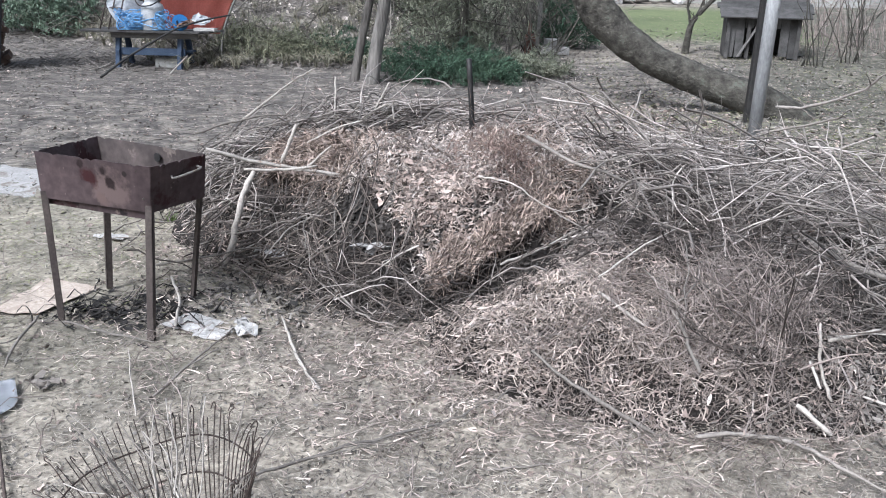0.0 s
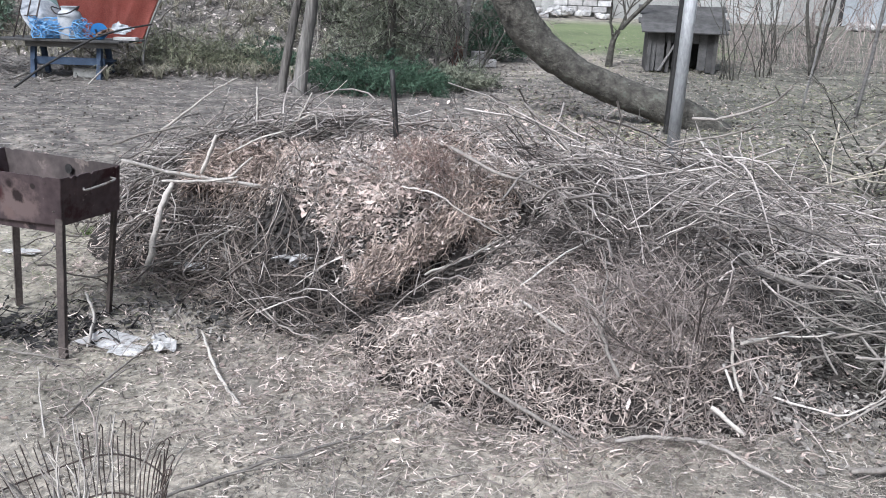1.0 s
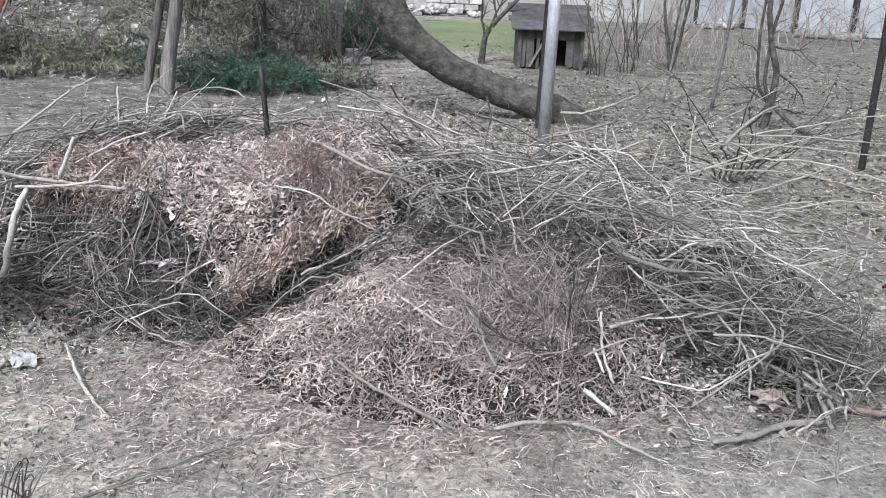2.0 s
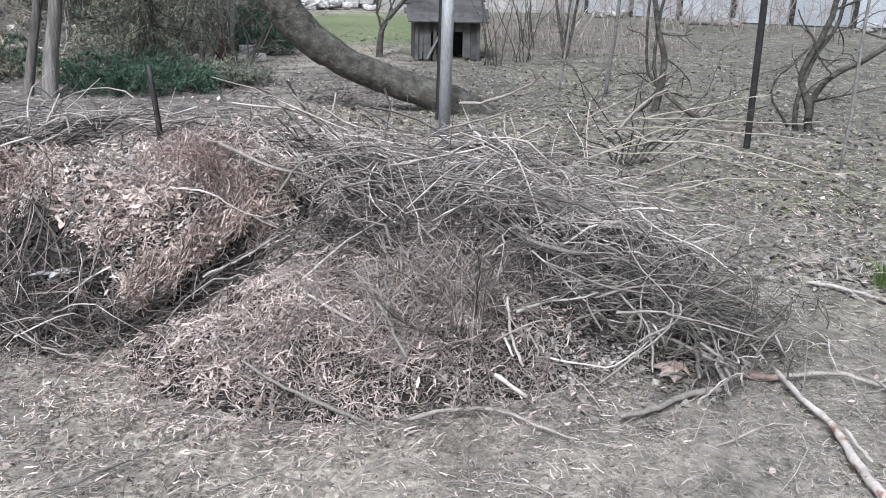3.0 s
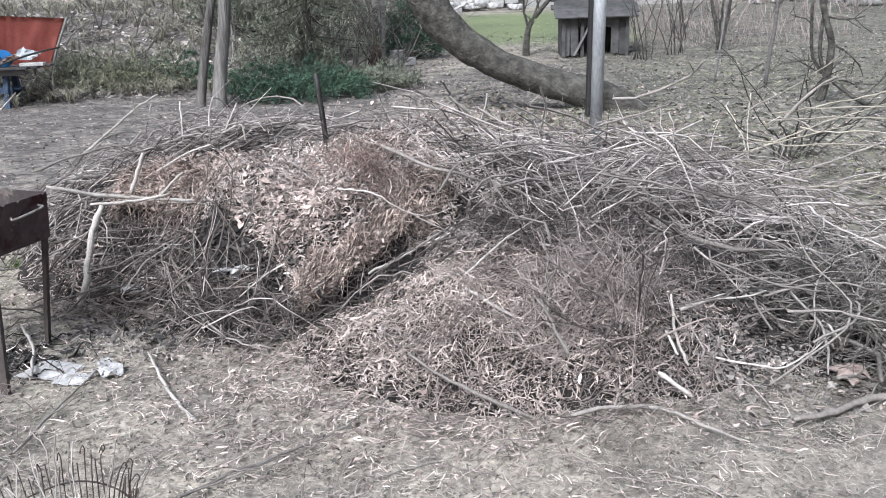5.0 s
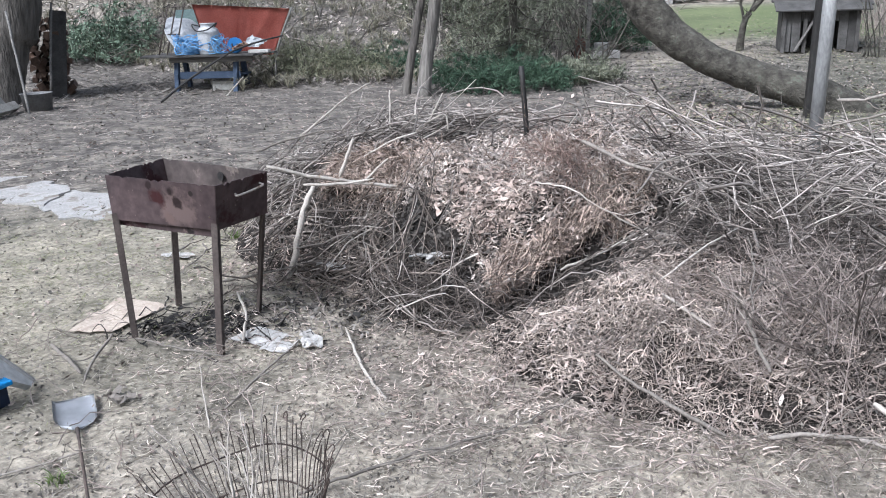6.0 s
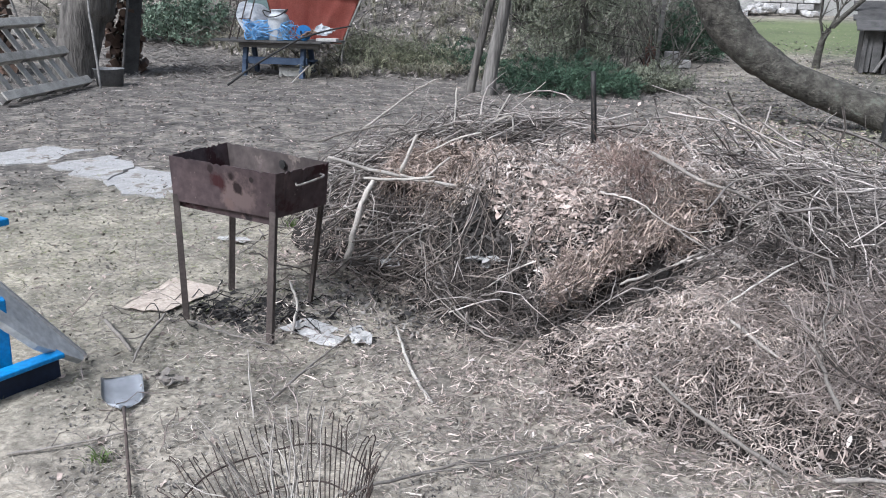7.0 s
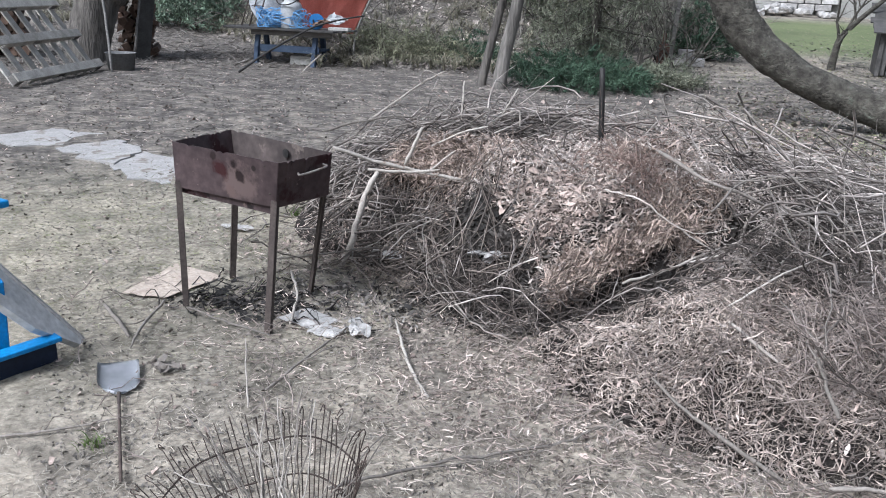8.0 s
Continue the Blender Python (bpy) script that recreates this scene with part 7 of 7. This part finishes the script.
bare_shrub((2.75, 7.5), [([(0.04 * i - 0.1, 0.02 * (i % 3), -0.03), (0.07 * i - 0.14, 0.03, 0.15 + 0.02 * (i % 4)), (0.13 * i - 0.35, -0.1 + 0.05 * (i % 3), 0.24 + 0.05 * (i % 5))], 0.012, 0.006) for i in range(9)],
           "low fallen shrub with broken stems")


for x, y, n in ((3.1, 17.2, 7), (3.9, 17.8, 7), (4.6, 20.5, 6), (2.95, 19.6, 6)):
    stems = []
    for i in range(n):
        lean_x, lean_y, top = RNG.normal(0, 0.30), RNG.normal(0, 0.25), RNG.uniform(0.9, 1.5)
        stems.append(([(0.06 * i - 0.18, 0.04 * (i % 3), -0.05), (0.06 * i - 0.18 + 0.3 * lean_x, 0.3 * lean_y, 0.35 * top), (0.06 * i - 0.18 + lean_x, lean_y, top)], 0.014, 0.007))
    bare_shrub((x, y), stems, "leafless shrub with many thin grey stems")


# ---- table and what stands on it ----
def build_table():
    o = Vector((-8.1, 12.75, 0.0))
    turn = 9.0
    th = thing("garden_table", o, "old plank table with blue wooden legs", "table", turn=turn)
    for i, y in enumerate((-0.30, -0.10, 0.10, 0.30)):
        part("tabletop_plank", box(2.05 + 0.12 * (i % 2), 0.185, 0.035, Matrix.Translation((0.03 * i - 0.15, y, 0.645)), 0.005), M_DARKWOOD, th)
    part("apron", box(1.5, 0.03, 0.09, Matrix.Translation((0.05, -0.26, 0.58))), M_GREYWOOD, th)
    for x in (-0.62, 0.46):
        for s in (-1, 1):
            part("leg", bar((x, 0.14 * s, 0.62), (x + 0.02 * s, 0.24 * s, 0.0), 0.085, 0.06, 0.004), M_DULLBLUE, th, "faded blue leg")
        part("crossbar", box(0.05, 0.5, 0.07, Matrix.Translation((x, 0.0, 0.30))), M_DULLBLUE, th)
    part("stretcher", box(1.3, 0.18, 0.03, Matrix.Translation((-0.03, 0.0, 0.32))), M_DULLBLUE, th)
    part("front_rail", box(1.22, 0.03, 0.12, Matrix.Translation((-0.08, -0.17, 0.31)), 0.004), M_DULLBLUE, th)
    return o, turn


build_table()


def build_table_things():
    # basin on its side, leaning on the can
    prof = [(0.001, 0.0), (0.20, 0.0), (0.24, 0.02), (0.385, 0.21), (0.41, 0.215), (0.41, 0.205), (0.39, 0.20), (0.245, 0.03), (0.20, 0.012), (0.001, 0.012)]
    raw = lathe(prof, 28)
    ob = tagged(new("wash_basin", mesh_of("wash_basin", raw[0], raw[1], M_ENAMEL, True)), "pale grey enamel basin upturned on the table", "basin")
    ob.matrix_basis = pose(-8.50, 12.84, 1.06, 208, 50, 25) @ Matrix.Scale(1.08, 4)
    raw = lathe([(0.001, 0.0), (0.17, 0.0), (0.185, 0.02), (0.185, 0.36), (0.165, 0.42), (0.12, 0.455), (0.12, 0.50), (0.135, 0.515), (0.12, 0.52), (0.001, 0.51)], 24)
    th = thing("milk_can", (-8.06, 12.60, 0.66), "pale metal milk can standing on the table", "can")
    raw_part("body", raw, M_WHITE, th)
    raw_part("handle", rod([(-0.13, 0, 0.46), (-0.24, -0.1, 0.50), (-0.1, -0.2, 0.40), (0.12, -0.2, 0.42), (0.24, -0.1, 0.52), (0.13, 0, 0.46)], 0.012, 0.012, 24, 6), M_BLACK, th, "black carrying handle")
    paths = []
    for i in range(26):
        a = np.linspace(0, 2 * math.pi * RNG.uniform(0.5, 1.2), 14) + RNG.uniform(0, 6)
        cx, rr = (RNG.uniform(-8.46, -8.22) if i % 3 else RNG.uniform(-7.9, -7.75)), RNG.uniform(0.05, 0.14)
        cy = 12.47 + 0.287 * (cx + 8.1)
        paths.append(np.stack([cx + rr * np.cos(a), cy + 0.12 * np.sin(a * 1.3), 0.68 + np.clip(0.12 + 0.14 * np.sin(a + i) + RNG.uniform(-0.04, 0.08), 0.0, 0.36)], 1))
    line = np.concatenate(paths)[None]
    v, f = tubes(line, np.full(line.shape[:2], 0.0068), 5)
    o = np.array([-8.1, 12.5, 0.68])
    ob = tagged(new("rope_coil", mesh_of("rope_coil", v - o, f, M_ROPE, True)), "tangled light blue rope on the table", "rope")
    ob.location = o
    bm = bmesh.new()
    bmesh.ops.create_cone(bm, cap_ends=True, segments=28, radius1=0.135, radius2=0.13, depth=0.03)
    ob = tagged(part("blue_lid", bm, M_LID), "round bright blue plastic lid standing on the table", "lid")
    ob.matrix_basis = pose(-7.60, 12.66, 0.80, 82, 0, 30)
    bm = box(0.36, 0.16, 0.05, None, 0.004)
    ob = tagged(part("paper_bundle", bm, M_PAPER), "bundle of white paper on the table edge", "paper")
    ob.matrix_basis = pose(-7.22, 12.80, 0.69, 0, 0, 10)
    scrap("plastic_bag", [(-7.52, 12.78, 0.69), (-7.22, 12.86, 0.69), (-7.22, 13.04, 0.78), (-7.48, 12.98, 0.84)], M_WHITE, "crumpled clear plastic bag on the table", "bag", 0.05)
    scrap("rusty_rag", [(-7.66, 12.50, 0.67), (-7.44, 12.56, 0.67), (-7.42, 12.74, 0.74), (-7.62, 12.70, 0.76)], M_LOG, "crumpled rust-brown rag on the table", "rag", 0.07)
    # red ribbed sheet leaning behind
    bm = bmesh.new()
    nu, nv = 48, 8
    grid = []
    a, b, c, d = Vector((-8.40, 13.10, 0.60)), Vector((-7.43, 13.68, 0.56)), Vector((-7.12, 13.84, 1.36)), Vector((-8.58, 12.99, 1.49))
    for i in range(nu + 1):
        row = []
        for j in range(nv + 1):
            p = a.lerp(b, i / nu).lerp(d.lerp(c, i / nu), j / nv)
            row.append(bm.verts.new(p - a + Vector((0.2, -0.7, 0.1)) * (0.05 * noise.noise(Vector((i / nu * 5.5, j * 0.12, 3.0))) + 0.02 * noise.noise(Vector((i / nu * 14, j * 0.2, 8.0))))))
        grid.append(row)
    for i in range(nu):
        for j in range(nv):
            bm.faces.new((grid[i][j], grid[i + 1][j], grid[i + 1][j + 1], grid[i][j + 1]))
    bmesh.ops.solidify(bm, geom=bm.faces[:], thickness=0.006)
    ob = tagged(part("red_cover", bm, M_RED, None, "", True), "faded red cover with soft folds hung behind the table", "cover")
    ob.location = a
    part_bar = rod([(-7.08, 13.86, 1.38), (-7.36, 13.68, 0.62), (-7.42, 13.64, 0.0)], 0.02, 0.02, 10, 6)
    tagged(new("prop_stick", mesh_of("prop_stick", part_bar[0], part_bar[1], M_GREYWOOD, True)), "weathered prop stick behind the red cover", "stick")
    raw = rod([(-8.16, 11.18, 0.02), (-7.92, 11.6, 0.31), (-7.58, 12.15, 0.63), (-7.40, 12.36, 0.75), (-7.11, 12.68, 0.86), (-6.82, 12.95, 0.93)], 0.019, 0.014, 24, 7)
    tagged(new("bent_hose", mesh_of("bent_hose", raw[0], raw[1], M_BLACK, True)), "dark bent rod leaning on the table edge", "rod")
    raw = rod([(-7.43, 11.92, 0.01), (-7.38, 12.1, 0.14), (-7.33, 12.36, 0.29)], 0.014, 0.01, 8, 6)
    tagged(new("leaning_stick", mesh_of("leaning_stick", raw[0], raw[1], M_PALE, True)), "short pale stick leaning under the table", "stick")
    bm = box(0.42, 0.3, 0.16, Matrix.Translation((0, 0, 0.08)), 0.01)
    ob = tagged(part("stone_block", bm, M_WALL), "grey block standing under the table", "block")
    ob.matrix_basis = pose(-7.97, 12.85, float(ground_height(-7.97, 12.85)), 0, 0, 12)


build_table_things()


def build_table_frame():
    th = thing("metal_frame", (-8.95, 12.45, 0.66), "thin grey metal frame leaning behind the basin", "frame")
    for x in (0.0, 0.16, 0.32):
        raw_part("upright", rod([(x - 0.05, 0.04 * x, 0.0), (x + 0.20, 0.10, 0.85)], 0.012, 0.012, 4, 6), M_RUST_LEG, th)
    for z in (0.35, 0.80):
        raw_part("crossbar", rod([(-0.05 + 0.25 * z / 0.85, 0.1 * z, z), (0.30 + 0.25 * z / 0.85, 0.1 * z, z)], 0.01, 0.01, 4, 6), M_RUST_LEG, th)
    bm = box(0.46, 0.03, 0.75, Matrix.Translation((0, 0, 0.375)), 0.004)
    ob = tagged(part("teal_board", bm, M_TEAL), "faded teal board standing behind the basin", "board")
    ob.matrix_basis = pose(-8.62, 12.93, 0.66, -6, 0, 32)


build_table_frame()


# ---- pallet, firewood, bucket by the old tree ----
def build_pallet():
    a, b = Vector((-9.18, 7.77, 0.03)), Vector((-9.83, 9.90, 0.03))
    up = Vector((-0.562, -0.171, 0.809))
    th = thing("pallet", a, "weathered wooden pallet leaning beside the old tree", "pallet")
    along = b - a
    size, ax = along.length, along.normalized()
    upn = (up - ax * up.dot(ax)).normalized()
    out = ax.cross(upn)
    if out.dot(Vector((9.2, -8.0, 1.5))) < 0:
        out = -out
    m = Matrix((ax, upn, out)).transposed().to_4x4()
    for i in range(8):
        part("slat", box(0.13, 1.20, 0.024, m @ Matrix.Translation((0.09 + (size - 0.18) * i / 7 + RNG.normal(0, 0.014), 0.60, 0.0)) @ Matrix.Rotation(RNG.normal(0, 0.014), 4, "Z"), 0.004), M_PALEWOOD, th)
    for k in (0.065, 0.60, 1.135):
        for u in (0.075, size / 2, size - 0.075):
            part("block", box(0.15, 0.12, 0.085, m @ Matrix.Translation((u, k, 0.055)), 0.004), M_GREYWOOD, th)
        part("bearer", box(size, 0.13, 0.026, m @ Matrix.Translation((size / 2, k, 0.111)), 0.006), M_PALEWOOD, th)
        for u, w in ((0.30 * size, 0.30 * size), (0.72 * size, 0.36 * size)):
            part("edge_board", box(w, 0.024, 0.07, m @ Matrix.Translation((u, k - 0.05, 0.055)), 0.004), M_PALEWOOD, th)


build_pallet()


def build_woodpile():
    def stack(base, nx, nz, turn, label):
        th = thing("woodpile", base, label, "firewood", turn=turn)
        for i in range(nx):
            for j in range(nz):
                r = RNG.uniform(0.055, 0.095)
                k = RNG.integers(3, 6)
                bm = bmesh.new()
                bmesh.ops.create_cone(bm, cap_ends=True, segments=int(k), radius1=r, radius2=r * 0.95, depth=0.42,
                                      matrix=Matrix.Translation((i * 0.125 + 0.06 * (j % 2) + RNG.normal(0, 0.02), RNG.normal(0, 0.06), 0.06 + j * 0.108 + RNG.normal(0, 0.014))) @
                                      Matrix.Rotation(radians(90 + RNG.normal(0, 5)), 4, "X") @ Matrix.Rotation(RNG.uniform(0, 6), 4, "Z"))
                part("firewood_log", bm, M_LOG, th)
    stack((-12.9, 9.6, float(ground_height(-12.9, 9.6))), 11, 13, 38, "stacked split reddish firewood behind the old tree")
    stack((-10.95, 11.62, float(ground_height(-10.95, 11.62))), 5, 12, 38, "stacked split reddish firewood beside the old tree")
    bm = box(0.26, 0.05, 1.5, Matrix.Translation((0, 0, 0.75)), 0.004)
    ob = tagged(part("leaning_board", bm, M_DARKWOOD), "dark board leaning against the woodpile", "board")
    ob.matrix_basis = pose(-10.40, 11.46, 0.0, -9, 8, 40)
    raw = lathe([(0.001, 0.0), (0.19, 0.0), (0.225, 0.27), (0.240, 0.28), (0.216, 0.28), (0.182, 0.03), (0.001, 0.03)], 24)
    ob = tagged(new("bucket", mesh_of("bucket", raw[0], raw[1], M_TUB, True)), "wide dark grey tub standing by the old tree", "bucket")
    ob.location = (-9.68, 10.22, float(ground_height(-9.68, 10.22)) - 0.01)
    for a, b in (((-9.52, 9.85, 0.0), (-10.05, 10.30, 1.5)), ((-10.16, 11.05, 0.2), (-10.30, 11.55, 1.6)), ((-10.9, 9.9, 0.45), (-11.3, 9.9, 1.6))):
        raw = rod([a, b], 0.022, 0.018, 8, 7, 0.004)
        tagged(new("pole", mesh_of("pole", raw[0], raw[1], M_GREYWOOD, True)), "thin wooden pole leaning by the woodpile", "pole", "poles by the woodpile")


build_woodpile()


# ---- kennel, bricks, far fence and rubble ----
def build_kennel():
    base = (1.55, 18.0, float(ground_height(2.2, 18.4)))
    th = thing("kennel", base, "small grey weathered board kennel with a sloping roof", "kennel")
    for i in range(8):
        x, h = 0.09 + i * 0.17, (0.78, 0.78, 0.20, 0.16, 0.18, 0.20, 0.74, 0.78)[i]
        part("wall_board", box(0.160, 0.025, h, Matrix.Translation((x, 0, 0.79 - h / 2)) @ Matrix.Rotation(RNG.normal(0, 0.02), 4, "Y")), M_DARKWOOD, th)
    part("leaning_plank", bar((0.25, -0.12, 0.02), (0.62, -0.04, 0.72), 0.10, 0.02), M_GREYWOOD, th, "grey plank leaning in the doorway")
    part("side_wall", box(0.03, 0.95, 0.8, Matrix.Translation((0.0, 0.5, 0.41))), M_DARKWOOD, th)
    part("side_wall", box(0.03, 0.95, 0.8, Matrix.Translation((1.38, 0.5, 0.41))), M_DARKWOOD, th)
    part("back_wall", box(1.35, 0.03, 0.9, Matrix.Translation((0.69, 0.98, 0.46))), M_BLACK, th)
    for i in range(6):
        y, z = -0.12 + i * 0.22, 0.84 + i * 0.085
        part("roof_board", box(1.72 + 0.06 * (i % 3), 0.25, 0.025, Matrix.Translation((0.70 + 0.02 * (i % 2), y, z)) @ Matrix.Rotation(radians(21), 4, "X")), M_DARKWOOD, th)
    for x in (0.03, 0.42, 1.36):
        part("corner_post", box(0.07, 0.06, 0.86, Matrix.Translation((x, -0.045, 0.42))), M_DARKWOOD, th)


build_kennel()


def build_far():
    z = float(ground_height(-2.25, 17.5))
    th = thing("brick_stack", (-2.35, 17.4, z), "small stack of old red bricks and pale blocks", "bricks")
    for j in range(5):
        for i in range(3):
            part("brick", box(0.24, 0.11, 0.075, Matrix.Translation((0.0 + RNG.normal(0, 0.012), i * 0.12, 0.04 + j * 0.08)) @ Matrix.Rotation(RNG.normal(0, 0.16), 4, "Z"), 0.006), M_BRICK, th)
    for i, (x, y, s) in enumerate(((0.35, 0.0, 0.2), (0.58, 0.15, 0.24), (0.42, 0.05, 0.5), (0.66, 0.1, 0.16))):
        part("block", box(0.26, 0.22, 0.16, Matrix.Translation((x, y, 0.08 + (0.16 if i == 2 else 0))) @ Matrix.Rotation(s, 4, "Z"), 0.015), M_STONE, th)
    for x, y, h in ((-2.42, 17.55, 0.62), (-2.20, 17.25, 1.7)):
        bm = box(0.08, 0.04, h, Matrix.Translation((0, 0, h / 2)), 0.005)
        ob = tagged(part("upright_board", bm, M_BRICK if x < -2.3 else M_GREYWOOD), "upright old board by the brick stack", "board")
        ob.matrix_basis = pose(x, y, float(ground_height(x, y)) - 0.02, 0, 2, 10)
    # far boundary: old wall, then sheets of grey metal on dark posts
    fence = [Vector((-9.5, 35.5, 0)), Vector((-1.5, 35.0, 0)), Vector((3.8, 34.0, 0)), Vector((9.5, 33.2, 0)), Vector((13.5, 28.6, 0)), Vector((18.2, 25.2, 0)), Vector((25.0, 20.0, 0))]
    wall = tagged(new("wall_far"), "old grey garden wall of concrete panels", "wall", kind="structure")
    sheet = tagged(new("fence_far"), "tall pale blue-grey sheet metal fence on dark posts", "fence", kind="structure")
    for n, (a, b) in enumerate(zip(fence, fence[1:])):
        steps = max(1, round((b - a).length / 1.9))
        for i in range(steps):
            p, q = a.lerp(b, i / steps), a.lerp(b, (i + 1) / steps)
            for s in (p, q):
                s.z = float(ground_height(s.x, s.y))
            lift = Vector((0, 0, 1.0))
            gap = (q - p).normalized() * 0.05
            if n < 3:
                part("wall_panel", bar(p + lift + gap * 0.3, q + lift - gap * 0.3, 0.10, 2.1), M_WALL, wall)
            else:
                part("fence_sheet", bar(p + lift + gap, q + lift - gap, 0.03, 1.9), M_FENCE, sheet)
                part("fence_post", box(0.12, 0.12, 2.3, Matrix.Translation(p + Vector((0.05, -0.1, 1.1)))), M_BLACK, sheet)
    raw = rod([(11.6, 28.4, float(ground_height(11.6, 28.4)) + 0.14), (13.2, 27.0, float(ground_height(13.2, 27.0)) + 0.14)], 0.15, 0.14, 6, 12)
    tagged(new("fallen_log", mesh_of("fallen_log", raw[0], raw[1], M_WALL, True)), "grey weathered log lying before the fence", "log")

    def rubble(cx, cy, sx, sy, n, size, label):
        z0 = float(ground_height(cx, cy))
        th = thing("rubble_pile", (cx, cy, z0), label, "rubble")
        for i in range(n):
            x, y = RNG.normal(0, sx), RNG.normal(0, sy)
            bm = bmesh.new()
            bmesh.ops.create_icosphere(bm, subdivisions=1, radius=size * RNG.uniform(0.6, 1.3))
            for v in bm.verts:
                v.co *= RNG.uniform(0.75, 1.15)
                v.co.z *= 0.65
            bmesh.ops.translate(bm, verts=bm.verts, vec=(x, y, float(ground_height(cx + x, cy + y)) - z0 + size * 0.3 + max(0, 0.3 - abs(x) / (2.4 * sx) * 0.3) * RNG.uniform(0, 1)))
            part("stone", bm, M_STONE, th)
    rubble(-0.6, 33.4, 1.0, 0.25, 46, 0.2, "low pile of pale broken stones by the wall")
    rubble(10.0, 31.2, 0.5, 0.2, 9, 0.24, "pale white rubble heaped by the fence")
    rubble(16.8, 25.0, 0.5, 0.3, 9, 0.2, "pale rubble at the foot of the fence")
    th = thing("block_stack", (-0.9, 34.3, float(ground_height(-0.9, 34.3))), "stack of pale building blocks by the wall", "blocks")
    for j in range(4):
        for i in range(4):
            part("block", box(0.55, 0.3, 0.22, Matrix.Translation((i * 0.58 + 0.2 * (j % 2), 0, 0.3 + j * 0.24)), 0.02), M_STONE, th)


build_far()


for a, b, r, label in (((0.95, 8.05, 0.06), (1.75, 8.35, 0.12), 0.05, "short dark rotting log on the slope"), ((1.30, 6.70, 0.05), (1.95, 6.55, 0.07), 0.035, "grey weathered log beside the fallen shrub"),
                       ((1.15, 6.45, 0.05), (1.80, 6.30, 0.10), 0.028, "grey weathered log beside the fallen shrub")):
    raw = rod([a, (np.array(a) + np.array(b)) / 2 + (0.03, 0.02, 0.0), b], r, r * 0.8, 9, 9, 0.006)
    tagged(new("fallen_log", mesh_of("fallen_log", raw[0], raw[1], M_BARK, True)), label, "log", "logs on the slope")
ob = tagged(part("pale_board", box(0.9, 0.35, 0.05, None, 0.006), M_STONE), "pale board lying by the evergreen shrub", "board")
ob.matrix_basis = pose(-14.0, 15.9, float(ground_height(-14.0, 15.9)) + 0.03, 0, 0, 40)

# ---- path slabs ----
def slab(corners, label):
    c = sum((Vector((*p, 0)) for p in corners), Vector()) / len(corners)
    bm = bmesh.new()
    ring = []
    n = len(corners)
    for i in range(n):
        a, b = Vector((*corners[i], 0)), Vector((*corners[(i + 1) % n], 0))
        for k in range(5):
            p = a.lerp(b, k / 5)
            ring.append(bm.verts.new(p - c + Vector((RNG.normal(0, 0.028), RNG.normal(0, 0.028), 0.010))))
    f = bm.faces.new(ring)
    got = bmesh.ops.extrude_face_region(bm, geom=[f])
    bmesh.ops.translate(bm, verts=[v for v in got["geom"] if isinstance(v, bmesh.types.BMVert)], vec=(0, 0, -0.10))
    ob = tagged(part("path_slab", bm, M_SLAB), label, "paving slab", "slabs of the garden path")
    ob.location = (c.x, c.y, float(ground_height(c.x, c.y)))
    return ob


slab([(-6.80, 5.50), (-6.62, 6.02), (-6.00, 6.10), (-5.92, 5.50), (-6.25, 5.20)], "pale worn concrete slab edged with earth")
slab([(-5.86, 5.27), (-5.72, 5.87), (-5.20, 5.72), (-5.02, 5.10)], "pale worn concrete slab sunk in earth")
slab([(-4.99, 5.09), (-5.16, 5.68), (-4.62, 5.56), (-4.02, 4.88), (-4.53, 4.87)], "cracked pale concrete slab beside the brazier")


# ---- green tufts ----
def tuft(x, y, n, h, label):
    z = float(top_height(x, y))
    a = RNG.uniform(0, 2 * math.pi, n)
    ln = h * RNG.uniform(0.5, 1.2, n)
    u = np.linspace(0, 1, 4)
    px = np.cos(a)[:, None] * ln[:, None] * 0.55 * u**1.4 + RNG.normal(0, 0.02, (n, 1))
    py = np.sin(a)[:, None] * ln[:, None] * 0.55 * u**1.4 + RNG.normal(0, 0.02, (n, 1))
    pz = ln[:, None] * (1.4 * u - 0.7 * u * u)
    v, f = strips(np.stack([px, py, pz], -1), taper(n, 4, 0.005, 0.2))
    ob = tagged(new("grass_tuft", mesh_of("grass_tuft", v, f, M_GRASS)), label, "grass tuft", "green tufts")
    ob.location = (x, y, z)


tuft(3.15, 4.05, 130, 0.22, "fresh green grass tuft on bare earth")
tuft(-1.95, 1.85, 40, 0.06, "short green grass sprouts in dry grass")
tuft(-2.9, 4.6, 50, 0.07, "short green grass sprouts in dry grass")
tuft(0.55, 2.05, 50, 0.05, "short green grass sprouts in dry grass")
